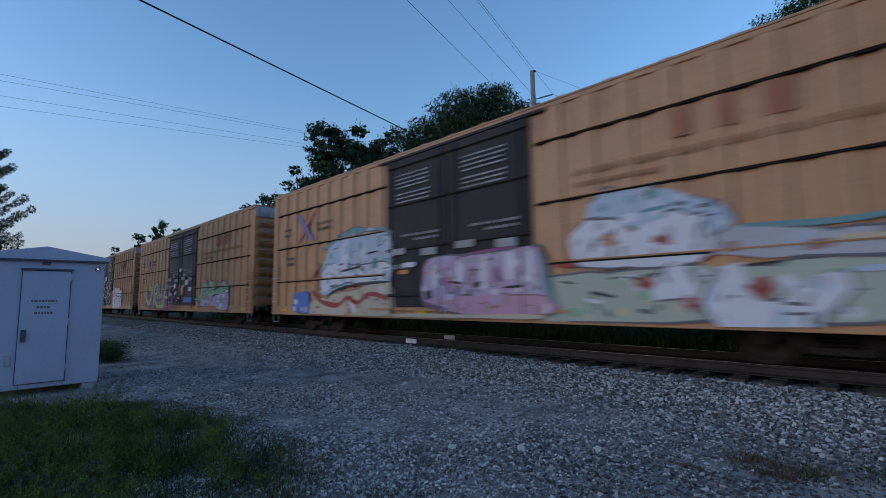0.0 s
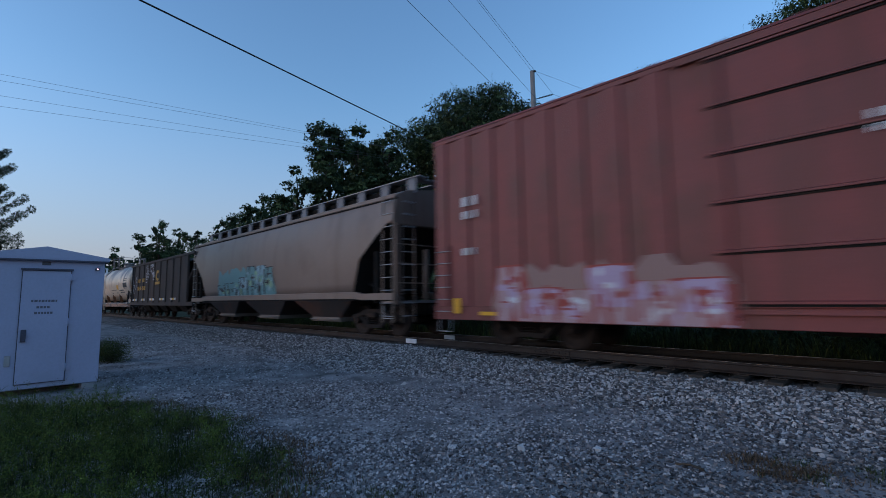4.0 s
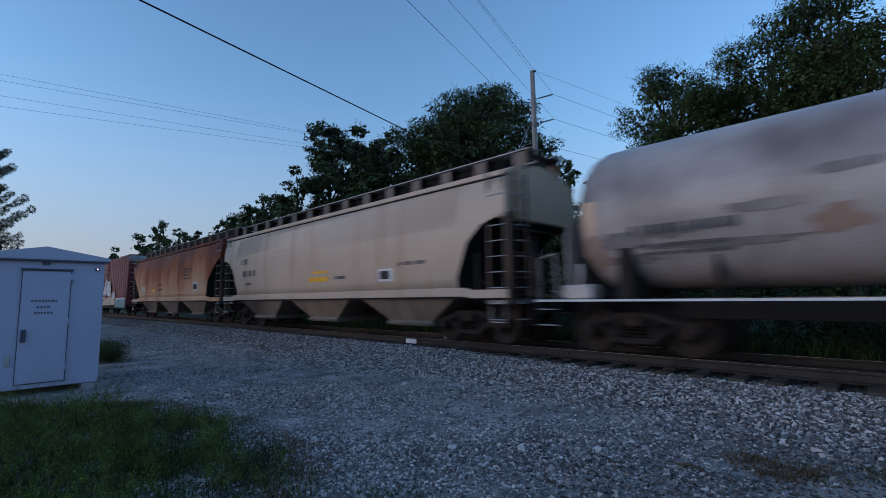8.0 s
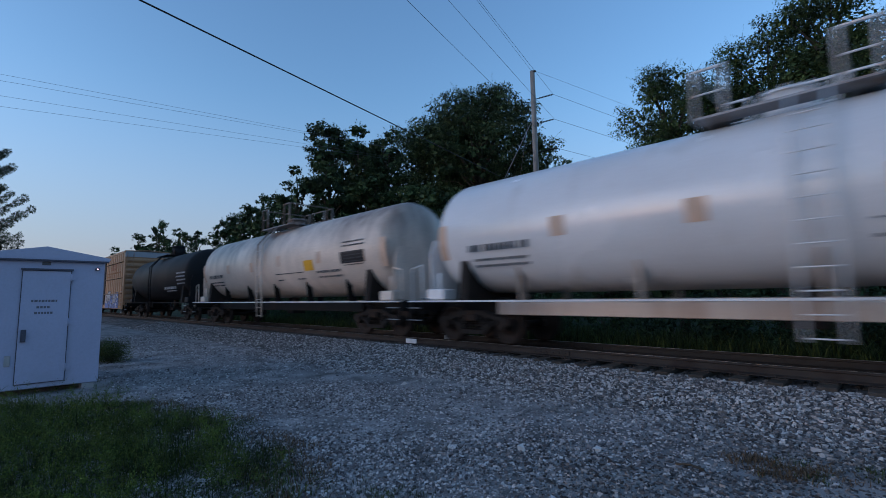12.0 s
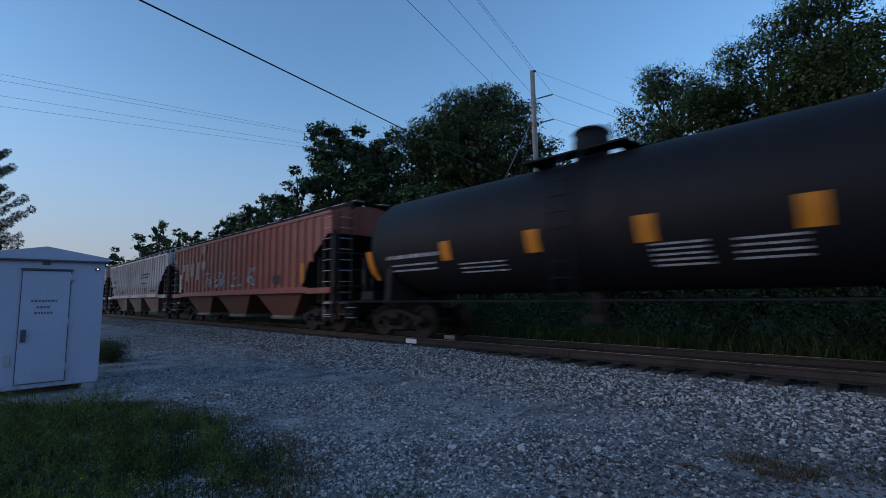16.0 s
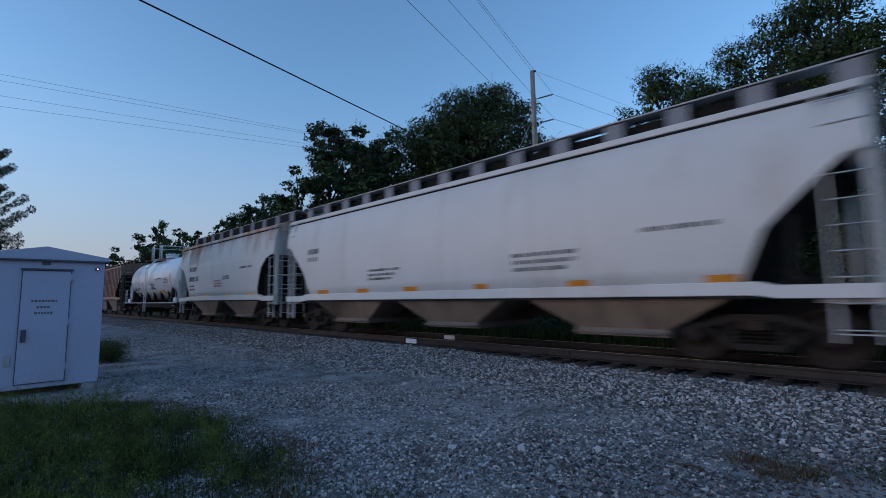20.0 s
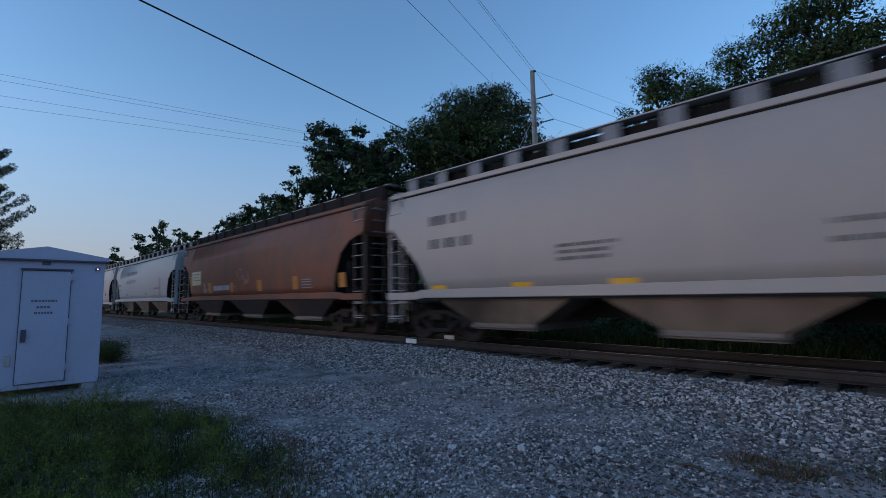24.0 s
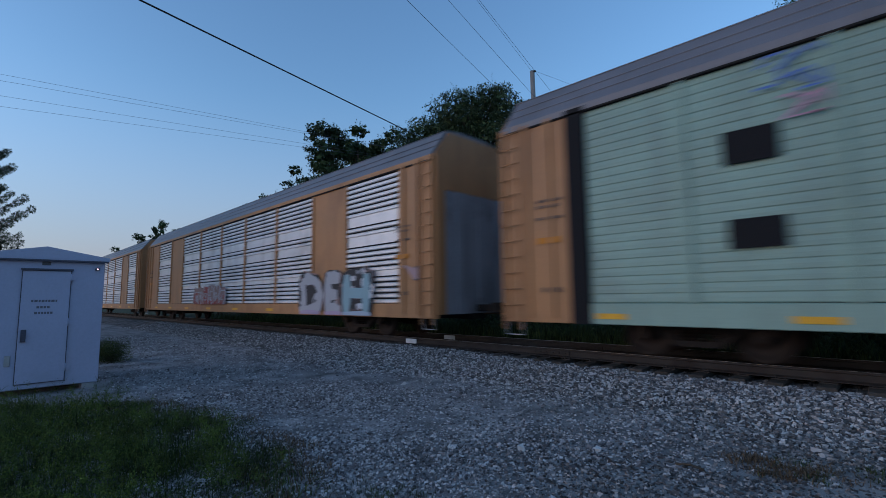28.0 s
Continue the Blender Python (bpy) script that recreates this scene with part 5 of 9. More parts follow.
def stirrup_mesh():
    bm = bm_new()
    path_tube(bm, [(-0.2, 0, 0.05), (-0.2, 0, -0.28), (0.2, 0, -0.28), (0.2, 0, 0.05)], 0.012, 6)
    box(bm, -0.2, 0.2, -0.03, 0.03, -0.29, -0.275)
    return finish("step", bm, MAT_GALV)


ORANGE = [surface("boxcar_yellow_%s" % "abcd"[i], tuple(1.02 * k for k in c), 0.52, (0.20, 0.09, 0.035), 0.30, 0.35, grain=0.14, size=1.2, seed=i + 2, gloss=0.55) for i, c in enumerate(
    ((0.43, 0.235, 0.105), (0.42, 0.225, 0.10), (0.42, 0.225, 0.10), (0.42, 0.23, 0.115)))]
BLACKDOOR = surface("black_door", (0.018, 0.019, 0.023), 0.6, (0.06, 0.05, 0.04), 0.35, 0.3, seed=4)
DUSTYDOOR = surface("dusty_black_door", (0.050, 0.047, 0.047), 0.65, (0.15, 0.12, 0.10), 0.45, 0.6, grain=0.25, size=0.6, seed=5)
RED_A = surface("boxcar_red", (0.20, 0.047, 0.040), 0.6, (0.10, 0.035, 0.022), 0.35, 0.45, grain=0.14, seed=6, gloss=0.55)
RED_B = surface("boxcar_maroon", (0.185, 0.031, 0.033), 0.6, (0.11, 0.028, 0.026), 0.35, 0.3, grain=0.12, seed=7, gloss=0.55)
RED_C = surface("boxcar_faded_red", (0.22, 0.038, 0.026), 0.6, (0.36, 0.16, 0.075), 0.25, 0.75, grain=0.16, seed=8, gloss=0.55)
RED_D = surface("boxcar_red_door", (0.17, 0.034, 0.028), 0.6, (0.12, 0.035, 0.022), 0.35, 0.45, seed=9)


def yellow_car(u, i, doors=((-2.40, -0.02), (0.02, 2.40))):
    car = boxcar(u, 19.0, "yellow-orange high-cube boxcar with black double doors and graffiti", ORANGE[i], BLACKDOOR if i in (0, 3) else DUSTYDOOR, doors, eave=5.08,
                 sill=0.58, rib=0.72, rib_w=0.36, seams=(1.78, 3.01, 4.28), rib_d=0.05, door_ribs=(1.2, 2.43, 3.65, 4.72), name="boxcar")
    y = -1.634
    # crossed blue and red emblem, dark stencils, white placards on the doors
    for a, sgn in (("faded_red", 1), ("faded_blue", -1)):
        bm = bm_new()
        cx, cz, w = -6.95, 3.63, 0.50
        for k in (-1, 1):
            p = [(cx + k * w - 0.15, cz + sgn * k * w), (cx + k * w + 0.15, cz + sgn * k * w), (cx + 0.15, cz), (cx - 0.15, cz)]
            d = 0.004 if sgn > 0 else 0.008
            vs = [bm.verts.new((px, y - 0.03 - d - 0.001 * k, pz)) for px, pz in p]
            bm.faces.new(vs)
        part("emblem", bm, SPRAY[a], car, "painted crossed-arrow emblem")
    bars(car, y - 0.006, [(-8.5, -8.0, 3.62, 0.09), (-8.5, -8.0, 3.42, 0.09), (-6.2, -5.2, 3.62, 0.10), (-6.2, -5.3, 3.42, 0.10), (-8.3, -7.7, 2.55, 0.10), (-8.3, -7.8, 2.35, 0.10)], MAT_INK, seed=i)
    bars(car, y - 0.006, [(3.4, 8.4, 3.42, 0.12), (3.4, 5.0, 3.20, 0.09)], surface("brown_lettering_%d" % i, (0.34, 0.175, 0.08), 0.7, bump=0), seed=i + 3)
    bars(car, y - 0.006, [(5.2, 6.9, 3.72, 0.50)], surface("dull_red_lettering_%d" % i, (0.32, 0.13, 0.08), 0.7, (0.42, 0.21, 0.10), 0.55, size=0.4, bump=0), name="faded_name", label="faded dull red painted name", seed=i + 5)
    for (a, b) in doors:
        w = b - a
        bars(car, y - 0.062, [(a + w * 0.2, b - w * 0.25, z, 0.042) for z in (4.42, 4.31, 4.20, 4.09, 3.90, 3.79, 3.68)], MAT_DULLWHITE, seed=i + 7)
        bars(car, y - 0.062, [(a + w * 0.3, b - w * 0.1, 2.75, 0.06), (a + w * 0.5, b - w * 0.1, 2.62, 0.06), (a + w * 0.1, a + w * 0.45, 1.9, 0.12)], MAT_FADED, seed=i + 9)
        plates(car, y - 0.062, [(a + w * 0.1, a + w * 0.35, 2.28, 2.45), (a + w * 0.62, a + w * 0.85, 2.20, 2.38)], MAT_FADED, "placard", "small white placard")
    plates(car, y - 0.005, [(x, x + 0.35, 0.72, 0.80) for x in (-8.6, -5.0, -1.2, 2.5, 6.1, 8.5)], MAT_YELLOW, "reflector", "yellow reflective strip")
    return car


def make_boxcars():
    y = -1.636
    cars = {}
    c = yellow_car(-7.74, 0)
    g = piece(c, "pale blue block letters over cream and red")
    paint(g, "teal", ((-5.65, 2.77), (-5.16, 3.02), (-3.8, 3.27), (-2.27, 3.02), (-2.27, 2.6), (-3.8, 2.61)))
    paint(g, "pale_blue", ((-5.92, 1.37), (-5.89, 2.11), (-5.16, 2.86), (-3.8, 3.05), (-2.27, 2.92), (-2.27, 1.58), (-4.43, 1.53), (-5.41, 1.26)))
    paint(g, "white", ((-5.87, 1.43), (-5.89, 1.97), (-5.27, 2.27), (-4, 2.13), (-2.32, 2.15), (-2.32, 1.67), (-4.32, 1.62), (-5.37, 1.39)))
    paint(g, "cream", ((-6.58, 0.62), (-6.44, 1.03), (-5.36, 1.24), (-3.78, 1.45), (-2.27, 1.58), (-2.27, 0.67)))
    paint(g, "dull_red", ((-6.45, 1.42), (-5.86, 1.06), (-4.88, 0.93), (-4.32, 1.17), (-3.78, 1), (-3.17, 1.26), (-2.32, 1.11)), w=0.075)
    paint(g, "black", ((-4.67, 1.98), (-4.22, 2.02), (-3.58, 2.08)), w=0.04)
    paint(g, "black", ((-3.34, 2.43), (-2.79, 2.47)), w=0.03)
    paint(g, "black", ((-5.49, 1.23), (-4.43, 1.5), (-2.27, 1.58)), w=0.035)
    paint(g, "white", ((-4.57, 2.81), (-4.67, 2.24)), w=0.075)
    paint(g, "white", ((-3.48, 2.81), (-3.42, 2.22)), w=0.075)
    paint(g, "teal", ((-4.06, 2.82), (-4.11, 2.33)), w=0.035)
    paint(g, "black", ((-2.88, 2.3), (-2.88, 1.95)), w=0.03)
    paint(g, "blue", ((-7.71, 0.72), (-7.67, 1.3), (-6.72, 1.34), (-6.59, 0.7)))
    paint(g, "dull_red", ((-6.54, 1.72), (-5.9, 2.31)), w=0.055)
    g = piece(c, "pink and lilac letters across the doors")
    paint(g, "purple", ((-0.92, 0.97), (-0.79, 2), (-0.31, 2.14), (0.76, 2.17), (2.13, 2.18), (2.64, 2.07), (2.72, 0.97), (0.21, 0.8)), off=0.05)
    paint(g, "lilac", ((-0.84, 1.12), (-0.73, 1.99), (0.11, 2.11), (2.12, 2.13), (2.6, 2.03), (2.66, 1.09), (0.22, 0.9)), off=0.05)
    paint(g, "pink", ((0.08, 0.78), (0.22, 1.09), (1.56, 1.17), (2.73, 1.17), (2.85, 0.82)), off=0.05)
    paint(g, "white", ((-0.46, 1.92), (-0.44, 1.37)), w=0.085, off=0.05)
    paint(g, "white", ((0.4, 1.99), (0.36, 1.4)), w=0.1, off=0.05)
    paint(g, "white", ((1.12, 2.03), (1.13, 1.42)), w=0.085, off=0.05)
    paint(g, "white", ((1.86, 2.07), (1.84, 1.49)), w=0.1, off=0.05)
    paint(g, "white", ((2.35, 2.05), (2.38, 1.42)), w=0.07, off=0.05)
    paint(g, "purple", ((-0.04, 1.85), (0.03, 1.21)), w=0.06, off=0.05)
    paint(g, "rose_grey", ((0.77, 1.76), (0.83, 1.34)), w=0.05, off=0.05)
    paint(g, "purple", ((1.5, 1.79), (1.52, 1.43)), w=0.055, off=0.05)
    paint(g, "rose_grey", ((2.11, 1.65), (2.12, 1.3)), w=0.035, off=0.05)
    paint(g, "teal", ((2.62, 1.98), (2.71, 1.41), (2.88, 0.99)), w=0.055, off=0.05)
    paint(g, "black", ((0.09, 1.5), (0.49, 1.44)), w=0.03, off=0.05)
    paint(g, "black", ((1.67, 1.32), (2.2, 1.35)), w=0.025, off=0.05)
    paint(g, "cream", ((-2.06, 0.67), (0.47, 0.69), (2.66, 0.72)), w=0.05, off=0.05)
    paint(g, "white", ((-1.63, 1.99), (-1.14, 1.99)), w=0.085, off=0.05)
    paint(g, "orange", ((-1.8, 1.81), (-1.42, 1.81)), w=0.065, off=0.05)
    g = piece(c, "large white bubble letters with red eyes over pale green")
    paint(g, "dull_red", ((2.91, 1.74), (3.46, 1.76)), w=0.085)
    paint(g, "dull_red", ((5.3, 1.82), (5.64, 1.71)), w=0.08)
    paint(g, "pale_green", ((2.64, 0.65), (2.73, 1.49), (3.58, 1.57), (5.52, 1.59), (5.8, 1.5), (6.67, 1.62), (7.63, 1.71), (7.88, 1.69), (7.8, 0.78), (5.58, 0.67)))
    paint(g, "pale_blue", ((3.58, 2.5), (3.81, 2.96), (4.15, 3.07), (5.17, 2.85), (5.92, 2.43), (6.02, 1.95), (5.6, 1.92), (4.39, 2.29)))
    paint(g, "white", ((3.33, 1.74), (3.31, 2.32), (3.62, 2.52), (4.18, 2.49), (4.49, 2.24), (5.08, 2.47), (5.57, 2.38), (5.72, 1.85), (5.34, 1.6), (4.35, 1.63)))
    paint(g, "tan", ((4.19, 2.11), (4.11, 2.01), (3.96, 2.02), (3.89, 2.14), (3.97, 2.23), (4.12, 2.22)))
    paint(g, "dull_red", ((5.1, 2.02), (5.03, 1.97), (4.88, 1.98), (4.82, 2.05), (4.89, 2.1), (5.03, 2.08)))
    paint(g, "teal", ((4.62, 2.55), (5.09, 2.59)), w=0.03)
    paint(g, "black", ((3.64, 1.19), (4.1, 1.09)), w=0.035)
    paint(g, "black", ((4.33, 1.44), (4.62, 1.36)), w=0.025)
    paint(g, "black", ((3.06, 1.4), (3.32, 1.35)), w=0.02)
    paint(g, "dull_red", ((4.83, 1.3), (4.75, 1.23), (4.6, 1.23), (4.53, 1.31), (4.61, 1.39), (4.76, 1.38)))
    paint(g, "white", ((4.77, 1.04), (4.84, 1.46), (5.16, 1.62), (5.46, 1.37), (5.38, 1.04)))
    paint(g, "dull_red", ((5.52, 0.99), (5.43, 0.89), (5.28, 0.89), (5.21, 0.99), (5.29, 1.09), (5.45, 1.09)))
    paint(g, "grey", ((5.73, 1.74), (5.84, 2.11), (6.37, 2.12), (7.13, 1.95), (7.9, 1.99), (7.87, 1.64), (6.67, 1.65)))
    paint(g, "teal", ((6.11, 2.14), (6.7, 2.1), (7.27, 2.08), (7.91, 2.14)), w=0.04)
    paint(g, "white", ((5.52, 0.92), (5.67, 1.43), (6.07, 1.54), (6.15, 1.18), (6.43, 1.04), (6.78, 1.32), (7.22, 1.42), (7.24, 1.14), (6.91, 0.69), (5.85, 0.63)))
    paint(g, "dull_red", ((6.48, 1.19), (6.38, 1.07), (6.2, 1.08), (6.11, 1.2), (6.21, 1.32), (6.4, 1.32)))
    paint(g, "black", ((6.07, 1.54), (6.62, 1.58)), w=0.02)
    paint(g, "cream", ((7.12, 1.86), (7.89, 1.84)), w=0.035)
    paint(g, "pale_blue", ((7.29, 1.42), (7.86, 1.44)), w=0.04)
    cars[0] = c
    c = yellow_car(-28.55, 1)
    door_tags(c, y - 0.056, -2.2, 2.3, 1.0, 2.6, 61)
    plates(c, y - 0.06, [(0.22, 0.70, 1.44, 1.96)], SPRAY["orange"], "painted_patch", "orange painted square")
    plates(c, y - 0.06, [(1.0, 1.45, 2.0, 2.25), (1.55, 2.0, 1.65, 1.85), (-1.0, -0.7, 1.85, 2.1), (-0.1, 0.3, 2.75, 2.92)], SPRAY["white"], "placard", "white paper placard")
    plates(c, y - 0.06, [(0.8, 2.2, 1.05, 1.32)], SPRAY["blue"], "painted_patch", "dark blue painted patch")
    g = piece(c, "bright green letters with purple outline")
    paint(g, "purple", ((-7.5, 1.0), (-7.35, 2.15), (-6.6, 1.6), (-5.75, 2.1), (-5.6, 0.9), (-6.5, 0.68)))
    paint(g, "purple", ((-5.45, 0.68), (-5.5, 2.1), (-4.6, 2.38), (-4.3, 1.5), (-4.35, 0.68)))
    paint(g, "purple", ((-4.3, 0.66), (-4.35, 2.2), (-3.6, 1.7), (-2.75, 2.25), (-2.0, 2.1), (-1.95, 0.7)))
    paint(g, "purple", ((-7.32, 2.11), (-7.22, 1.44), (-6.5, 0.95), (-5.88, 1.41), (-5.9, 2.03)), w=0.195)
    paint(g, "purple", ((-5.19, 0.78), (-5.23, 1.87), (-4.69, 2.22), (-4.64, 1.63), (-5.2, 1.5), (-4.51, 0.81)), w=0.165)
    paint(g, "purple", ((-4.24, 2.12), (-4.07, 1.49), (-3.76, 1.41), (-3.39, 2.07)), w=0.165)
    paint(g, "purple", ((-4.67, 0.81), (-3.1, 0.82)), w=0.15)
    paint(g, "purple", ((-3.1, 0.78), (-3.03, 1.46), (-2.68, 2.11)), w=0.155)
    paint(g, "purple", ((-3.03, 1.4), (-2.03, 1.37), (-2.41, 2.05)), w=0.145)
    paint(g, "purple", ((-2.2, 0.79), (-2.13, 1.31)), w=0.14)
    paint(g, "green", ((-7.32, 2.11), (-7.22, 1.44), (-6.5, 0.95), (-5.88, 1.41), (-5.9, 2.03)), w=0.14)
    paint(g, "green", ((-5.19, 0.78), (-5.23, 1.87), (-4.69, 2.22), (-4.64, 1.63), (-5.2, 1.5), (-4.51, 0.81)), w=0.11)
    paint(g, "mint", ((-4.24, 2.12), (-4.07, 1.49), (-3.76, 1.41), (-3.39, 2.07)), w=0.11)
    paint(g, "green", ((-4.67, 0.81), (-3.1, 0.82)), w=0.095)
    paint(g, "green", ((-3.1, 0.78), (-3.03, 1.46), (-2.68, 2.11)), w=0.1)
    paint(g, "green", ((-3.03, 1.4), (-2.03, 1.37), (-2.41, 2.05)), w=0.09)
    paint(g, "mint", ((-2.2, 0.79), (-2.13, 1.31)), w=0.085)
    paint(g, "tan", ((-5.56, 1.66), (-5.46, 2.04)), w=0.05)
    paint(g, "tan", ((-4.23, 1.02), (-3.5, 1.08)), w=0.055)
    g = piece(c, "purple smear at the door's edge")
    paint(g, "purple", ((-1.84, 1.72), (-1.37, 1.42), (-1.21, 0.78)), w=0.125, off=0.05)
    paint(g, "lilac", ((-1.91, 1.52), (-1.42, 1.5)), w=0.105, off=0.05)
    paint(g, "purple", ((-1.98, 0.76), (-0.96, 0.77)), w=0.07, off=0.05)
    paint(g, "dull_red", ((-2.15, 1.86), (-1.51, 1.83)), w=0.065, off=0.05)
    g = piece(c, "mint and lilac cloud letters")
    paint(g, "lilac", ((3.37, 0.85), (3.47, 1.41), (3.87, 1.55), (4.44, 1.52), (4.72, 1.38), (5.51, 1.39), (5.9, 1.55), (6.97, 1.58), (6.89, 0.7), (5.51, 0.7), (5.42, 0.86)))
    paint(g, "mint", ((2.37, 1.22), (3.06, 1.25), (3.45, 1.63), (4.13, 1.63), (4.51, 1.67), (5.53, 1.63), (6, 1.72), (6.98, 1.71), (6.96, 1.51), (5.75, 1.44), (5, 1.35), (3.79, 1.33), (3.28, 1.13)))
    paint(g, "mint", ((3.37, 1.63), (3.53, 1.95), (3.9, 2.05), (4.23, 1.93), (4.22, 1.66), (3.66, 1.6)))
    paint(g, "mint", ((4.44, 1.68), (4.58, 2.05), (4.88, 2.1), (5.26, 1.99), (5.32, 1.69)))
    paint(g, "mint", ((5.91, 1.69), (6.08, 1.95), (6.4, 2.06), (6.75, 1.91), (6.99, 1.86), (6.97, 1.64)))
    paint(g, "purple", ((4.16, 2.09), (4.45, 2.13)), w=0.03)
    paint(g, "purple", ((4.68, 2.11), (5.1, 2.05)), w=0.03)
    paint(g, "purple", ((6.08, 1.95), (6.4, 2.05), (6.75, 1.93)), w=0.03)
    paint(g, "purple", ((5.51, 2.03), (5.8, 2.02)), w=0.035)
    paint(g, "tan", ((3.91, 1.34), (3.83, 1.21), (3.66, 1.22), (3.59, 1.35), (3.68, 1.48), (3.84, 1.48)))
    paint(g, "grey", ((4.69, 1.05), (4.54, 0.96), (4.26, 0.96), (4.11, 1.05), (4.27, 1.15), (4.56, 1.15)))
    paint(g, "white", ((5.91, 1.44), (6.2, 1.51), (6.56, 1.51), (6.49, 1.18), (5.96, 1.22)))
    paint(g, "grey", ((6.32, 1.23), (6.24, 1.14), (6.09, 1.15), (6.02, 1.24), (6.11, 1.34), (6.26, 1.33)))
    paint(g, "white", ((5.59, 1.08), (5.95, 1.1)), w=0.035)
    paint(g, "pale_green", ((4.49, 1.44), (4.83, 1.39), (5.42, 1.47)), w=0.04)
    paint(g, "rose", ((4.34, 0.9), (4.24, 0.84), (4.05, 0.84), (3.96, 0.89), (4.06, 0.95), (4.25, 0.95)))
    paint(g, "mint", ((3.85, 1.24), (4.18, 1.33)), w=0.05)
    paint(g, "lilac", ((5.12, 0.88), (5.43, 1)), w=0.05)
    cars[1] = c
    c = yellow_car(-49.31, 2)
    door_tags(c, y - 0.056, -2.25, 2.3, 1.0, 3.0, 62, 60)
    plates(c, y - 0.08, [(-1.3, -0.95, 2.35, 2.6), (-0.2, 0.25, 2.95, 3.3), (-0.75, -0.45, 2.8, 2.92)], SPRAY["white"], "placard", "white paper placard")
    g = piece(c, "white block letters on a red cloud")
    paint(g, "dull_red", ((-8.74, 1.28), (-8.26, 1.97), (-7.37, 2.6), (-5.44, 2.71), (-2.91, 2.53), (-2.31, 2.17), (-1.77, 0.8), (-2.19, 0.7), (-8.77, 0.73)))
    paint(g, "white", ((-7.7, 0.74), (-7.36, 2.06), (-6.95, 2.38), (-5.33, 2.37), (-2.91, 2.33), (-2.58, 1.82), (-2.3, 0.7), (-6.49, 0.62)))
    paint(g, "black", ((-5.96, 2.01), (-5.8, 1.56)), w=0.05)
    paint(g, "black", ((-4.99, 2.13), (-5.18, 1.66)), w=0.04)
    paint(g, "black", ((-4.12, 2.03), (-4.05, 1.58)), w=0.045)
    paint(g, "red", ((-3.47, 1.28), (-3.21, 0.79)), w=0.095)
    paint(g, "black", ((-5.8, 1.09), (-5.71, 0.76)), w=0.045)
    paint(g, "black", ((-4.12, 1.36), (-4.09, 0.91)), w=0.035)
    paint(g, "black", ((-6.74, 1.47), (-6.15, 1.46)), w=0.035)
    paint(g, "grey", ((-3.4, 2.1), (-2.98, 2.09)), w=0.075)
    paint(g, "black", ((-7.19, 2.29), (-5.33, 2.37), (-4.08, 2.31), (-2.83, 2.32), (-2.37, 1.5)), w=0.03)
    paint(g, "black", ((-6.64, 2.18), (-6.18, 2.21)), w=0.05)
    paint(g, "grey", ((-4.73, 1.25), (-4.6, 0.85)), w=0.06)
    paint(g, "white", ((-8.53, 1.73), (-7.73, 1.84)), w=0.1)
    g = piece(c, "smeared tags over the doors")
    paint(g, "orange", ((-1.75, 1.87), (-1.27, 1.88)), w=0.09, off=0.055)
    paint(g, "orange", ((0.76, 1.79), (1.41, 1.9)), w=0.085, off=0.055)
    paint(g, "rose_grey", ((0.68, 2.08), (1.5, 2.09)), w=0.065, off=0.055)
    paint(g, "white", ((-0.86, 1.75), (-0.62, 1.75)), w=0.13, off=0.055)
    paint(g, "white", ((1.76, 1.84), (1.98, 1.67)), w=0.1, off=0.055)
    paint(g, "rose_grey", ((0.25, 1.52), (0.85, 1.58)), w=0.06, off=0.055)
    paint(g, "dull_red", ((-2.29, 1.08), (-1.63, 1.01), (-1.48, 0.75)), w=0.11, off=0.055)
    paint(g, "grey", ((-1.95, 2.3), (-1.09, 2.33)), w=0.04, off=0.055)
    paint(g, "grey", ((2.13, 1.87), (2.44, 1.88)), w=0.025, off=0.055)
    paint(g, "grey", ((2.12, 1.74), (2.44, 1.75)), w=0.03, off=0.055)
    paint(g, "grey", ((2.11, 1.61), (2.43, 1.62)), w=0.025, off=0.055)
    paint(g, "rose", ((1.03, 1.53), (1.65, 1.62)), w=0.04, off=0.055)
    g = piece(c, "large white block letters edged in red")
    paint(g, "dull_red", ((2.3, 0.85), (2.41, 1.92), (2.63, 2.02), (3.22, 2.21), (3.78, 2.37), (4.63, 2.38), (5.22, 2.26), (5.29, 2.11), (5.82, 2.18), (6.07, 2.19), (6.04, 1.89), (3.18, 1.54), (2.9, 0.65), (2.66, 0.64)))
    paint(g, "white", ((2.78, 1.96), (3.77, 2.24), (4.47, 2.22), (5.24, 2.17), (5.22, 1.62), (4.07, 1.64), (2.97, 1.6)))
    paint(g, "white", ((2.85, 1.54), (4.32, 1.56), (5.77, 1.55), (6.02, 1.56), (5.94, 0.7), (2.96, 0.64), (2.87, 0.99)))
    paint(g, "white", ((5.28, 2), (5.8, 2.01), (6.05, 2.01), (6.02, 1.58), (5.26, 1.61)))
    paint(g, "purple", ((2.63, 2.01), (3.22, 2.17), (3.83, 2.28), (4.58, 2.26), (5.23, 2.21)), w=0.025)
    paint(g, "tan", ((3.57, 1.89), (3.51, 1.76), (3.43, 1.77), (3.4, 1.91), (3.45, 2.04), (3.53, 2.03)))
    paint(g, "grey", ((4.55, 2.17), (4.48, 1.65)), w=0.035)
    paint(g, "grey", ((3.99, 2.09), (3.99, 1.74)), w=0.05)
    paint(g, "rose", ((4.95, 1.49), (4.91, 1.04), (4.75, 0.72)), w=0.06)
    paint(g, "dull_red", ((5.69, 1.5), (5.67, 1.19)), w=0.08)
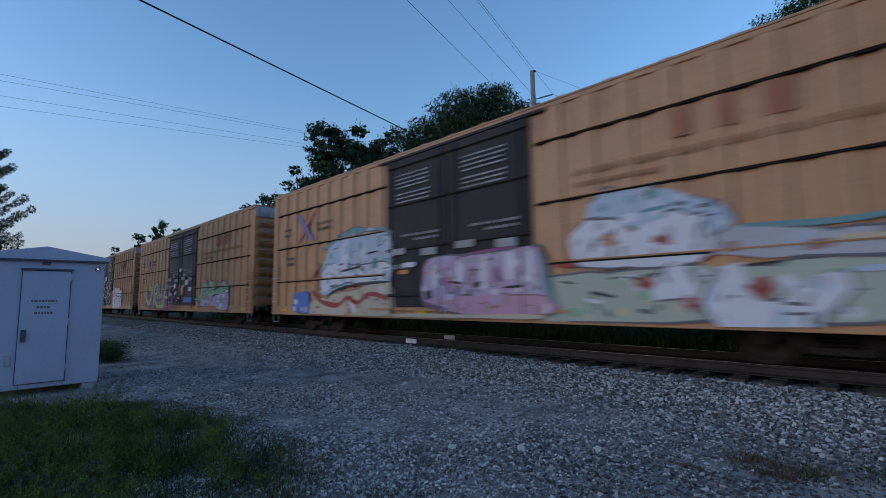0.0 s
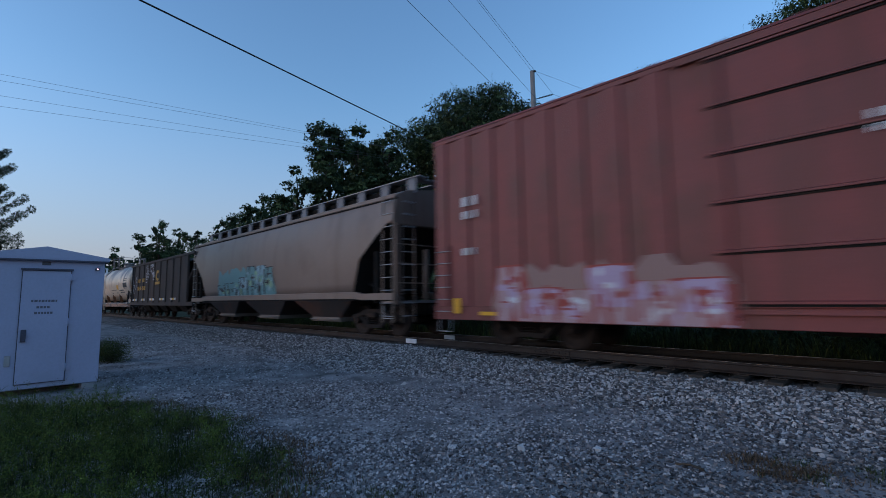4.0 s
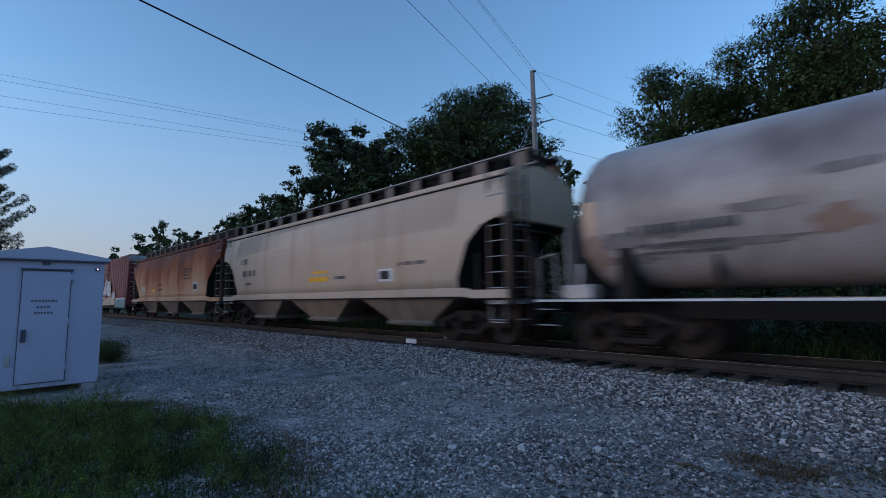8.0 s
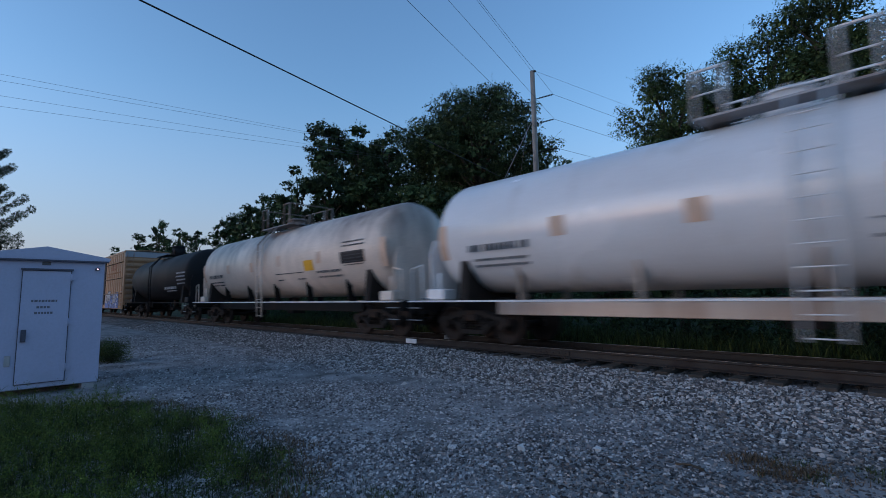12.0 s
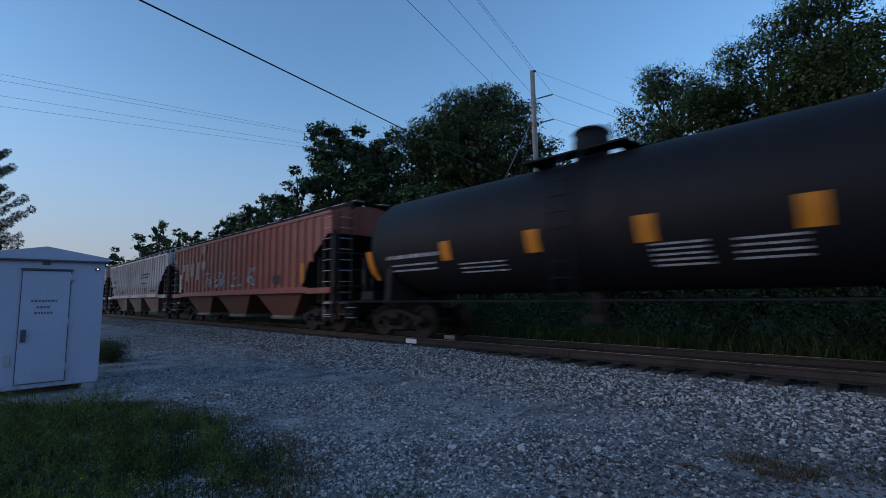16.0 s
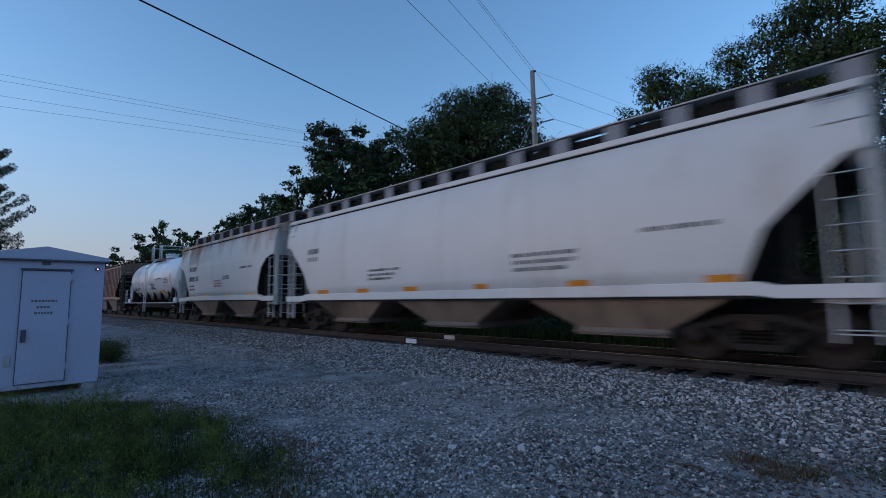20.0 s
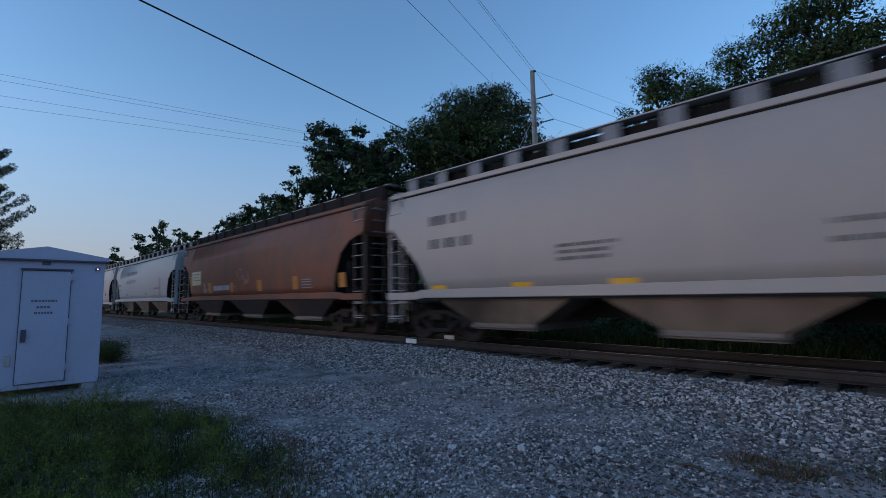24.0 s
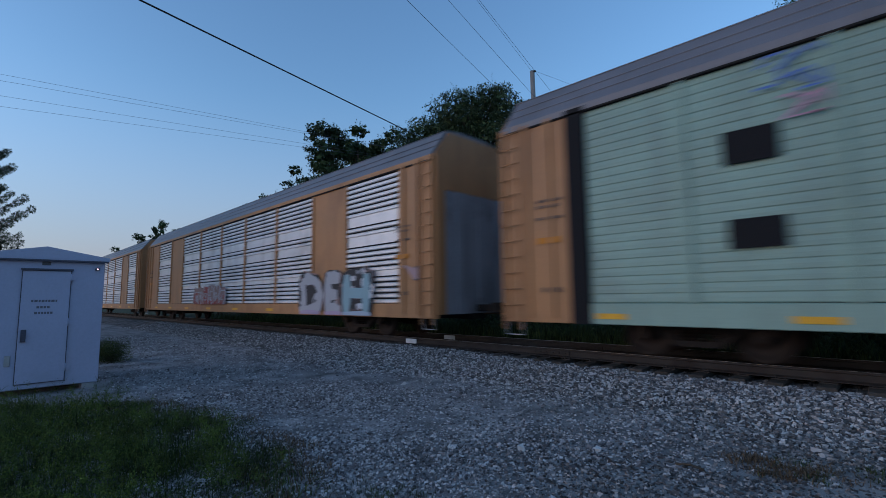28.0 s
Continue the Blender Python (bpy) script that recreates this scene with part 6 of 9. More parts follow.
    paint(g, "black", ((3.66, 1.29), (3.57, 1.23), (3.39, 1.24), (3.3, 1.3), (3.4, 1.36), (3.58, 1.36)))
    paint(g, "grey", ((4.07, 1.49), (4.07, 0.88)), w=0.05)
    paint(g, "black", ((2.78, 1.63), (3.79, 1.64), (4.58, 1.63)), w=0.015)
    paint(g, "black", ((5.42, 1.57), (6.02, 1.57)), w=0.02)
    paint(g, "pale_blue", ((5.24, 1.43), (5.24, 0.89)), w=0.05)
    cars[2] = c
    c = yellow_car(-313.1, 3)
    mural(c, y, -6.85, -2.4, 0.68, 2.25, ("pale_green", "cream"), "purple", "pale_green", "purple", 11, 5, dots=("yellow", "mint"), gaps=1.6, label="pale green graffiti with yellow highlights")
    mural(c, y, 3.0, 8.2, 0.62, 2.0, ("blue", "grey"), "grey", "blue", "black", 12, 5, dots=("white",), gaps=1.5, label="blue and grey graffiti letters")
    plates(c, y - 0.02, [(-6.34, -6.0, 1.17, 1.6), (-2.89, -2.52, 1.1, 1.58)], MAT_YELLOW, "reflector", "yellow reflective plate")
    plates(c, y - 0.02, [(-8.65, -8.25, 1.1, 1.6)], SPRAY["orange"], "painted_patch", "orange tag")
    plates(c, y - 0.02, [(-7.27, -6.85, 0.78, 1.35)], SPRAY["blue"], "painted_patch", "small blue tag")
    door_tags(c, y - 0.056, -2.2, 2.3, 1.0, 2.3, 63)
    cars[17] = c
    # ribbed red boxcar
    c = boxcar(-87.2, 15.8, "ribbed red boxcar with pale pink graffiti", RED_A, RED_A, ((-1.67, 1.84),), eave=5.05, sill=0.60, rib=0.74, rib_w=0.40, rib_d=0.05, door_ribs=5)
    mural(c, y - 0.05, 1.3, 6.5, 0.66, 2.2, ("rose", "rose", "lilac"), "rose_grey", "rose", "dull_red", 13, 7, dots=("white",), top=0.5, gaps=1.8, label="pale pink and white graffiti")
    mural(c, y - 0.03, -5.9, -1.5, 0.62, 1.75, ("rose", "lilac"), "rose_grey", "rose", "dull_red", 14, 6, dots=("white",), top=0.5, gaps=1.8, label="pale pink graffiti")
    bars(c, y - 0.056, [(0.25, 1.17, 3.35, 0.12), (0.25, 1.1, 3.17, 0.10)], MAT_WHITE, seed=20)
    bars(c, y - 0.03, [(6.73, 7.23, 4.02, 0.26), (6.67, 7.37, 2.24, 0.16), (6.67, 7.3, 2.02, 0.12), (6.73, 7.37, 1.45, 0.26), (-6.9, -6.4, 3.25, 0.22), (-6.9, -6.45, 2.95, 0.18), (-6.9, -6.5, 2.1, 0.16)], MAT_WHITE, seed=21)
    plates(c, y - 0.03, [(6.67, 7.31, 0.76, 1.30)], SPRAY["orange"], "painted_patch", "orange painted patch")
    plates(c, y - 0.03, [(-7.2, -7.0, 0.75, 1.1), (-6.4, -5.95, 0.72, 0.80), (2.4, 2.9, 0.66, 0.74)], MAT_YELLOW, "reflector", "yellow reflective strip")
    cars[4] = c
    # maroon boxcar with double doors
    c = boxcar(-224.85, 19.0, "maroon boxcar with double doors, white graffiti and a blue band", RED_B, RED_B, ((-2.76, -0.20), (-0.16, 2.33)), eave=4.66, sill=0.60, rib=0.66, rib_w=0.33, rib_d=0.03,
               door_ribs=7, sill_mat=MAT_UNDER)
    plates(c, y - 0.03, [(-8.86, -5.7, 0.72, 1.33), (5.8, 9.3, 0.69, 1.36)], SPRAY["teal"], "painted_band", "faded teal painted band")
    plates(c, y - 0.036, [(5.8, 9.3, 1.32, 1.44)], SPRAY["white"], "painted_band", "white painted stripe")
    bars(c, y - 0.03, [(-9.0, -8.5, 3.0, 0.2), (-9.0, -8.6, 2.5, 0.2), (-8.4, -7.9, 2.2, 0.2), (-7.8, -7.3, 2.2, 0.22), (-9.0, -7.6, 1.7, 0.16)], MAT_WHITE, seed=31)
    plates(c, y - 0.03, [(5.5, 5.81, 1.17, 1.63), (-7.4, -7.1, 1.4, 1.7)], MAT_ORANGE_LBL, "reflector", "orange reflective plate")
    g = piece(c, "tall white and cream letters across the doors")
    paint(g, "white", ((-4.11, 0.95), (-4.12, 2.11), (-3.58, 2.77), (-2.74, 2.64), (-2.55, 0.95)), off=0.04)
    paint(g, "cream", ((-2.59, 0.95), (-2.59, 2.72), (-2.19, 2.46), (-1.77, 1.87), (-1.84, 0.95)), off=0.04)
    paint(g, "white", ((-1.77, 2.42), (-1.26, 3.27), (-0.4, 3.03), (-0.28, 1.89), (-1.12, 1.73)), off=0.04)
    paint(g, "white", ((0.11, 1.75), (0.21, 2.75), (0.54, 3.26), (0.87, 3.18), (0.77, 2.21), (1.27, 1.81), (0.5, 1.66)), off=0.04)
    paint(g, "white", ((0.99, 2.08), (1.74, 3.05), (2.07, 3.18), (2.49, 2.85), (2.45, 1.99), (1.69, 1.68)), off=0.04)
    paint(g, "white", ((2.52, 1.73), (2.63, 2.87), (3.58, 2.78), (4.09, 1.72), (3.59, 1.58)), off=0.04)
    paint(g, "cream", ((-5.64, 0.92), (-5.62, 1.8), (-2.78, 1.57), (0.11, 1.62), (2.43, 1.42), (3.59, 1.69), (4.07, 1.51), (4.7, 1.35), (5.64, 1.31), (5.61, 0.9), (2.68, 0.88)), off=0.04)
    paint(g, "grey", ((4.47, 1.33), (4.59, 1.87), (5.64, 1.89), (5.62, 1.37)), off=0.04)
    paint(g, "rose", ((3.58, 2.7), (3.79, 2.12), (4.08, 1.64)), w=0.045, off=0.04)
    paint(g, "purple", ((4.14, 1.64), (4.66, 1.96), (5.68, 1.97)), w=0.03, off=0.04)
    paint(g, "purple", ((1.23, 1.26), (2.11, 1.5)), w=0.04, off=0.04)
    paint(g, "purple", ((3.42, 1.22), (3.82, 0.99)), w=0.07, off=0.04)
    paint(g, "purple", ((-1.84, 1.98), (-1.77, 1.32)), w=0.045, off=0.04)
    paint(g, "black", ((-1.33, 1.26), (-1.44, 1.12), (-1.65, 1.13), (-1.76, 1.27), (-1.65, 1.41), (-1.43, 1.4)), off=0.04)
    paint(g, "black", ((1.43, 1.26), (1.31, 1.19), (1.05, 1.2), (0.92, 1.27), (1.05, 1.34), (1.31, 1.33)), off=0.04)
    paint(g, "tan", ((3.34, 1.61), (3.34, 1.24)), w=0.05, off=0.04)
    paint(g, "purple", ((3.13, 2.76), (3.09, 1.96)), w=0.03, off=0.04)
    paint(g, "grey", ((1.61, 2.61), (1.7, 2.05)), w=0.045, off=0.04)
    paint(g, "rose_grey", ((-0.15, 2.81), (-0.1, 1.61)), w=0.075, off=0.04)
    paint(g, "purple", ((2.62, 1.66), (2.68, 1.01)), w=0.03, off=0.04)
    paint(g, "tan", ((-0.31, 1.51), (0.1, 1.31)), w=0.06, off=0.04)
    paint(g, "rose_grey", ((-0.9, 2.16), (-0.75, 1.53)), w=0.04, off=0.04)
    cars[12] = c
    # faded red high-cube boxcar
    c = boxcar(-333.85, 18.8, "faded red high-cube boxcar with white graffiti", RED_C, RED_D, ((-2.44, 0.05), (0.07, 2.31)), eave=5.10, sill=0.58, rib=0.72, rib_w=0.36, door_ribs=5)
    plates(c, y - 0.03, [(x, x + 0.55, 0.60, 0.70) for x in (-8.2, -7.5, -5.0, -2.6, -0.07, 2.95, 5.5, 8.0)], MAT_YELLOW, "reflector", "yellow reflective strip")
    bars(c, y - 0.062, [(a, a + 1.2, z, 0.06) for a in (-1.9, 0.75) for z in (4.55, 4.42, 4.29)], MAT_WHITE, seed=33)
    bars(c, y - 0.01, [(-7.5, -6.2, 4.0, 0.1), (-7.5, -6.3, 3.8, 0.1), (7.9, 9.0, 3.3, 0.05), (7.9, 9.0, 3.15, 0.05), (7.9, 9.0, 3.0, 0.05), (7.9, 8.3, 2.25, 0.2), (-8.9, -8.3, 1.8, 0.2)], MAT_WHITE, seed=34)
    bars(c, y - 0.07, [(0.5, 1.1, 3.25, 0.08), (1.25, 2.2, 3.3, 0.07), (1.25, 2.2, 3.18, 0.07), (0.9, 1.2, 2.4, 0.16), (0.9, 1.2, 2.1, 0.2), (-1.75, -1.45, 2.35, 0.12), (-1.5, -1.2, 2.0, 0.24), (1.7, 2.2, 2.3, 0.06), (1.7, 2.2, 2.15, 0.06), (1.7, 2.2, 2.0, 0.06)], MAT_WHITE, seed=35)
    plates(c, y - 0.066, [(-1.9, -1.35, 2.9, 3.1)], MAT_WHITE, "placard", "white placard")
    plates(c, y - 0.04, [(-8.1, -7.6, 3.6, 4.4)], MAT_INK, "emblem", "dark painted oval emblem")
    g = piece(c, "white block letters")
    paint(g, "white", ((-7.1, 0.72), (-6.41, 2.33), (-5.44, 2.37), (-4.93, 2.25), (-4.4, 2.36), (-3.33, 2.39), (-2.4, 1.69), (-2.29, 0.73)))
    paint(g, "lilac", ((-2.18, 1.59), (-1.56, 1.13), (-1.33, 0.62), (-2.32, 0.62)))
    paint(g, "grey", ((-4.97, 2.08), (-5.03, 1.29)), w=0.055)
    paint(g, "grey", ((-3.65, 2.14), (-3.58, 1.39)), w=0.05)
    paint(g, "black", ((-5.27, 1.11), (-5.4, 1.04), (-5.66, 1.04), (-5.79, 1.11), (-5.66, 1.18), (-5.4, 1.18)))
    paint(g, "black", ((-3.59, 1.12), (-3.72, 1.06), (-3.99, 1.06), (-4.12, 1.13), (-3.99, 1.19), (-3.72, 1.19)))
    paint(g, "black", ((-2.63, 1.12), (-2.72, 1.06), (-2.9, 1.06), (-2.99, 1.12), (-2.9, 1.18), (-2.72, 1.18)))
    paint(g, "pale_blue", ((-6.19, 0.96), (-2.51, 0.88)), w=0.07)
    g = piece(c, "large white, black, green and tan letters")
    paint(g, "white", ((2.53, 1.33), (3.07, 1.73), (3.54, 1.89), (3.81, 1.62), (3.77, 0.91), (3.13, 0.91), (2.65, 1.04)))
    paint(g, "black", ((3.55, 1.16), (3.46, 1.1), (3.28, 1.1), (3.19, 1.16), (3.28, 1.22), (3.46, 1.22)))
    paint(g, "lilac", ((2.99, 2.17), (3.46, 2.19)), w=0.065)
    paint(g, "pale_green", ((3.74, 0.62), (4.79, 1.29), (6.08, 1.31), (6.87, 1.39), (8.3, 1.19), (8.26, 0.75), (6.03, 0.62)))
    paint(g, "white", ((3.7, 1.98), (4, 2.47), (4.41, 2.6), (4.9, 2.5), (4.87, 1.96), (3.89, 1.96)))
    paint(g, "black", ((4.44, 2.68), (4.65, 3.02), (4.99, 2.82), (5.18, 2.59), (4.86, 2.49), (4.49, 2.57)))
    paint(g, "pale_green", ((4.76, 2.26), (5.15, 2.6), (5.49, 2.49), (5.53, 1.99), (5.03, 1.74)))
    paint(g, "grey", ((5.01, 1.28), (5.09, 1.63), (5.5, 1.74), (5.53, 1.2)))
    paint(g, "tan", ((3.97, 1.6), (4.2, 1.21), (4.41, 0.83)), w=0.13)
    paint(g, "pale_green", ((4.36, 1.36), (4.49, 0.83)), w=0.095)
    paint(g, "tan", ((3.89, 1.91), (4.45, 1.89), (4.96, 1.48)), w=0.055)
    paint(g, "black", ((3.79, 1.95), (4.29, 1.69), (4.73, 1.27)), w=0.075)
    paint(g, "black", ((4.29, 1.67), (5.02, 1.62)), w=0.045)
    paint(g, "black", ((5.11, 1.16), (4.99, 1.1), (4.75, 1.1), (4.63, 1.17), (4.75, 1.23), (5, 1.23)))
    paint(g, "white", ((5.37, 1.98), (5.49, 2.62), (6.06, 2.67), (6.13, 1.94), (5.51, 1.93)))
    paint(g, "black", ((6.07, 2.27), (6.18, 2.9), (6.42, 3.05), (6.68, 2.93), (6.69, 2.62), (6.31, 2.22)))
    paint(g, "white", ((6.14, 2.96), (6.53, 3.07)), w=0.045)
    paint(g, "pale_green", ((6.51, 2.2), (6.66, 2.62), (7.16, 2.73), (7.42, 2.5), (7.52, 2.03), (7.14, 1.84), (6.67, 2.01)))
    paint(g, "black", ((7.4, 2.38), (7.71, 2.45), (7.87, 2.21), (7.73, 2), (7.43, 2.04)))
    paint(g, "white", ((6.15, 1.79), (6.3, 2.11), (6.85, 1.82), (8.11, 1.97), (8.36, 1.99), (8.33, 1.58), (7.58, 1.74), (7.02, 1.43), (6.38, 1.66)))
    paint(g, "tan", ((5.49, 1.52), (5.55, 2), (6.02, 1.99), (6.05, 1.56)))
    paint(g, "tan", ((6.07, 1.42), (6.16, 1.69), (6.54, 1.6), (6.47, 1.34)))
    paint(g, "tan", ((5.6, 1.23), (5.76, 0.86)), w=0.13)
    paint(g, "black", ((5.53, 1.25), (6.02, 1.25)), w=0.03)
    paint(g, "black", ((7.11, 1.49), (7.56, 1.5), (8.32, 1.44), (8.3, 1.25), (7.14, 1.25)))
    paint(g, "tan", ((6.77, 0.74), (6.91, 1.17), (8.29, 1.14), (8.26, 0.76)))
    paint(g, "orange", ((7.23, 1.16), (7.77, 1.17)), w=0.05)
    paint(g, "pale_green", ((6.35, 1.24), (6.47, 0.76)), w=0.095)
    cars[18] = c
    return cars

# ---- covered hoppers ----
def hopper_side(smooth):
    """Half-width of the hopper's side at a height above the rail."""
    if not smooth:
        return lambda z: -1.545
    def f(z):
        t = min(max((z - 1.25) / 2.85, 0.0), 1.0)
        return -(1.50 + 0.10 * math.sin(math.pi * min(1.0, t * 1.15)) - 0.10 * max(0.0, t - 0.8) / 0.2)
    return f


def hopper(u, L, label, body, smooth=True, eave=4.08, low=1.28, bays=3, bay_mat=None, cut=1.75, cut_z=3.25, rib=0.56, walk_top=0.66, trim=None, sill_mat=None, round_cut=False, stand=None, gap_dark=False):
    car = new_car("hopper_car", label, "hopper car", u)
    H = L / 2
    on = hopper_side(smooth)
    trim = trim or body
    bay_mat = bay_mat or body
    sill_mat = sill_mat or body

    def ring(x, zb):
        n = 9
        zs = [zb + (eave - zb) * i / n for i in range(n + 1)]
        left = [(x, on(z), z) for z in zs]
        top = [(x, -1.0, eave + 0.20), (x, 0.0, eave + 0.34), (x, 1.0, eave + 0.20)]
        right = [(x, -on(z), z) for z in reversed(zs)]
        return left + top + right
    bm = bm_new()
    steps = ((0.0, cut_z), (0.30, cut_z - 0.35), (0.75, cut_z - 0.95), (1.0, low)) if not round_cut else ((0.0, cut_z), (0.35, cut_z - 0.12), (0.7, cut_z - 0.5), (0.92, cut_z - 1.1), (1.0, low + 0.3), (1.0, low))
    rings = [ring(-H + 0.02, cut_z)] + [ring(-H + 0.25 + cut * a, z) for a, z in steps] + [ring(H - 0.25 - cut * a, z) for a, z in reversed(steps)] + [ring(H - 0.02, cut_z)]
    loft(bm, rings, smooth=smooth)
    # slope sheets under the cut-away ends: their shade is put in as dark colour
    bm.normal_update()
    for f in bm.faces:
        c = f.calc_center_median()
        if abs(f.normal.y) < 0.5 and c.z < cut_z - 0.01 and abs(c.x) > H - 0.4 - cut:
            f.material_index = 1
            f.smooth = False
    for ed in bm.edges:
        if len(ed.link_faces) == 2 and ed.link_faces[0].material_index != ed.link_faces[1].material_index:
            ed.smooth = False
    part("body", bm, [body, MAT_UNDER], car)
    if not smooth:
        # outside posts, shorter where the side is cut away at the ends
        x = -H + 0.12
        while x < H - 0.1:
            d = H - 0.25 - abs(x)
            zb = low if d > cut else low + (cut_z - low) * max(0.0, 1 - d / cut) ** 0.9
            zb = max(zb, low)
            def make(zb=zb):
                b = bm_new()
                prism(b, [(-0.075, 0.0), (0.075, 0.0), (0.055, -0.055), (-0.055, -0.055)], "z", zb + 0.04, eave - 0.08)
                return finish("side_post", b, body)
            me = shared(("hpost", body.name, round(zb, 2), eave), make)
            for s in (-1, 1):
                add_mesh("side_post", me, car, x, s * 1.545, 0, 0 if s < 0 else 180)
            x += rib
    for s in (-1, 1):
        y = s * (abs(on(eave)) - 0.0)
        bm = bm_new()
        box(bm, -H, H, y - 0.05, y + 0.06, eave - 0.08, eave + 0.04)
        bevelled(bm, 0.012)
        part("top_rail", bm, body, car)
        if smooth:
            # shadow line below the top rail, put in as a dark strip
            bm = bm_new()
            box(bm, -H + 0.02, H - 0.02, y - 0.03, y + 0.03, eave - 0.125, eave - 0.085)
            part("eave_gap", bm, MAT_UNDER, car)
        y = s * (abs(on(low)) + 0.01)
        bm = bm_new()
        box(bm, -H + cut + 0.05, H - cut - 0.05, y - 0.05, y + 0.05, low - 0.16, low + 0.05)
        bevelled(bm, 0.01)
        part("side_sill", bm, sill_mat, car)
        # dark strip that stands for the shadow under the sill
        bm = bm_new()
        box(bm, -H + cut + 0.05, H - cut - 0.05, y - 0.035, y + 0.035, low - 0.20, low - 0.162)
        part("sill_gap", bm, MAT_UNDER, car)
        for e in (-1, 1):
            bm = bm_new()
            prism(bm, [(e * (H - cut - 0.05), low - 0.16), (e * (H - cut + 0.2), low - 0.20), (e * H, low - 0.20), (e * H, low - 0.01), (e * (H - cut + 0.2), low - 0.01), (e * (H - cut - 0.05), low + 0.05)], "y", y - 0.05, y + 0.05)
            part("end_sill", bm, sill_mat, car)
    # end platforms: corner posts, ladders, crossbars, slope sheet braces
    for e in (-1, 1):
        for s in (-1, 1):
            bm = bm_new()
            yy = s * 1.42
            box(bm, e * H - 0.05 if e > 0 else -H - 0.02, e * H + 0.02 if e > 0 else -H + 0.05, yy - 0.06, yy + 0.06, 0.95, cut_z + 0.1)
            part("corner_post", bm, trim, car)
            bm = bm_new()
            tube(bm, (e * (H - 0.1), s * 1.0, 1.0), (e * (H - cut - 0.05), s * 1.0, low + 0.3), 0.05, 6)
            box(bm, e * (H - 0.95) - 0.05, e * (H - 0.95) + 0.05, s * 1.40 - 0.05, s * 1.40 + 0.05, 1.0, cut_z - 0.75)
            # braces coloured dark too, for the shade inside the cut-away ends
            part("end_brace", bm, MAT_UNDER, car)
        add_mesh("ladder", ladder_mesh(0.46, 0.45, eave, 10, trim, trim.name), car, e * (H - 0.30), -1.50)
        add_mesh("ladder", ladder_mesh(0.46, 0.45, eave, 10, trim, trim.name), car, e * (H + 0.04), -1.05, 0, 90 if e > 0 else -90)
        bm = bm_new()
        box(bm, e * (H - 0.7), e * (H + 0.02), -1.4, 1.4, 0.98, 1.05)
        part("end_platform", bm, MAT_GRATE, car)
        for z in (1.55, 2.1, 2.65):
            bm = bm_new()
            tube(bm, (e * (H + 0.02), -1.4, z), (e * (H + 0.02), 1.4, z), 0.016, 6)
            part("end_rail", bm, trim, car)
        bm = bm_new()
        tube(bm, (e * (H - 0.35), 0.0, 1.0), (e * (H - 0.35), 0.0, 2.6), 0.07, 8)
        part("brake_staff", bm, trim, car)
        add_mesh("step", shared("stirrup", stirrup_mesh), car, e * (H - 0.30), -1.5, 0.85)
    # hopper bays with outlet gates
    span = L - 2 * cut - 0.3
    for k in range(bays):
        w = span / bays
        xc = -span / 2 + w * (k + 0.5)
        bm = bm_new()
        def rect(k, y, z):
            return [(xc - w * k, -y, z), (xc + w * k, -y, z), (xc + w * k, y, z), (xc - w * k, y, z)]
        top, mid, bot = rect(0.45, 1.42, low - 0.08), rect(0.40, 1.38, low - 0.26), rect(0.20, 1.16, 0.52)
        loft(bm, [bot, mid, top], smooth=False)
        bay = part("hopper_bay", bm, bay_mat, car, "sloping hopper bay")
        bm = bm_new()
        box(bm, xc - w * 0.20, xc + w * 0.20, -1.18, 1.18, 0.38, 0.52)
        part("outlet_gate", bm, GATE, bay, "dusty steel outlet gate")
        bm = bm_new()
        tube(bm, (xc - w * 0.20, -1.24, 0.44), (xc + w * 0.20, -1.24, 0.44), 0.025, 6)
        part("gate_bar", bm, GATE, bay)
    bm = bm_new()
    box(bm, -H + 0.1, H - 0.1, -0.22, 0.22, 0.66, 1.02)
    part("centre_sill", bm, MAT_UNDER, car)
    # roof walk on stands, and hatches
    bm = bm_new()
    z = eave + walk_top
    for y in (-0.55, 0.55):
        box(bm, -H - 0.15, H + 0.15, y - 0.19, y + 0.19, z - 0.03, z)
    part("roof_walk", bm, MAT_GRATE, car, "steel grating roof walk")
    if gap_dark:
        # added board, fills the dark gap seen under the roof walk
        bm = bm_new()
        box(bm, -H - 0.1, H + 0.1, -0.76, -0.74, eave + 0.16, z - 0.04)
        part("walk_fascia", bm, MAT_UNDER, car, "added dark board filling the gap under the roof walk")
    n = int(L / 1.22)
    def stand_make():
        b = bm_new()
        for y in ((-0.79, 0.79) if gap_dark else (-0.72, 0.72)):
            box(b, -0.19, 0.19, y - 0.02, y + 0.02, eave + 0.16, z - 0.03)
        box(b, -0.19, 0.19, -0.74, 0.74, z - 0.06, z - 0.03)
        return finish("walk_stand", b, stand or (trim if trim is not body else STAND_GREY))
    st = shared(("stand", (stand or trim).name, eave, walk_top, gap_dark), stand_make)
    for k in range(n + 1):
        add_mesh("walk_stand", st, car, -H + 0.15 + (L - 0.3) * k / n)
    # hatches coloured near-black to hold the shade beneath the walk
    hatch = shared(("hatch", eave, round(L, 1), walk_top), lambda: hatch_mesh(eave, (L - 1.6) / 4, MAT_UNDER, min(0.60, walk_top - 0.06)))
    for k in range(4):
        add_mesh("roof_hatch", hatch, car, -H + 0.8 + (L - 1.6) * (k + 0.5) / 4)
    add_truck(car, -H + 1.55)
    add_truck(car, H - 1.55)
    add_couplers(car, H + 0.40)
    return car, on


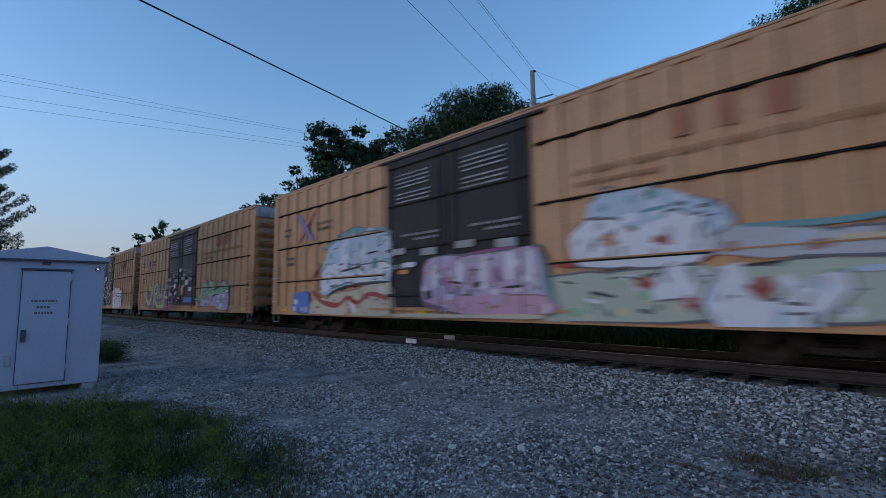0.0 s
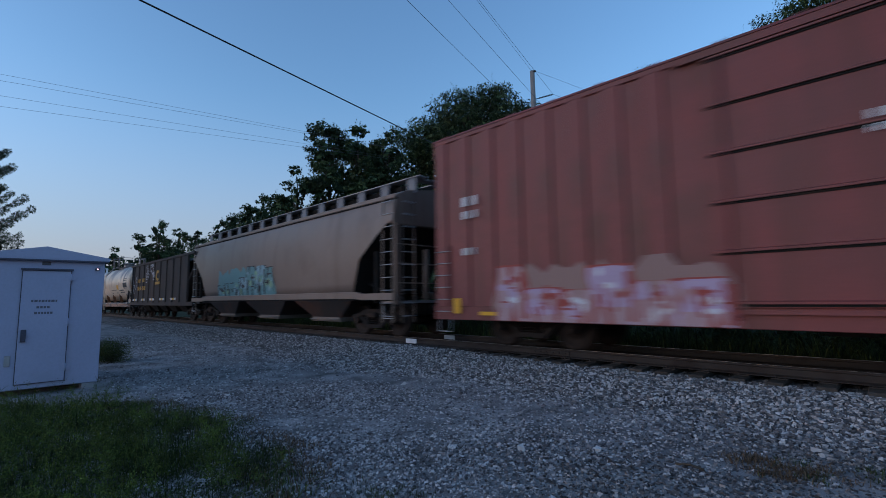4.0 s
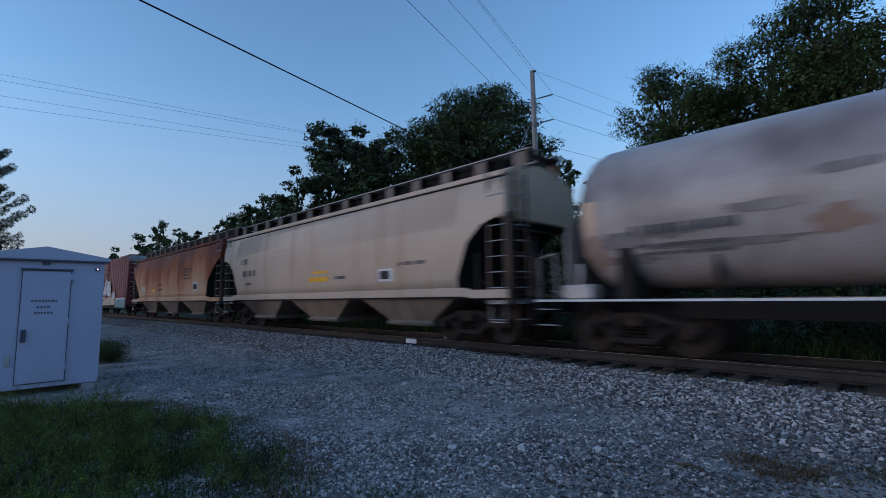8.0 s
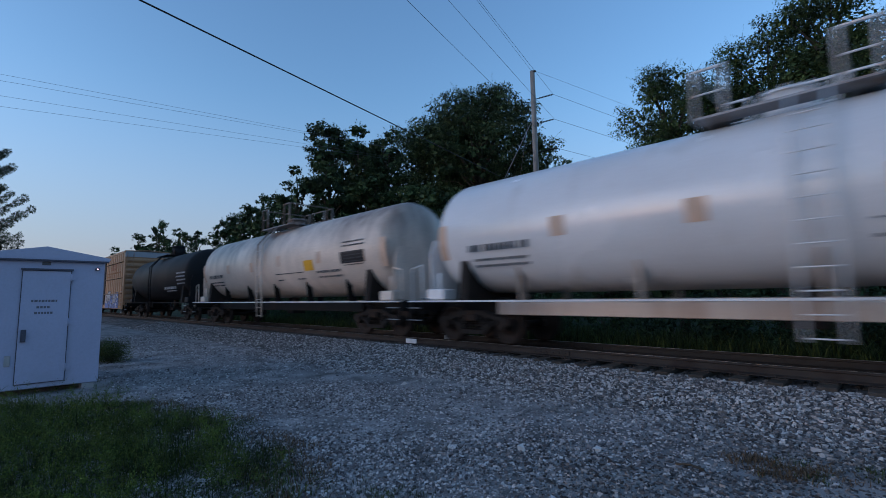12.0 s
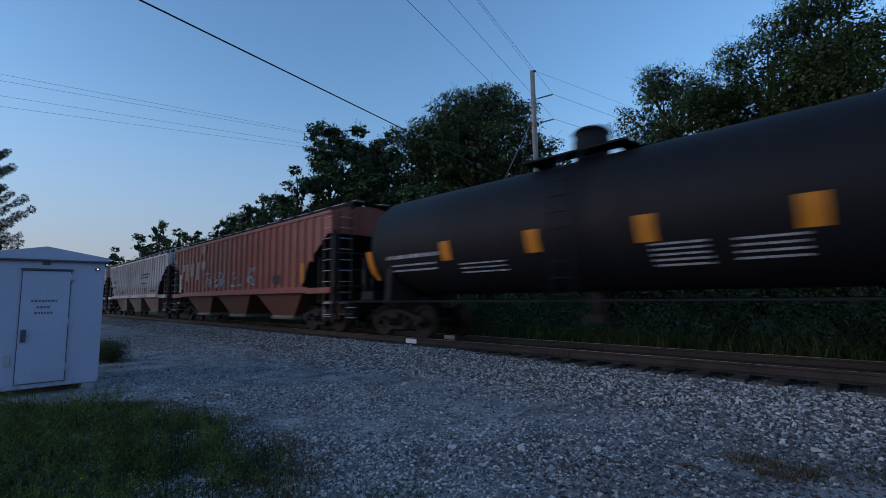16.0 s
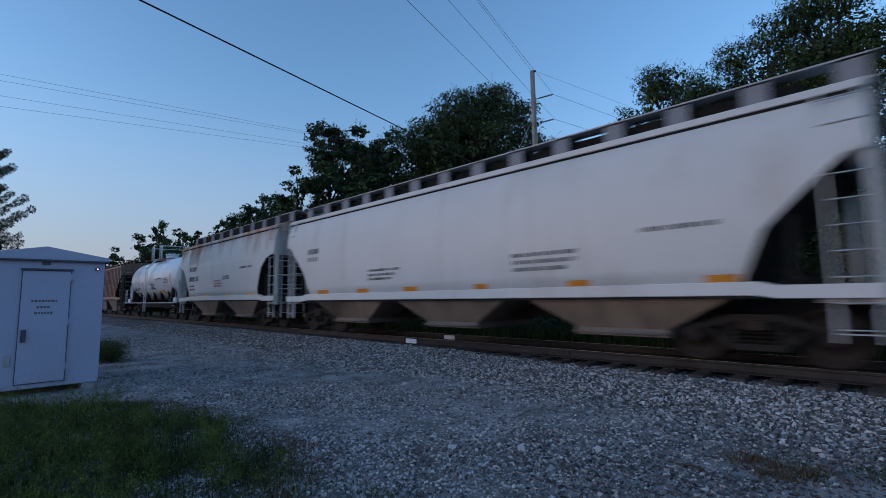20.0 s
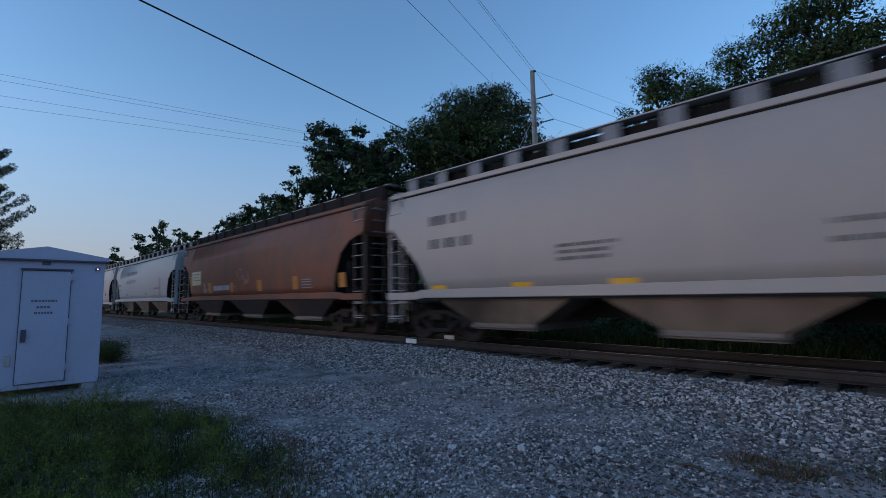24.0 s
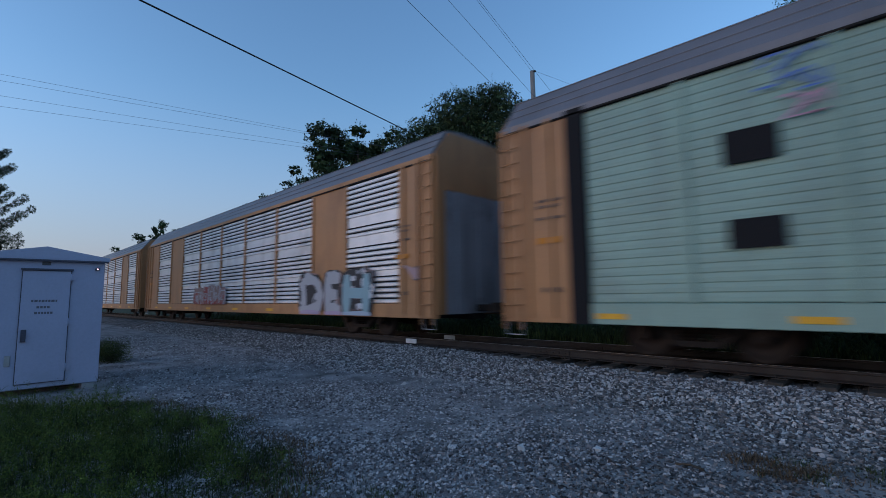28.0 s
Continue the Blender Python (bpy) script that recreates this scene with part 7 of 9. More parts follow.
STAND_BROWN = surface("walk_stand_brown", (0.085, 0.058, 0.046), 0.7, (0.05, 0.036, 0.03), 0.4, size=0.5)
STAND_GREY = surface("walk_stand_grey", (0.22, 0.22, 0.23), 0.6, (0.18, 0.16, 0.15), 0.4, size=0.5)
GATE = surface("gate_steel", (0.20, 0.17, 0.145), 0.7, (0.22, 0.19, 0.16), 0.4, metal=0.2, size=0.4)


def hatch_mesh(eave, w, mat, h=0.60):
    """Long trough hatch cover with clamps."""
    bm = bm_new()
    prism(bm, [(-0.5, eave + 0.22), (0.5, eave + 0.22), (0.5, eave + h - 0.06), (0.3, eave + h), (-0.3, eave + h), (-0.5, eave + h - 0.06)], "x", -w / 2 + 0.03, w / 2 - 0.03)
    for k in range(5):
        x = -w / 2 + w * (k + 0.5) / 5
        box(bm, x - 0.03, x + 0.03, -0.53, 0.53, eave + h - 0.12, eave + h + 0.015)
    return finish("roof_hatch", bm, mat)


def hopper_paint(name, c, second, amt, streak, seed, grain=0.08, rough=0.45, top=None, size=1.3):
    return surface("hopper_" + name, tuple(0.85 * k for k in c), rough, second, amt, streak, grain=grain, size=size, seed=seed, bump=0.08, top=top, gloss=0.55)


def make_hoppers():
    cars = {}
    dark = hopper_paint("dark", (0.030, 0.025, 0.022), RUST, 0.4, 0.3, 1)
    tanbay = hopper_paint("bay_dust", (0.27, 0.205, 0.15), (0.075, 0.055, 0.04), 0.55, 0.7, 2)
    greybay = hopper_paint("bay_grey", (0.19, 0.165, 0.145), (0.07, 0.055, 0.045), 0.5, 0.3, 3)

    def letters(c, on, rows, mat, seed):
        bars(c, 0, rows, mat, seed=seed, on=lambda z: on(z) - 0.06 * (on(2) == -1.545) - 0.002)

    def flags(c, on, rects, mat=MAT_YELLOW, name="reflector", label="yellow reflective plate"):
        off = 0.06 if on(2) == -1.545 else 0.0
        plates(c, 0, rects, mat, name, label, on=lambda z: on(z) - off)

    def spray(c, on, *a, **k):
        off = 0.065 if on(2) == -1.545 else 0.004
        mural(c, 0, *a, on=lambda z: on(z) - off, **k)

    def tag(c, on, *a, **k):
        off = 0.065 if on(2) == -1.545 else 0.004
        scrawl(c, 0, *a, on=lambda z: on(z) - off, **k)

    # light grey hopper with yellow plates
    m = hopper_paint("light_grey", (0.45, 0.475, 0.445), (0.25, 0.16, 0.12), 0.26, 0.28, 4, 0.12, size=0.9)
    c, on = hopper(-69.0, 17.2, "light grey covered hopper with yellow plates and rust stains", m, True, 4.12, 1.45, 4, greybay, cut=1.5, cut_z=3.2, walk_top=0.70, stand=STAND_BROWN, gap_dark=True)
    flags(c, on, [(x, x + 0.44, 1.54, 2.02) for x in (-7.3, -4.53, -1.47, 1.42, 4.32)])
    flags(c, on, [(7.19, 7.65, 1.6, 2.5)], label="tall yellow plate")
    letters(c, on, [(-6.6, -5.4, 2.35, 0.2), (-6.6, -5.6, 2.05, 0.16), (5.4, 7.1, 3.4, 0.42)], MAT_FADED, 41)
    letters(c, on, [(3.6, 4.6, 1.75, 0.14), (-3.0, -2.0, 1.72, 0.10)], surface("dull_red_mark", (0.35, 0.16, 0.14), 0.7, bump=0), 42)
    cars[3] = c
    # brown-tan hopper with teal tag
    m = hopper_paint("taupe", (0.22, 0.165, 0.13), (0.11, 0.06, 0.04), 0.35, 0.35, 5)
    c, on = hopper(-105.25, 16.9, "taupe covered hopper with teal graffiti", m, True, 4.05, 1.28, 3, dark)
    spray(c, on, -4.55, 1.17, 1.28, 2.5, ("teal", "cyan"), "teal", "teal", "black", 51, 7, gaps=2.4, top=0.6, dots=("mint",), label="teal graffiti tag")
    cars[5] = c
    # tan hopper
    m = hopper_paint("tan", (0.55, 0.435, 0.325), (0.33, 0.19, 0.10), 0.12, 0.32, 6)
    c, on = hopper(-187.9, 16.3, "tan covered hopper with dark end cut-outs", m, True, 3.95, 1.3, 3, tanbay, cut=1.25, cut_z=2.9, trim=dark, round_cut=True)
    letters(c, on, [(-6.1, -5.3, 2.63, 0.24), (-5.9, -4.7, 2.12, 0.24), (-5.6, -5.1, 1.75, 0.1), (1.3, 1.9, 1.75, 0.1), (4.5, 5.6, 2.0, 0.10)], MAT_INK, 43)
    flags(c, on, [(-0.33, 0.95, 1.7, 1.86), (-0.1, 0.9, 1.98, 2.06)])
    flags(c, on, [(3.6, 4.25, 1.60, 1.95)], MAT_WHITE, "placard_frame", "white stencil trim")
    flags(c, lambda z: on(z) - 0.004, [(3.68, 4.10, 1.66, 1.89)], MAT_PLAQUE, "placard", "black stencil square")
    cars[10] = c
    # rust-orange hopper
    m = surface("hopper_rust_run", (0.64, 0.42, 0.25), 0.65, (0.36, 0.085, 0.010), 0.4, 0.5, grain=0.2, size=1.3, seed=7, bump=0.2, top=(0.9, 2.7), gloss=0.3, crown=((0.135, 0.026, 0.006), 2.2, 3.7))
    c, on = hopper(-205.2, 17.2, "cream covered hopper streaked with orange rust", m, True, 4.05, 1.3, 3, tanbay, cut=1.7, cut_z=3.1, trim=dark, gap_dark=True, stand=STAND_BROWN)
    letters(c, on, [(3.3, 4.55, 2.82, 0.08), (3.3, 4.55, 2.66, 0.08), (3.3, 4.3, 2.5, 0.08), (3.3, 4.4, 2.3, 0.08), (-1.7, -0.75, 2.1, 0.1), (-1.7, -0.9, 1.8, 0.1)], MAT_INK, 44)
    flags(c, on, [(-3.2, -2.6, 1.7, 1.92)])
    flags(c, on, [(-5.75, -4.93, 1.73, 2.13)], SPRAY["cream"], "placard", "cream painted patch")
    flags(c, on, [(4.83, 5.58, 1.67, 2.08)], MAT_WHITE, "placard_frame", "white stencil trim")
    flags(c, lambda z: on(z) - 0.004, [(4.90, 5.51, 1.73, 2.02)], MAT_PLAQUE, "placard", "black stencil square")
    for zz in (1.36, 1.58):
        flags(c, on, [(-6.4, 6.4, zz, zz + 0.03)], SPRAY["cream"], "seam", "pale level weld seam")
    cars[11] = c
    # faded red ribbed hopper
    m = hopper_paint("coral", (0.265, 0.060, 0.036), (0.36, 0.17, 0.14), 0.06, 0.10, 8, 0.24, size=0.8)
    rust = hopper_paint("rust_bay", (0.14, 0.05, 0.028), (0.10, 0.05, 0.03), 0.5, 0.4, 9)
    c, on = hopper(-369.0, 17.0, "faded coral-red ribbed covered hopper", m, False, 4.02, 1.52, 3, rust, trim=dark, cut=1.7, cut_z=3.3, walk_top=0.46, gap_dark=True, stand=MAT_UNDER)
    flags(c, on, [(-6.8, -6.3, 2.7, 3.1), (-6.1, -5.7, 2.2, 3.1), (-5.4, -4.8, 2.4, 3.1), (-4.5, -4.0, 2.2, 3.1), (-3.7, -3.1, 2.7, 3.1), (-3.7, -3.2, 3.5, 3.9)], SPRAY["rose_grey"], "paint_patch", "pale repainted patch")
    flags(c, on, [(4.4, 5.0, 1.75, 2.05)], MAT_PLAQUE, "placard", "black stencil square")
    flags(c, on, [(6.6, 6.8, 1.7, 2.4)], MAT_ORANGE_LBL)
    flags(c, on, [(-7.19, -6.84, 1.59, 2.57)], MAT_PALE_LBL)
    for a, b, sd in ((-3.07, -2.2, 1), (-1.96, -1.3, 2), (-1.24, -0.5, 3), (0.3, 1.4, 4), (2.0, 2.8, 5)):
        tag(c, on, a, b, 1.75, 2.45, "cyan", 520 + sd, label="pale cyan scrawl", strokes=5, w=0.025)
    cars[20] = c
    # weathered grey ribbed hoppers
    for k, (u, L, col, sec, amt, eave, low, seed, lab) in {
            21: (-387.45, 17.0, (0.62, 0.58, 0.56), (0.19, 0.075, 0.045), 0.62, 4.02, 1.55, 11, "dusty grey ribbed covered hopper with brown rust patches"),
            22: (-406.0, 17.2, (0.62, 0.58, 0.56), (0.20, 0.085, 0.052), 0.60, 4.02, 1.55, 12, "pale grey ribbed covered hopper with rust blotches"),
            23: (-424.0, 16.5, (0.38, 0.375, 0.37), (0.28, 0.25, 0.23), 0.3, 4.00, 1.55, 13, "grey ribbed covered hopper with dark stains"),
            27: (-486.6, 16.6, (0.24, 0.125, 0.085), (0.12, 0.06, 0.045), 0.4, 3.98, 1.5, 14, "rust-brown ribbed covered hopper")}.items():
        m = hopper_paint("ribbed_%d" % k, col, sec, amt, 0.5, seed, 0.12, size=0.75 if k in (21, 22) else 1.3)
        c, on = hopper(u, L, lab, m, False, eave, low, 3, tanbay if k != 27 else greybay, trim=dark, cut=1.7, cut_z=3.25, walk_top=0.52, stand=STAND_GREY if k != 27 else STAND_BROWN)
        letters(c, on, [(-6.5, -5.2, 2.6, 0.22), (-6.5, -5.4, 2.2, 0.18), (2.5, 4.6, 2.9, 0.10), (2.5, 4.4, 2.7, 0.10), (2.6, 4.0, 2.3, 0.10), (-3.6, -2.4, 1.75, 0.12), (5.0, 6.2, 1.75, 0.12)], MAT_FADED if k == 23 else MAT_INK, 60 + k)
        if k != 27:
            flags(c, on, {21: [(3.38, 3.86, 1.75, 2.02)], 22: [(3.4, 3.84, 1.7, 2.0)], 23: [(4.56, 5.09, 1.77, 2.06)]}[k], MAT_PLAQUE, "placard", "black stencil square")
        if k == 22:
            tag(c, on, 0.7, 1.6, 1.7, 2.25, "mint", 53, label="faint green tag", strokes=6)
        if k == 23:
            tag(c, on, 5.4, 6.2, 1.75, 2.3, "white", 54, label="faded white tag", strokes=7)
            flags(c, on, [(0.68, 1.10, 1.62, 1.98), (3.46, 3.75, 1.63, 2.0)], MAT_ORANGE_LBL)
        if k == 27:
            flags(c, on, [(6.3, 6.55, 1.65, 2.4)], MAT_ORANGE_LBL)
        cars[k] = c
    # white hoppers
    m = hopper_paint("white", (0.68, 0.68, 0.66), (0.42, 0.38, 0.34), 0.12, 0.12, 15, 0.04)
    c, on = hopper(-442.35, 16.05, "clean white covered hopper", m, True, 3.96, 1.25, 3, tanbay, cut=1.35, cut_z=3.0)
    letters(c, on, [(-6.4, -5.7, 2.65, 0.18), (-6.4, -5.8, 2.4, 0.15), (-2.95, -1.55, 1.9, 0.07), (-2.95, -1.75, 1.77, 0.07), (-2.95, -1.9, 1.65, 0.07), (2.24, 3.8, 1.95, 0.08), (2.24, 3.8, 1.8, 0.08), (2.24, 3.5, 1.65, 0.08), (5.0, 6.2, 2.2, 0.08)], MAT_INK, 45)
    flags(c, on, [(-5.9, -5.2, 1.30, 1.42), (-3.6, -3.0, 1.30, 1.42), (-1.42, -0.85, 1.30, 1.42), (1.1, 1.5, 1.30, 1.42), (3.5, 3.97, 1.30, 1.42), (5.94, 6.4, 1.30, 1.42)], MAT_ORANGE_LBL, "reflector", "orange reflective strip")
    cars[24] = c
    m = hopper_paint("white_rusty", (0.66, 0.66, 0.64), (0.34, 0.16, 0.07), 0.15, 0.2, 16, 0.05, top=(3.35, 4.35), size=0.8)
    c, on = hopper(-457.3, 11.75, "short white covered hopper with rust below the roof line", m, True, 4.05, 1.3, 2, tanbay, cut=1.3, cut_z=2.9, round_cut=True, stand=STAND_GREY, gap_dark=True)
    letters(c, on, [(-4.1, -3.07, 2.66, 0.22), (-4.14, -2.74, 2.14, 0.24), (-4.1, -3.4, 1.85, 0.08), (-4.1, -3.2, 1.68, 0.08), (0.66, 1.4, 2.2, 0.07), (0.66, 1.4, 2.1, 0.07), (2.6, 3.9, 2.5, 0.09)], MAT_INK, 46)
    letters(c, on, [(-0.5, 0.45, z, 0.07) for z in (2.03, 1.9, 1.78)], surface("faded_red_text", (0.5, 0.24, 0.24), 0.7, bump=0), 47)
    flags(c, on, [(-4.2, -3.5, 1.32, 1.41), (-1.8, -1.2, 1.32, 1.41), (0.8, 1.4, 1.32, 1.41), (3.2, 3.9, 1.32, 1.41)], MAT_YELLOW)
    cars[25] = c
    # taupe hopper after the brown one
    m = hopper_paint("warm_grey", (0.31, 0.255, 0.215), (0.15, 0.10, 0.08), 0.45, 0.7, 17, 0.12)
    c, on = hopper(-505.4, 16.4, "warm grey covered hopper with long dirty streaks", m, False, 4.02, 1.45, 3, tanbay, trim=dark, rib=2.2, walk_top=0.62, cut=1.05, cut_z=2.9, gap_dark=True)
    letters(c, on, [(-5.9, -4.5, 2.72, 0.24), (-5.9, -4.7, 2.25, 0.22), (-3.9, -2.6, 2.72, 0.24), (-5.2, -4.4, 1.8, 0.1)], surface("worn_dark_lettering", (0.15, 0.125, 0.11), 0.7, bump=0), 48)
    flags(c, on, [(-7.0, -6.77, 1.57, 2.28)], MAT_ORANGE_LBL)
    cars[28] = c
    m = hopper_paint("cream", (0.41, 0.365, 0.33), (0.40, 0.32, 0.26), 0.12, 0.2, 18, 0.05)
    c, on = hopper(-523.2, 16.1, "cream covered hopper with red bubble graffiti", m, True, 3.98, 1.28, 3, tanbay, cut=1.35, cut_z=2.95)
    spray(c, on, 2.59, 5.44, 1.40, 2.5, ("pink", "rose", "white"), "dull_red", "red", "dull_red", 55, 4, gaps=1.2, dots=("white",), label="red and pink bubble graffiti")
    letters(c, on, [(-6.3, -5.1, 2.93, 0.24), (-6.3, -4.86, 2.34, 0.24), (-2.64, -1.39, 2.08, 0.07), (-2.64, -1.5, 1.95, 0.07), (-2.64, -1.6, 1.82, 0.07), (1.55, 2.3, 2.05, 0.08), (1.55, 2.2, 1.8, 0.08)], MAT_INK, 49)
    flags(c, on, [(x, x + 0.5, 1.33, 1.43) for x in (-6.3, -3.8, -1.6)] + [(5.0, 6.1, 1.42, 1.55)], MAT_YELLOW)
    cars[29] = c
    m = hopper_paint("red_brown", (0.185, 0.055, 0.018), (0.065, 0.034, 0.024), 0.5, 0.55, 19, 0.25, 0.6, size=0.8)
    c, on = hopper(-541.0, 17.2, "red-brown covered hopper with a white band", m, True, 4.05, 1.3, 3, dark, trim=dark, cut=1.35, cut_z=3.05, round_cut=True, gap_dark=True, stand=MAT_UNDER)
    flags(c, on, [(-6.8, -5.44, 1.92, 2.62)], SPRAY["cream"], "placard", "cream placard")
    flags(c, on, [(-7.08, -6.82, 1.52, 2.38), (-4.40, -3.90, 1.48, 1.97), (-1.64, -1.27, 1.49, 1.92), (1.22, 1.66, 1.48, 1.94), (4.25, 4.63, 1.49, 1.96), (7.27, 7.66, 1.49, 1.95)],
          surface("faded_orange_patch", (0.40, 0.17, 0.04), 0.7, (0.25, 0.10, 0.04), 0.5, size=0.3, bump=0))
    flags(c, on, [(-3.7, -1.76, 1.60, 1.82)], surface("dull_white_band", (0.36, 0.345, 0.37), 0.7, (0.22, 0.17, 0.15), 0.3, size=0.4, bump=0), "painted_band", "ragged pale painted patch")
    letters(c, on, [(4.9, 5.57, z, 0.04) for z in (1.52, 1.62, 1.72, 1.80)], MAT_FADED, 58)
    tag(c, on, -1.3, 0.4, 1.5, 2.45, "rose_grey", 59, label="faint grey smear", strokes=7, w=0.02)
    tag(c, on, -5.06, -4.2, 1.47, 1.98, "rose_grey", 57, label="faint grey smear", strokes=9, w=0.03)
    letters(c, on, [(-6.65, -5.6, 2.45, 0.05), (-6.65, -5.7, 2.30, 0.05), (-6.65, -5.6, 2.15, 0.05)], MAT_INK, 50)
    cars[30] = c
    m = hopper_paint("bluish_white", (0.46, 0.475, 0.48), (0.36, 0.33, 0.31), 0.15, 0.15, 20, 0.05)
    c, on = hopper(-559.0, 15.9, "pale grey covered hopper with round-cut ends", m, True, 4.0, 1.3, 3, tanbay, cut=1.25, cut_z=2.95, trim=m, round_cut=True)
    letters(c, on, [(-6.5, -5.8, 2.3, 0.16), (-6.5, -5.8, 1.95, 0.16), (-4.0, -1.0, 3.05, 0.25), (-4.0, -1.2, 2.45, 0.25), (-4.2, -3.6, 1.6, 0.1), (1.4, 2.0, 1.6, 0.1), (3.6, 5.0, 1.9, 0.1)], MAT_FADED, 51)
    flags(c, on, [(4.8, 5.2, 1.4, 2.6)], SPRAY["rose"], "paint_patch", "pale primer patch")
    cars[31] = c
    m = hopper_paint("dusty_white", (0.45, 0.435, 0.425), (0.36, 0.27, 0.21), 0.2, 0.3, 21, 0.07)
    c, on = hopper(-576.95, 17.7, "dusty white covered hopper with orange graffiti", m, True, 4.02, 1.1, 3, dark, cut=1.4, cut_z=3.0, trim=m, round_cut=True)
    spray(c, on, -3.06, 2.44, 1.12, 2.25, ("orange", "tan", "orange"), "grey", "tan", "black", 56, 6, gaps=0.8, dots=("rose",), label="orange and grey bubble graffiti")
    letters(c, on, [(-7.0, -6.1, 2.42, 0.22), (-7.0, -6.2, 1.9, 0.2), (3.0, 4.0, 2.2, 0.08), (3.0, 4.0, 2.05, 0.08)], MAT_INK, 52)
    flags(c, on, [(5.7, 6.1, 1.68, 1.89)], MAT_PLAQUE, "placard", "black stencil square")
    cars[32] = c
    return cars

# ---- tank cars, gondola, autoracks ----
def tank_car(u, L, label, body, sill_mat=None, R=1.47, top=4.12, trim=None, squares=(), panels=(), lines=(), plate=(), bands=(), belt=None, name="tank_car", dome_x=-0.35, ladder_x=-0.3):
    """L: length of the shell from head to head."""
    car = new_car(name, label, "tank car", u)
    H = L / 2
    zc = top - R
    trim = trim or body
    sill_mat = sill_mat or body
    n = 40
    bm = bm_new()
    rings = []
    hd = 0.62
    xs = [(-H + hd - hd * math.cos(a), math.sin(a)) for a in (0.12, 0.35, 0.6, 0.9, 1.2, 1.5708)] + [(H - hd + hd * math.cos(a), math.sin(a)) for a in (1.5708, 1.2, 0.9, 0.6, 0.35, 0.12)]
    for x, k in xs:
        rings.append([(x, R * k ** 0.8 * math.cos(2 * math.pi * i / n), zc + R * k ** 0.8 * math.sin(2 * math.pi * i / n)) for i in range(n)])
    loft(bm, rings)
    part("shell", bm, body, car, "")
    for x in bands:
        bm = bm_new()
        rr = R + 0.012
        loft(bm, [[(x + d, rr * math.cos(2 * math.pi * i / n), zc + rr * math.sin(2 * math.pi * i / n)) for i in range(n)] for d in (-0.06, 0.06)], cap=False)
        part("weld_band", bm, body, car)
    # curved skin for plates and lettering
    on = lambda z: -math.sqrt(max(0.02, (R + 0.004) ** 2 - (z - zc) ** 2))
    plates(car, 0, squares, MAT_ORANGE_LBL if trim is MAT_BLACKIRON else MAT_PALE_LBL, "label_square", "orange label square", on=on)
    plates(car, 0, panels, MAT_YELLOW, "placard", "yellow placard", on=on)
    plates(car, 0, plate, MAT_PLAQUE, "data_panel", "dark data panel", on=on)
    if lines:
        bars(car, 0, lines, belt or MAT_INK, seed=int(-u), on=lambda z: on(z) - 0.002)
    # running boards with edge, sills, saddles
    for s in (-1, 1):
        bm = bm_new()
        box(bm, -H - 0.6, H + 0.6, s * 1.50 - 0.11, s * 1.50 + 0.09, 1.015, 1.055)
        part("running_board", bm, MAT_WHITE if trim is not MAT_BLACKIRON else trim, car, "pale running board")
        if trim is MAT_BLACKIRON:
            continue
        bm = bm_new()
        box(bm, -H + 1.9, H - 1.9, s * 0.95 - 0.05, s * 0.95 + 0.05, 0.71, 1.0)
        bevelled(bm, 0.012)
        part("side_beam", bm, sill_mat, car)
        for x in [(-H + 2.6) + (L - 5.2) * k / 4 for k in range(5)]:
            bm = bm_new()
            prism(bm, [(s * 0.80, 1.0), (s * 1.05, 1.0), (s * 1.16, zc - 0.85), (s * 0.95, zc - 1.10)], "x", x - 0.03, x + 0.03)
            part("shell_bracket", bm, sill_mat, car)
        for e in (-1, 1):
            bm = bm_new()
            xe = e * (H + 0.58)
            path_tube(bm, [(xe, s * 1.46, 1.04), (xe, s * 1.46, 1.9), (xe - e * 0.35, s * 1.46, 1.98), (xe - e * 0.42, s * 1.46, 1.04)], 0.022, 6)
            part("handrail", bm, trim, car)
    for e in (-1, 1):
        bm = bm_new()
        prism(bm, [(-1.40, 1.0), (1.40, 1.0), (1.30, zc - 0.66), (0.9, zc - 1.14), (-0.9, zc - 1.14), (-1.30, zc - 0.66)], "x", e * (H - 1.15) - 0.12, e * (H - 1.15) + 0.12)
        part("saddle", bm, MAT_TRUCK, car)
        bm = bm_new()
        box(bm, e * (H - 1.7), e * (H + 0.6), -0.28, 0.28, 0.66, 1.12)
        box(bm, e * (H + 0.52), e * (H + 0.62), -1.5, 1.5, 0.78, 1.04)
        part("stub_sill", bm, MAT_UNDER if sill_mat is not body else body, car)
        bm = bm_new()
        box(bm, e * (H - 0.2) - 0.3, e * (H - 0.2) + 0.3, -1.40, -0.95, 1.06, 1.34)
        bevelled(bm, 0.03)
        tube(bm, (e * (H - 0.2), -1.2, 1.3), (e * (H - 0.2), -1.2, 1.75), 0.05, 8)
        part("brake_box", bm, body, car)
        bm = bm_new()
        prism(bm, [(-1.25, 1.06), (1.25, 1.06), (1.30, zc - 0.4), (1.15, zc - 0.05), (-1.15, zc - 0.05), (-1.30, zc - 0.4)], "x", e * (H + 0.03), e * (H + 0.06))
        part("head_shield", bm, body, car, "plate shielding the tank head")
        add_mesh("ladder", ladder_mesh(0.46, 0.40, 1.02, 2, MAT_UNDER, "under"), car, e * (H + 0.35), -1.56)
    # dome platform, railings, manway, ladder
    P = bm_new()
    box(P, dome_x - 1.25, dome_x + 1.25, -1.0, -0.55, top - 0.02, top + 0.02)
    box(P, dome_x - 1.25, dome_x + 1.25, 0.55, 1.0, top - 0.02, top + 0.02)
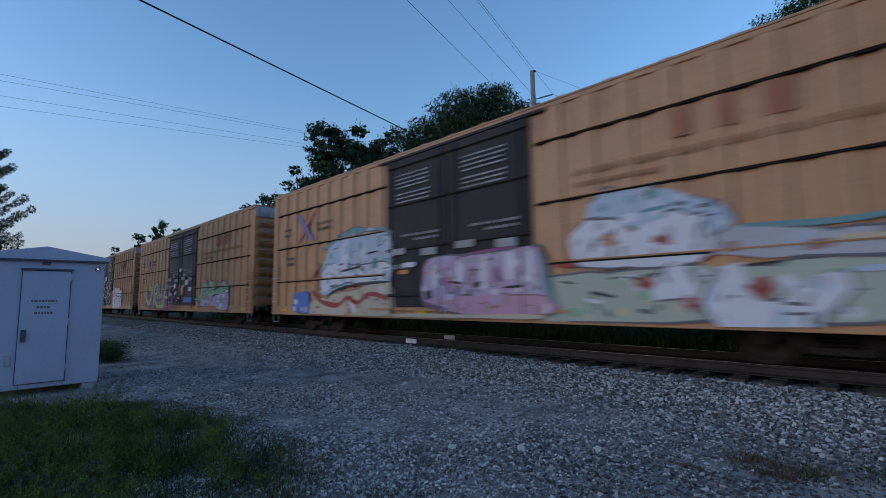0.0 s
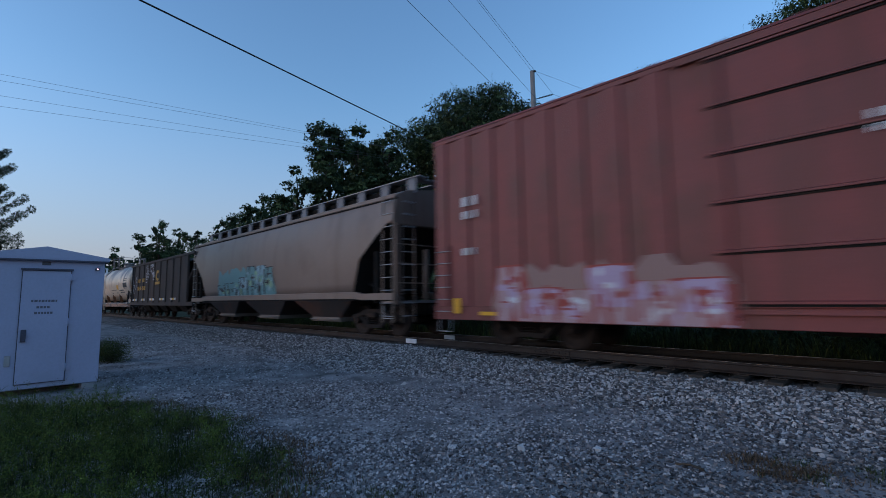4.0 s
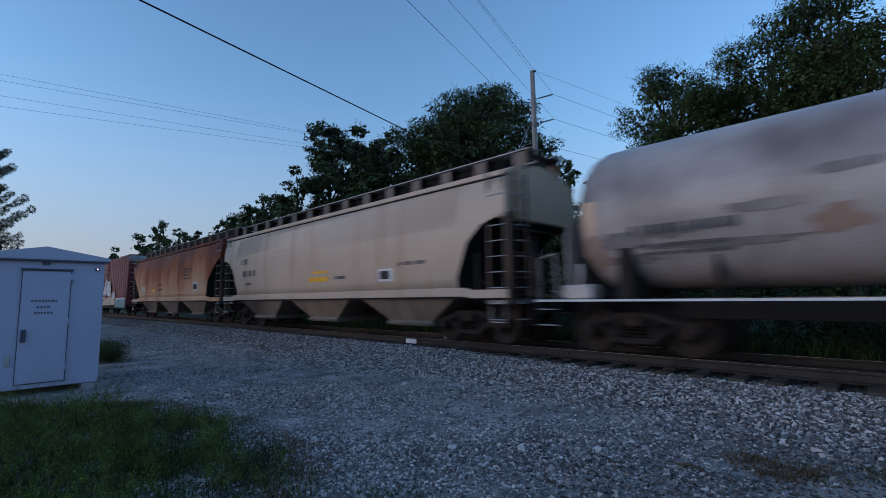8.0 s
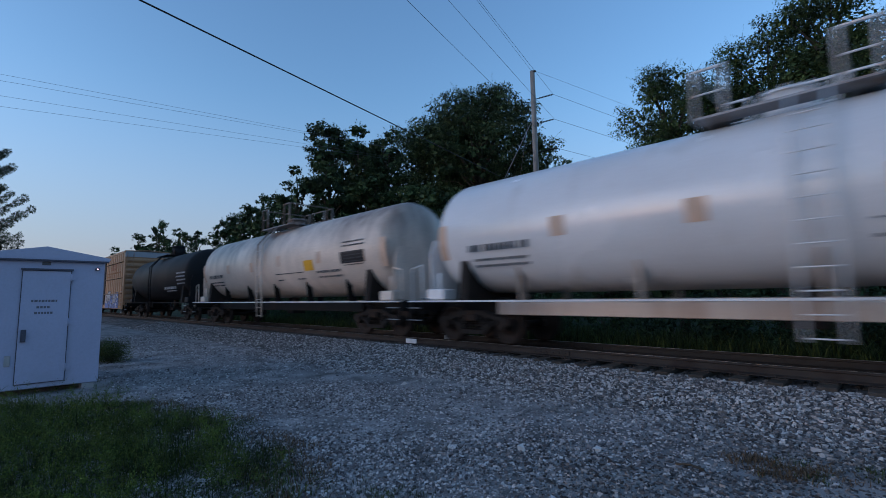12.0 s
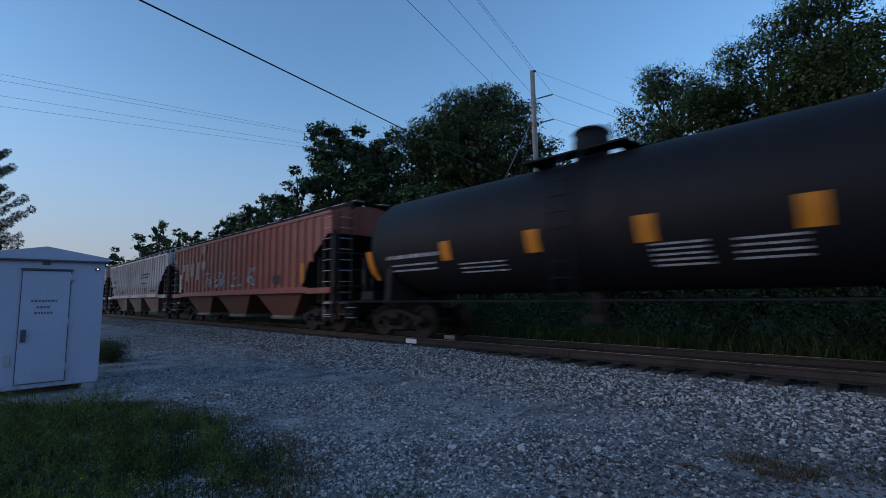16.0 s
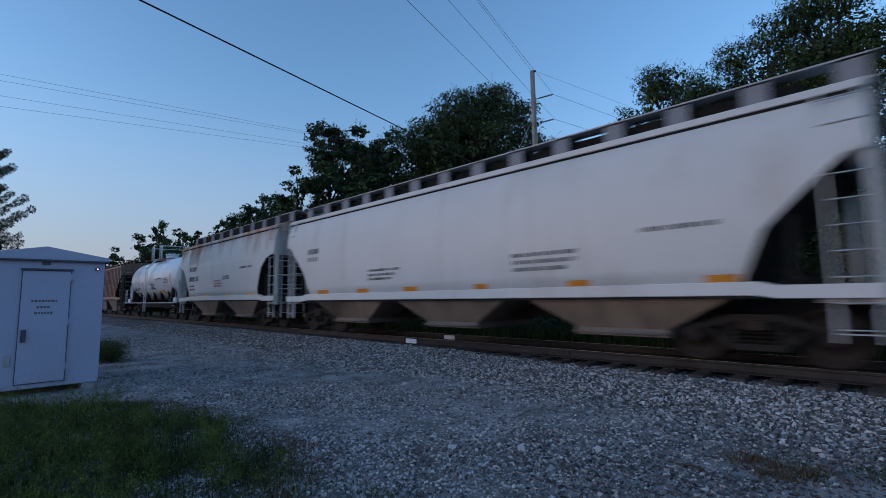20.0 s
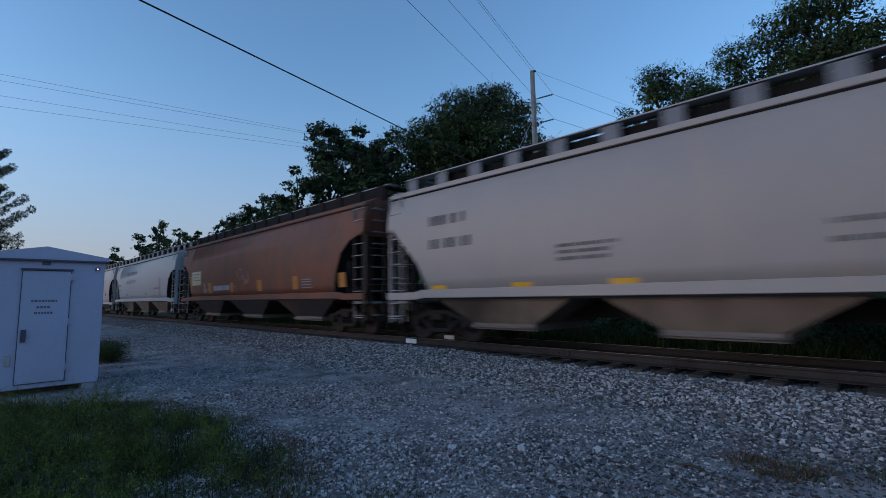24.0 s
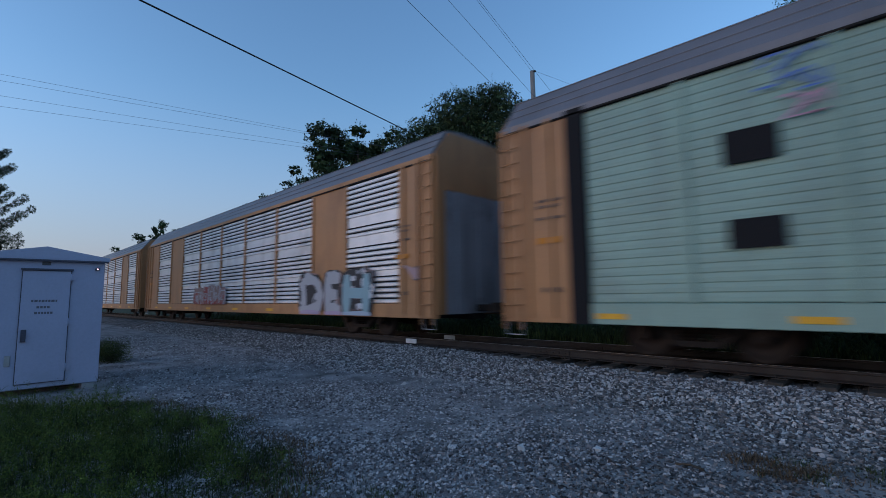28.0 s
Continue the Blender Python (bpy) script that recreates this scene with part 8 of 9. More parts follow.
    box(P, dome_x - 1.25, dome_x - 0.75, -0.56, 0.56, top + 0.02, top + 0.05)
    box(P, dome_x + 0.75, dome_x + 1.25, -0.56, 0.56, top + 0.02, top + 0.05)
    plat = part("dome_platform", P, MAT_GRATE if trim is not MAT_BLACKIRON else trim, car, "grated platform round the manway")
    for x0, x1, y in (((-1.2, -0.75, -0.98), (0.75, 1.2, -0.98), (-0.5, 0.55, 0.98), (-1.2, -0.75, 0.98), (0.75, 1.2, 0.98)) if trim is not MAT_BLACKIRON else ()):
        bm = bm_new()
        path_tube(bm, [(dome_x + x0, y, top), (dome_x + x0, y, top + 0.85), (dome_x + x1, y, top + 0.85), (dome_x + x1, y, top)], 0.04, 6)
        part("guard_rail", bm, trim, plat)
        bm = bm_new()
        tube(bm, (dome_x + x0, y, top + 0.42), (dome_x + x1, y, top + 0.42), 0.018, 6)
        part("mid_rail", bm, trim, plat)
    for xx in (dome_x - 1.2, dome_x + 1.2) if trim is not MAT_BLACKIRON else ():
        bm = bm_new()
        tube(bm, (xx, -0.98, top + 0.85), (xx, 0.98, top + 0.85), 0.022, 6)
        part("guard_rail", bm, trim, plat)
    bm = bm_new()
    up = 0.30 if trim is MAT_BLACKIRON else 0.0
    tube(bm, (dome_x, 0, top - 0.1), (dome_x, 0, top + 0.34 + up), 0.40, 18)
    tube(bm, (dome_x, 0, top + 0.34 + up), (dome_x, 0, top + 0.42 + up), 0.44, 18, 0.36)
    for k in range(8):
        a = k * 0.785
        tube(bm, (dome_x + 0.41 * math.cos(a), 0.41 * math.sin(a), top + 0.25), (dome_x + 0.41 * math.cos(a), 0.41 * math.sin(a), top + 0.44), 0.025, 6)
    part("manway", bm, body, car, "bolted manway cover")
    lad, lx = bm_new(), ladder_x
    for s in (-0.23, 0.23):
        pts = [(lx + s, -0.98, top), (lx + s, -R - 0.16, zc + 0.7), (lx + s, -R - 0.20, zc - 0.3), (lx + s, -1.60, 0.45)]
        path_tube(lad, pts, 0.032, 6)
    for k in range(11):
        t = k / 10
        z = 0.5 + (top - 0.4 - 0.5) * t
        y = -1.60 + (0.06 * min(1, t * 3)) * -1 if z < zc + 0.7 else -R - 0.16 + (z - zc - 0.7) / (top - zc - 0.7) * (R + 0.16 - 0.98)
        tube(lad, (lx - 0.23, y, z), (lx + 0.23, y, z), 0.013, 6)
    part("ladder", lad, body if trim is not MAT_BLACKIRON else trim, car, "painted steel side ladder")
    bm = bm_new()
    tube(bm, (dome_x, 0, zc - R + 0.05), (dome_x, 0, 0.62), 0.16, 10)
    box(bm, dome_x - 0.25, dome_x + 0.25, -0.25, 0.25, 0.55, 0.72)
    part("bottom_outlet", bm, MAT_TRUCK, car)
    add_truck(car, -H + 1.15)
    add_truck(car, H - 1.15)
    add_couplers(car, H + 0.98)
    return car


def blotch(car, x, z, rx, rz, mat, on, seed, label):
    """A ragged smear of dirt or primer that follows the curve of a shell."""
    rng = random.Random(seed)
    bm = bm_new()
    mid = bm.verts.new((x, on(z) - 0.003, z))
    last = None
    for q in (0.5, 1.0):
        ring = []
        for k in range(16):
            a, w = k * math.tau / 16, q * rng.uniform(0.65, 1.15)
            pz = z + rz * w * math.sin(a)
            ring.append(bm.verts.new((x + rx * w * math.cos(a), on(pz) - 0.003, pz)))
        for k in range(16):
            bm.faces.new((mid, ring[k], ring[(k + 1) % 16]) if last is None else (last[k], ring[k], ring[(k + 1) % 16], last[(k + 1) % 16]))
        last = ring
    part("smear", bm, mat, car, label)


def tank_paint(name, c, second, amt, streak, seed, grain=0.05, rough=0.24, gloss=0.8, top=None):
    return surface("tank_" + name, c, rough, second, amt, streak, grain=grain, size=1.6, seed=seed, bump=0.04, gloss=gloss, top=top)


def make_tanks():
    cars = {}
    rustbeam = tank_paint("rust_beam", (0.26, 0.125, 0.065), (0.15, 0.07, 0.04), 0.5, 0.4, 30)
    creambeam = tank_paint("cream_beam", (0.48, 0.40, 0.33), (0.21, 0.115, 0.07), 0.62, 0.55, 31)
    small = lambda x0, x1, z: [(x0, x1, z, 0.10), (x0, x1 - 0.25, z - 0.2, 0.06)]
    spec = {
        7: (-136.2, 15.6, "dirty cream tank car with rust-coloured underframe", tank_paint("dirty_cream", (0.80, 0.64, 0.47), (0.24, 0.205, 0.19), 0.45, 0.5, 32, 0.14, 0.4, 0.4, (2.9, 3.75)), rustbeam, ((-5.3, 0.0), (0.9, 0.0)), None),
        8: (-153.2, 15.4, "white tank car with a cream underframe", tank_paint("white_b", (0.80, 0.80, 0.80), (0.5, 0.47, 0.44), 0.12, 0.12, 33), creambeam, ((-4.2, 0.0), (-0.9, 0.0)), None),
        9: (-170.6, 15.6, "dull grey tank car with scuffed sides", tank_paint("grey", (0.44, 0.405, 0.39), (0.15, 0.125, 0.115), 0.62, 0.25, 34, 0.16, 0.4, 0.4), MAT_UNDER, ((-2.5, 0.0),), None),
        13: (-243.9, 15.4, "clean white tank car with a white underframe", tank_paint("white_c", (0.82, 0.82, 0.82), (0.5, 0.47, 0.44), 0.10, 0.1, 35), creambeam, ((-4.2, 0.0), (-0.9, 0.0)), None),
        14: (-261.3, 15.8, "clean white tank car with orange labels", tank_paint("white_d", (0.71, 0.71, 0.71), (0.5, 0.46, 0.42), 0.12, 0.12, 36), creambeam, ((-4.2, 0.0), (-0.9, 0.0)), None),
        15: (-278.6, 15.6, "cream tank car stained with brown drips", tank_paint("stained_cream", (0.74, 0.63, 0.53), (0.19, 0.145, 0.12), 0.5, 0.5, 37, 0.12, 0.4, 0.4, (2.7, 4.4)), MAT_UNDER, ((-4.2, 0.0),), None),
        16: (-295.3, 13.4, "black tank car with a few white stencils", tank_paint("black_a", (0.010, 0.010, 0.011), (0.025, 0.02, 0.018), 0.3, 0.2, 38, rough=0.6, gloss=0.2), MAT_BLACKIRON, (), MAT_DULLWHITE),
        19: (-351.75, 14.4, "black tank car with orange label squares", tank_paint("black_b", (0.010, 0.010, 0.012), (0.022, 0.018, 0.018), 0.2, 0.2, 39, rough=0.6, gloss=0.2), MAT_BLACKIRON, (), MAT_DULLWHITE),
        26: (-470.35, 11.9, "short white tank car with a tall dome railing", tank_paint("white_e", (0.78, 0.77, 0.77), (0.45, 0.38, 0.33), 0.14, 0.2, 40), MAT_UNDER, ((-3.0, 0.0),), None),
    }
    for k, (u, L, lab, m, beam, _, txt) in spec.items():
        H = L / 2
        black = k in (16, 19)
        sq = [(-H + 0.45, -H + 0.7, 2.05, 2.9), (H - 0.45, H - 0.15, 2.05, 2.9)]
        ln = [(-6.5, -4.7, 2.18, 0.16), (-6.4, -4.9, 1.96, 0.06), (-6.4, -4.9, 1.82, 0.06), (0.6, 2.8, 2.09, 0.03), (3.7, 5.2, 2.02, 0.08), (3.7, 5.2, 1.86, 0.06), (0.6, 1.1, 1.85, 0.05), (2.2, 2.8, 1.85, 0.05)] + [(5.5, 6.5, 2.58 - 0.1 * i, 0.035) for i in range(5)]
        sq += [(x, x + 0.33, z, z + 0.4) for x, z in ((-4.25, 2.34), (-1.68, 2.3), (0.82, 2.4), (3.76, 2.35))]
        pn, dp = [(2.9, 3.55, 2.14, 2.50)], [(5.2, 5.55, 1.76, 1.95)]
        if k in (7, 15):
            dp = [(5.3, 6.6, 2.25, 2.62)]
            ln += [(5.4, 6.6, 2.9, 0.05), (5.4, 6.6, 2.78, 0.05)]
        if k == 26:
            sq = [(4.35, 4.6, 1.9, 2.8), (-0.9, -0.7, 2.3, 2.55), (1.0, 1.25, 2.3, 2.6)]
            ln = [(-5.0, -3.0, 1.90, 0.20), (-4.8, -3.3, 1.74, 0.05), (-0.3, 1.0, 1.98, 0.03)] + [(-0.05, 0.8, 2.25 - 0.1 * i, 0.05) for i in range(4)] + [(3.1, 4.0, 2.55 - 0.09 * i, 0.035) for i in range(4)] + [(1.4, 2.8, 2.55, 0.06)]
            pn, dp = [(1.9, 2.57, 1.63, 1.86)], []
        if k == 19:
            sq = [(x, x + 0.33, 2.05, 2.53) for x in (-3.85, -1.27, 1.09, 3.42)] + [(-6.95, -6.7, 1.66, 2.5)]
            ln = [(-6.0, -3.9, 2.2, 0.10), (-5.9, -4.1, 2.0, 0.05), (-5.9, -4.1, 1.86, 0.05)] + [(-3.3, -1.9, 1.92 - 0.1 * i, 0.035) for i in range(3)] + [(1.3, 2.2, 1.98 - 0.09 * i, 0.04) for i in range(5)] + [(2.6, 3.5, 1.96 - 0.1 * i, 0.04) for i in range(4)]
            pn, dp = [], []
        if k == 16:
            sq, pn, dp = [], [], []
            ln = [(1.94, 4.28, 1.85, 0.16), (1.94, 3.9, 1.72, 0.07), (4.7, 6.3, 2.7, 0.08), (4.7, 6.3, 2.5, 0.08), (4.7, 6.3, 2.3, 0.08), (4.7, 6.0, 2.1, 0.08)]
        if k == 9:
            sq, dp, pn = sq[:1], [], [(2.65, 3.2, 1.86, 2.16)]
        c = tank_car(u, L, lab, m, beam, squares=sq, panels=pn, lines=ln, plate=dp, belt=txt, trim=MAT_BLACKIRON if black else m, bands=(-0.25, 0.25) if not black else (),
                     top=4.15 if k != 26 else 4.02, R=1.47 if k != 26 else 1.38, ladder_x={7: -0.76, 13: 0.1, 14: 0.0}.get(k, -0.3))
        if k == 9:
            shell = lambda z: -math.sqrt(1.477 ** 2 - (z - 2.68) ** 2)
            plates(c, 0, [(5.6, 6.75, 2.12, 2.62)], SPRAY["cream"], "paint_patch", "cream painted patch", on=shell)
            grime = surface("tank_grime", (0.22, 0.20, 0.195), 0.5, (0.32, 0.29, 0.28), 0.6, size=0.4, bump=0)
            primer = surface("tank_primer", (0.33, 0.24, 0.19), 0.55, (0.40, 0.35, 0.32), 0.5, size=0.4, bump=0)
            for i, (x, z, rx, rz) in enumerate(((-6.7, 2.1, 0.5, 0.16), (-5.9, 2.2, 0.45, 0.12), (-6.6, 1.75, 0.55, 0.10), (-4.5, 2.45, 0.6, 0.09), (-3.5, 2.85, 0.5, 0.08),
                                                (-5.0, 1.95, 1.2, 0.08), (-2.2, 2.3, 0.9, 0.12), (0.6, 2.1, 1.1, 0.13), (2.4, 2.5, 0.7, 0.1), (4.2, 1.9, 1.3, 0.12), (-1.0, 1.75, 1.4, 0.09))):
                blotch(c, x, z, rx, rz, grime, shell, 300 + i, "dark smeared dirt")
            for i, (x, z, rx, rz) in enumerate(((-3.6, 2.15, 0.35, 0.2), (-7.2, 1.9, 0.25, 0.35), (1.7, 2.2, 0.3, 0.16))):
                blotch(c, x, z, rx, rz, primer, lambda z: shell(z) - 0.002, 330 + i, "rust-brown primer patch")
        cars[k] = c
    return cars


def make_gondola():
    """Tall dark coal gondola with sloping ends."""
    m = surface("coal_car_black", (0.060, 0.050, 0.045), 0.75, (0.11, 0.07, 0.05), 0.3, 0.3, grain=0.15, size=1.5, seed=41)
    car = new_car("gondola", "dark brown coal gondola with faded yellow markings", "gondola", -120.4)
    H, top, low, half = 6.1, 3.68, 1.05, 1.56
    for s in (-1, 1):
        bm = bm_new()
        box(bm, -H, H, s * half - 0.02, s * half + 0.02, low, top)
        part("side_wall", bm, m, car)
        bm = bm_new()
        box(bm, -H - 0.9, H + 0.9, s * half - 0.07, s * half + 0.07, top - 0.06, top + 0.08)
        bevelled(bm, 0.015)
        part("top_rail", bm, m, car)
        for k in range(10):
            bm = bm_new()
            x = -H + 0.1 + (2 * H - 0.2) * k / 9
            box(bm, x - 0.06, x + 0.06, s * half - (0.07 if s < 0 else -0.02), s * half + (0.07 if s > 0 else -0.02), low, top - 0.06)
            part("side_post", bm, m, car)
        bm = bm_new()
        box(bm, -H - 0.9, H + 0.9, s * half - 0.05, s * half + 0.05, low - 0.18, low + 0.03)
        part("side_sill", bm, m, car)
    for e in (-1, 1):
        bm = bm_new()
        prism(bm, [(e * (H + 0.9), top), (e * (H + 0.88), top - 0.5), (e * (H - 1.5), low), (e * (H - 1.45), low - 0.05), (e * (H + 0.95), top - 0.55), (e * (H + 0.95), top)], "y", -half + 0.03, half - 0.03)
        part("slope_sheet", bm, m, car)
        for s in (-1, 1):
            bm = bm_new()
            box(bm, e * (H + 0.88) - 0.05, e * (H + 0.88) + 0.05, s * (half - 0.06) - 0.05, s * (half - 0.06) + 0.05, 0.9, top)
            part("corner_post", bm, m, car)
    bm = bm_new()
    for k in range(5):
        xc = -4 + 2 * k
        loft(bm, [[(xc - .5, -1.0, .5), (xc + .5, -1.0, .5), (xc + .5, 1.0, .5), (xc - .5, 1.0, .5)], [(xc - .95, -1.4, low), (xc + .95, -1.4, low), (xc + .95, 1.4, low), (xc - .95, 1.4, low)]], smooth=False)
    part("hopper_bay", bm, MAT_UNDER, car)
    bm = bm_new()
    box(bm, -H - 0.6, H + 0.6, -0.25, 0.25, 0.62, 1.0)
    part("centre_sill", bm, MAT_UNDER, car)
    bm = bm_new()
    prism(bm, [(-half + 0.03, top - 0.4), (-0.8, top - 0.05), (0.8, top - 0.05), (half - 0.03, top - 0.4)], "x", -H, H)
    part("load", bm, MAT_UNDER, car, "dark coal load")
    y = -half - 0.075
    part_y = surface("faded_yellow_mark", (0.55, 0.32, 0.07), 0.7, (0.12, 0.08, 0.05), 0.35, size=0.4, bump=0)
    scrawl(car, y, -2.55, -1.5, 2.4, 3.5, "grey", 71, label="smeared white chalk scrawl", strokes=8, w=0.035)
    scrawl(car, y, -1.4, -0.4, 2.5, 3.5, "grey", 74, label="smeared white chalk scrawl", strokes=8, w=0.035)
    bars(car, y, [(-4.7, -3.9, 2.42, 0.26), (-4.7, -3.8, 1.9, 0.26), (-3.5, -2.8, 2.44, 0.26), (-3.5, -2.7, 1.9, 0.26)], part_y, seed=72)
    scrawl(car, y, -6.0, -5.05, 1.7, 2.9, "grey", 73, label="faint chalk scribble", strokes=6, w=0.025)
    plates(car, y, [(-5.96, -4.86, 1.19, 1.32), (-3.6, -2.64, 1.19, 1.32), (-1.4, -0.34, 1.19, 1.32), (0.9, 1.9, 1.19, 1.32), (3.2, 4.2, 1.19, 1.32)], MAT_WHITE, "reflector", "pale reflective strip")
    plates(car, y - 0.006, [(-5.6, -5.2, 1.19, 1.32), (-3.3, -2.95, 1.19, 1.32), (-1.05, -0.7, 1.19, 1.32), (1.2, 1.6, 1.19, 1.32), (3.5, 3.9, 1.19, 1.32)], MAT_YELLOW, "reflector", "yellow reflective strip")
    bm = bm_new()
    for a in range(14):
        t0, t1 = 0.8 + a * 0.33, 0.8 + (a + 1) * 0.33
        p = [(0.25 + 0.38 * math.cos(t), 2.75 + 0.34 * math.sin(t)) for t in (t0, t1)] + [(0.25 + 0.22 * math.cos(t), 2.75 + 0.18 * math.sin(t)) for t in (t1, t0)]
        bm.faces.new([bm.verts.new((px, y - 0.004, pz)) for px, pz in p])
    box(bm, -0.25, 0.75, y - 0.006, y, 2.19, 2.36)
    part("emblem", bm, part_y, car, "faded yellow curved emblem over a bar")
    add_truck(car, -H + 0.6)
    add_truck(car, H - 0.6)
    add_couplers(car, H + 1.3)
    return car


def louvre(bm, x0, x1, z0, z1, y, pitch=0.115, depth=0.035, s=-1, slits=0.0, plain=()):
    """A panel pressed into level corrugations, with plain level strips between them."""
    n = max(1, int((z1 - z0) / pitch))
    zs, dark = [], []
    p = (z1 - z0) / n
    for k in range(n):
        a = z0 + p * k
        if any(lo < a + p / 2 < hi for lo, hi in plain):
            zs.append((depth * 0.2, a))
            dark.append(0)
            continue
        # slits are not cut; their dark is coloured onto recessed strips
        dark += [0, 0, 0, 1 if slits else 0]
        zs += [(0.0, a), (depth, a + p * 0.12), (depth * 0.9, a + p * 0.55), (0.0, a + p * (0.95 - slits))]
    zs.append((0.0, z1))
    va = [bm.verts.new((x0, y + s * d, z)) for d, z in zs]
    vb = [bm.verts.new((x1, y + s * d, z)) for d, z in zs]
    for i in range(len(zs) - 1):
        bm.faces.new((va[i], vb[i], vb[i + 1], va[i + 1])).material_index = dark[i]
    b0 = [bm.verts.new(p) for p in ((x0, y - s * 0.02, z0), (x1, y - s * 0.02, z0), (x1, y - s * 0.02, z1), (x0, y - s * 0.02, z1))]
    bm.faces.new(b0)


def autorack(u, label, panel, trim, roof, ends, patches=(), bounds=None, solid_at=(), L=27.5, green=False):
    """bounds: where the side panels meet along the car; twelve even panels if not given."""
    car = new_car("autorack", label, "autorack", u)
    H, top, low, half = L / 2, 4.80, 0.60, 1.55
    deck = 0.98
    for s in (-1, 1):
        y = s * half
        bm = bm_new()
        e0 = 2.15 if green else 0.2
        box(bm, -H + e0, H - e0, y - 0.05, y + 0.05, low, deck)
        bevelled(bm, 0.012)
        part("side_sill", bm, panel if green else trim, car)
        bm = bm_new()
        box(bm, -H + 0.2, H - 0.2, y - 0.06, y + 0.06, top - 0.10, top + 0.02)
        part("top_rail", bm, trim if not green else roof, car)
        # shaded underside of the eave, drawn as a dark strip
        bm = bm_new()
        box(bm, -H + 0.2, H - 0.2, y - 0.075, y + 0.075, top - 0.14, top - 0.105)
        part("eave_gap", bm, MAT_UNDER, car)
        edges = bounds or [-H + 1.9 + (2 * H - 3.8) * k / 12 for k in range(13)]
        for k, (xa, xb) in enumerate(zip(edges, edges[1:])):
            bm = bm_new()
            if k in solid_at:
                box(bm, xa + 0.05, xb - 0.05, y - 0.03, y + 0.03, deck + 0.01, top - 0.11)
                part("side_panel", bm, trim, car, "smooth solid side panel")
            else:
                louvre(bm, xa + 0.05, xb - 0.05, deck + 0.01, top - 0.11, y, s=s, slits=0.0 if green else 0.22, depth=0.012 if green else 0.04,
                       pitch=0.15, plain=() if green else ((1.70, 1.95), (2.72, 2.96), (3.30, 3.60)))
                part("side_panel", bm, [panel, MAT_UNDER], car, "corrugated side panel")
            bm = bm_new()
            xx = xa
            box(bm, xx - 0.055, xx + 0.055, y - 0.05 + (0 if s > 0 else -0.02), y + 0.05 + (0.02 if s > 0 else 0), deck, top - 0.1)
            part("side_post", bm, panel if green else trim, car)
        for e in (-1, 1):
            bm = bm_new()
            a, b = sorted((edges[0 if e < 0 else -1] + 0.04 * e, e * (H - 0.1)))
            box(bm, a, b, y - 0.04, y + 0.04, low, top + 0.0)
            bevelled(bm, 0.01)
            part("end_bay", bm, ends, car, "solid orange end bay")
            for q in range(3):
                bm = bm_new()
                xx = e * (H - 0.25 - 0.55 * q)
                box(bm, xx - 0.05, xx + 0.05, y - 0.09 if s < 0 else y, y if s < 0 else y + 0.09, low + 0.1, top - 0.05)
                part("end_stiffener", bm, ends, car)
            bm = bm_new()
            xx = edges[0 if e < 0 else -1] - 0.05 * e
            box(bm, xx - 0.20, xx + 0.20, y - 0.075, y + 0.075, low, top - 0.02) if green else box(bm, xx - 0.10, xx + 0.10, y - 0.055, y + 0.055, low, top - 0.02)
            part("dark_pillar", bm, MAT_BLACKIRON if green else trim, car)
    # roof: flat slope up from the side, level top
    bm = bm_new()
    prism(bm, [(-half - 0.04, top), (half + 0.04, top), (half + 0.02, top + 0.06), (1.05, top + 0.78), (0.5, top + 0.86), (-0.5, top + 0.86), (-1.05, top + 0.78), (-half - 0.02, top + 0.06)], "x", -H + 0.25, H - 0.25)
    part("roof", bm, roof, car, "grey metal roof")
    for t in (0.3, 0.62, 0.97):
        bm = bm_new()
        yy, zz = -(half + 0.02 - (half - 1.03) * t), top + 0.06 + 0.72 * t
        tube(bm, (-H + 0.25, yy, zz), (H - 0.25, yy, zz), 0.02, 6)
        part("roof_seam", bm, roof, car)
    for e in (-1, 1):
        for k in range(6):
            bm = bm_new()
            a = -1.26 + 0.42 * k
            box(bm, e * (H - 0.12) - 0.04, e * (H - 0.12) + 0.04 + (0.03 if k % 2 else 0), a, a + 0.42, low + 0.1, top - 0.9)
            part("door_panel", bm, surface_once("autorack_end_door", (0.30, 0.30, 0.32)), car, "grey folding end door panel")
        for y0, y1, z0, z1 in ((-half, -1.27, low + 0.1, top - 0.05), (1.27, half, low + 0.1, top - 0.05), (-1.27, 1.27, top - 0.89, top - 0.05)):
            bm = bm_new()
            box(bm, e * (H - 0.12) - 0.05, e * (H - 0.12) + 0.05, y0, y1, z0, z1)
            part("end_frame", bm, ends, car)
        bm = bm_new()
        prism(bm, [(-half, top - 0.05), (half, top - 0.05), (half - 0.05, top + 0.1), (1.0, top + 0.72), (-1.0, top + 0.72), (-half + 0.05, top + 0.1)], "x", e * (H - 0.2), e * (H - 0.16))
        part("end_gable", bm, ends, car)
        add_mesh("ladder", ladder_mesh(0.42, 0.45, top, 13, ends, ends.name, ends), car, e * (H - 0.4), -half - 0.09)
        add_mesh("step", shared("stirrup", stirrup_mesh), car, e * (H - 0.4), -half - 0.02, 0.62)
    bm = bm_new()
    box(bm, -H + 0.3, H - 0.3, -half + 0.06, half - 0.06, deck - 0.16, deck)
    box(bm, -H + 0.1, H - 0.1, -0.3, 0.3, 0.55, deck - 0.16)
    part("deck", bm, MAT_UNDER, car)
    y = -half - 0.065
    for x0, x1, z0, z1 in patches:
        bm = bm_new()
        box(bm, x0, x1, y - 0.012, y + 0.03, z0, z1)
        part("painted_panel", bm, MAT_BLACKIRON, car, "black painted panel")
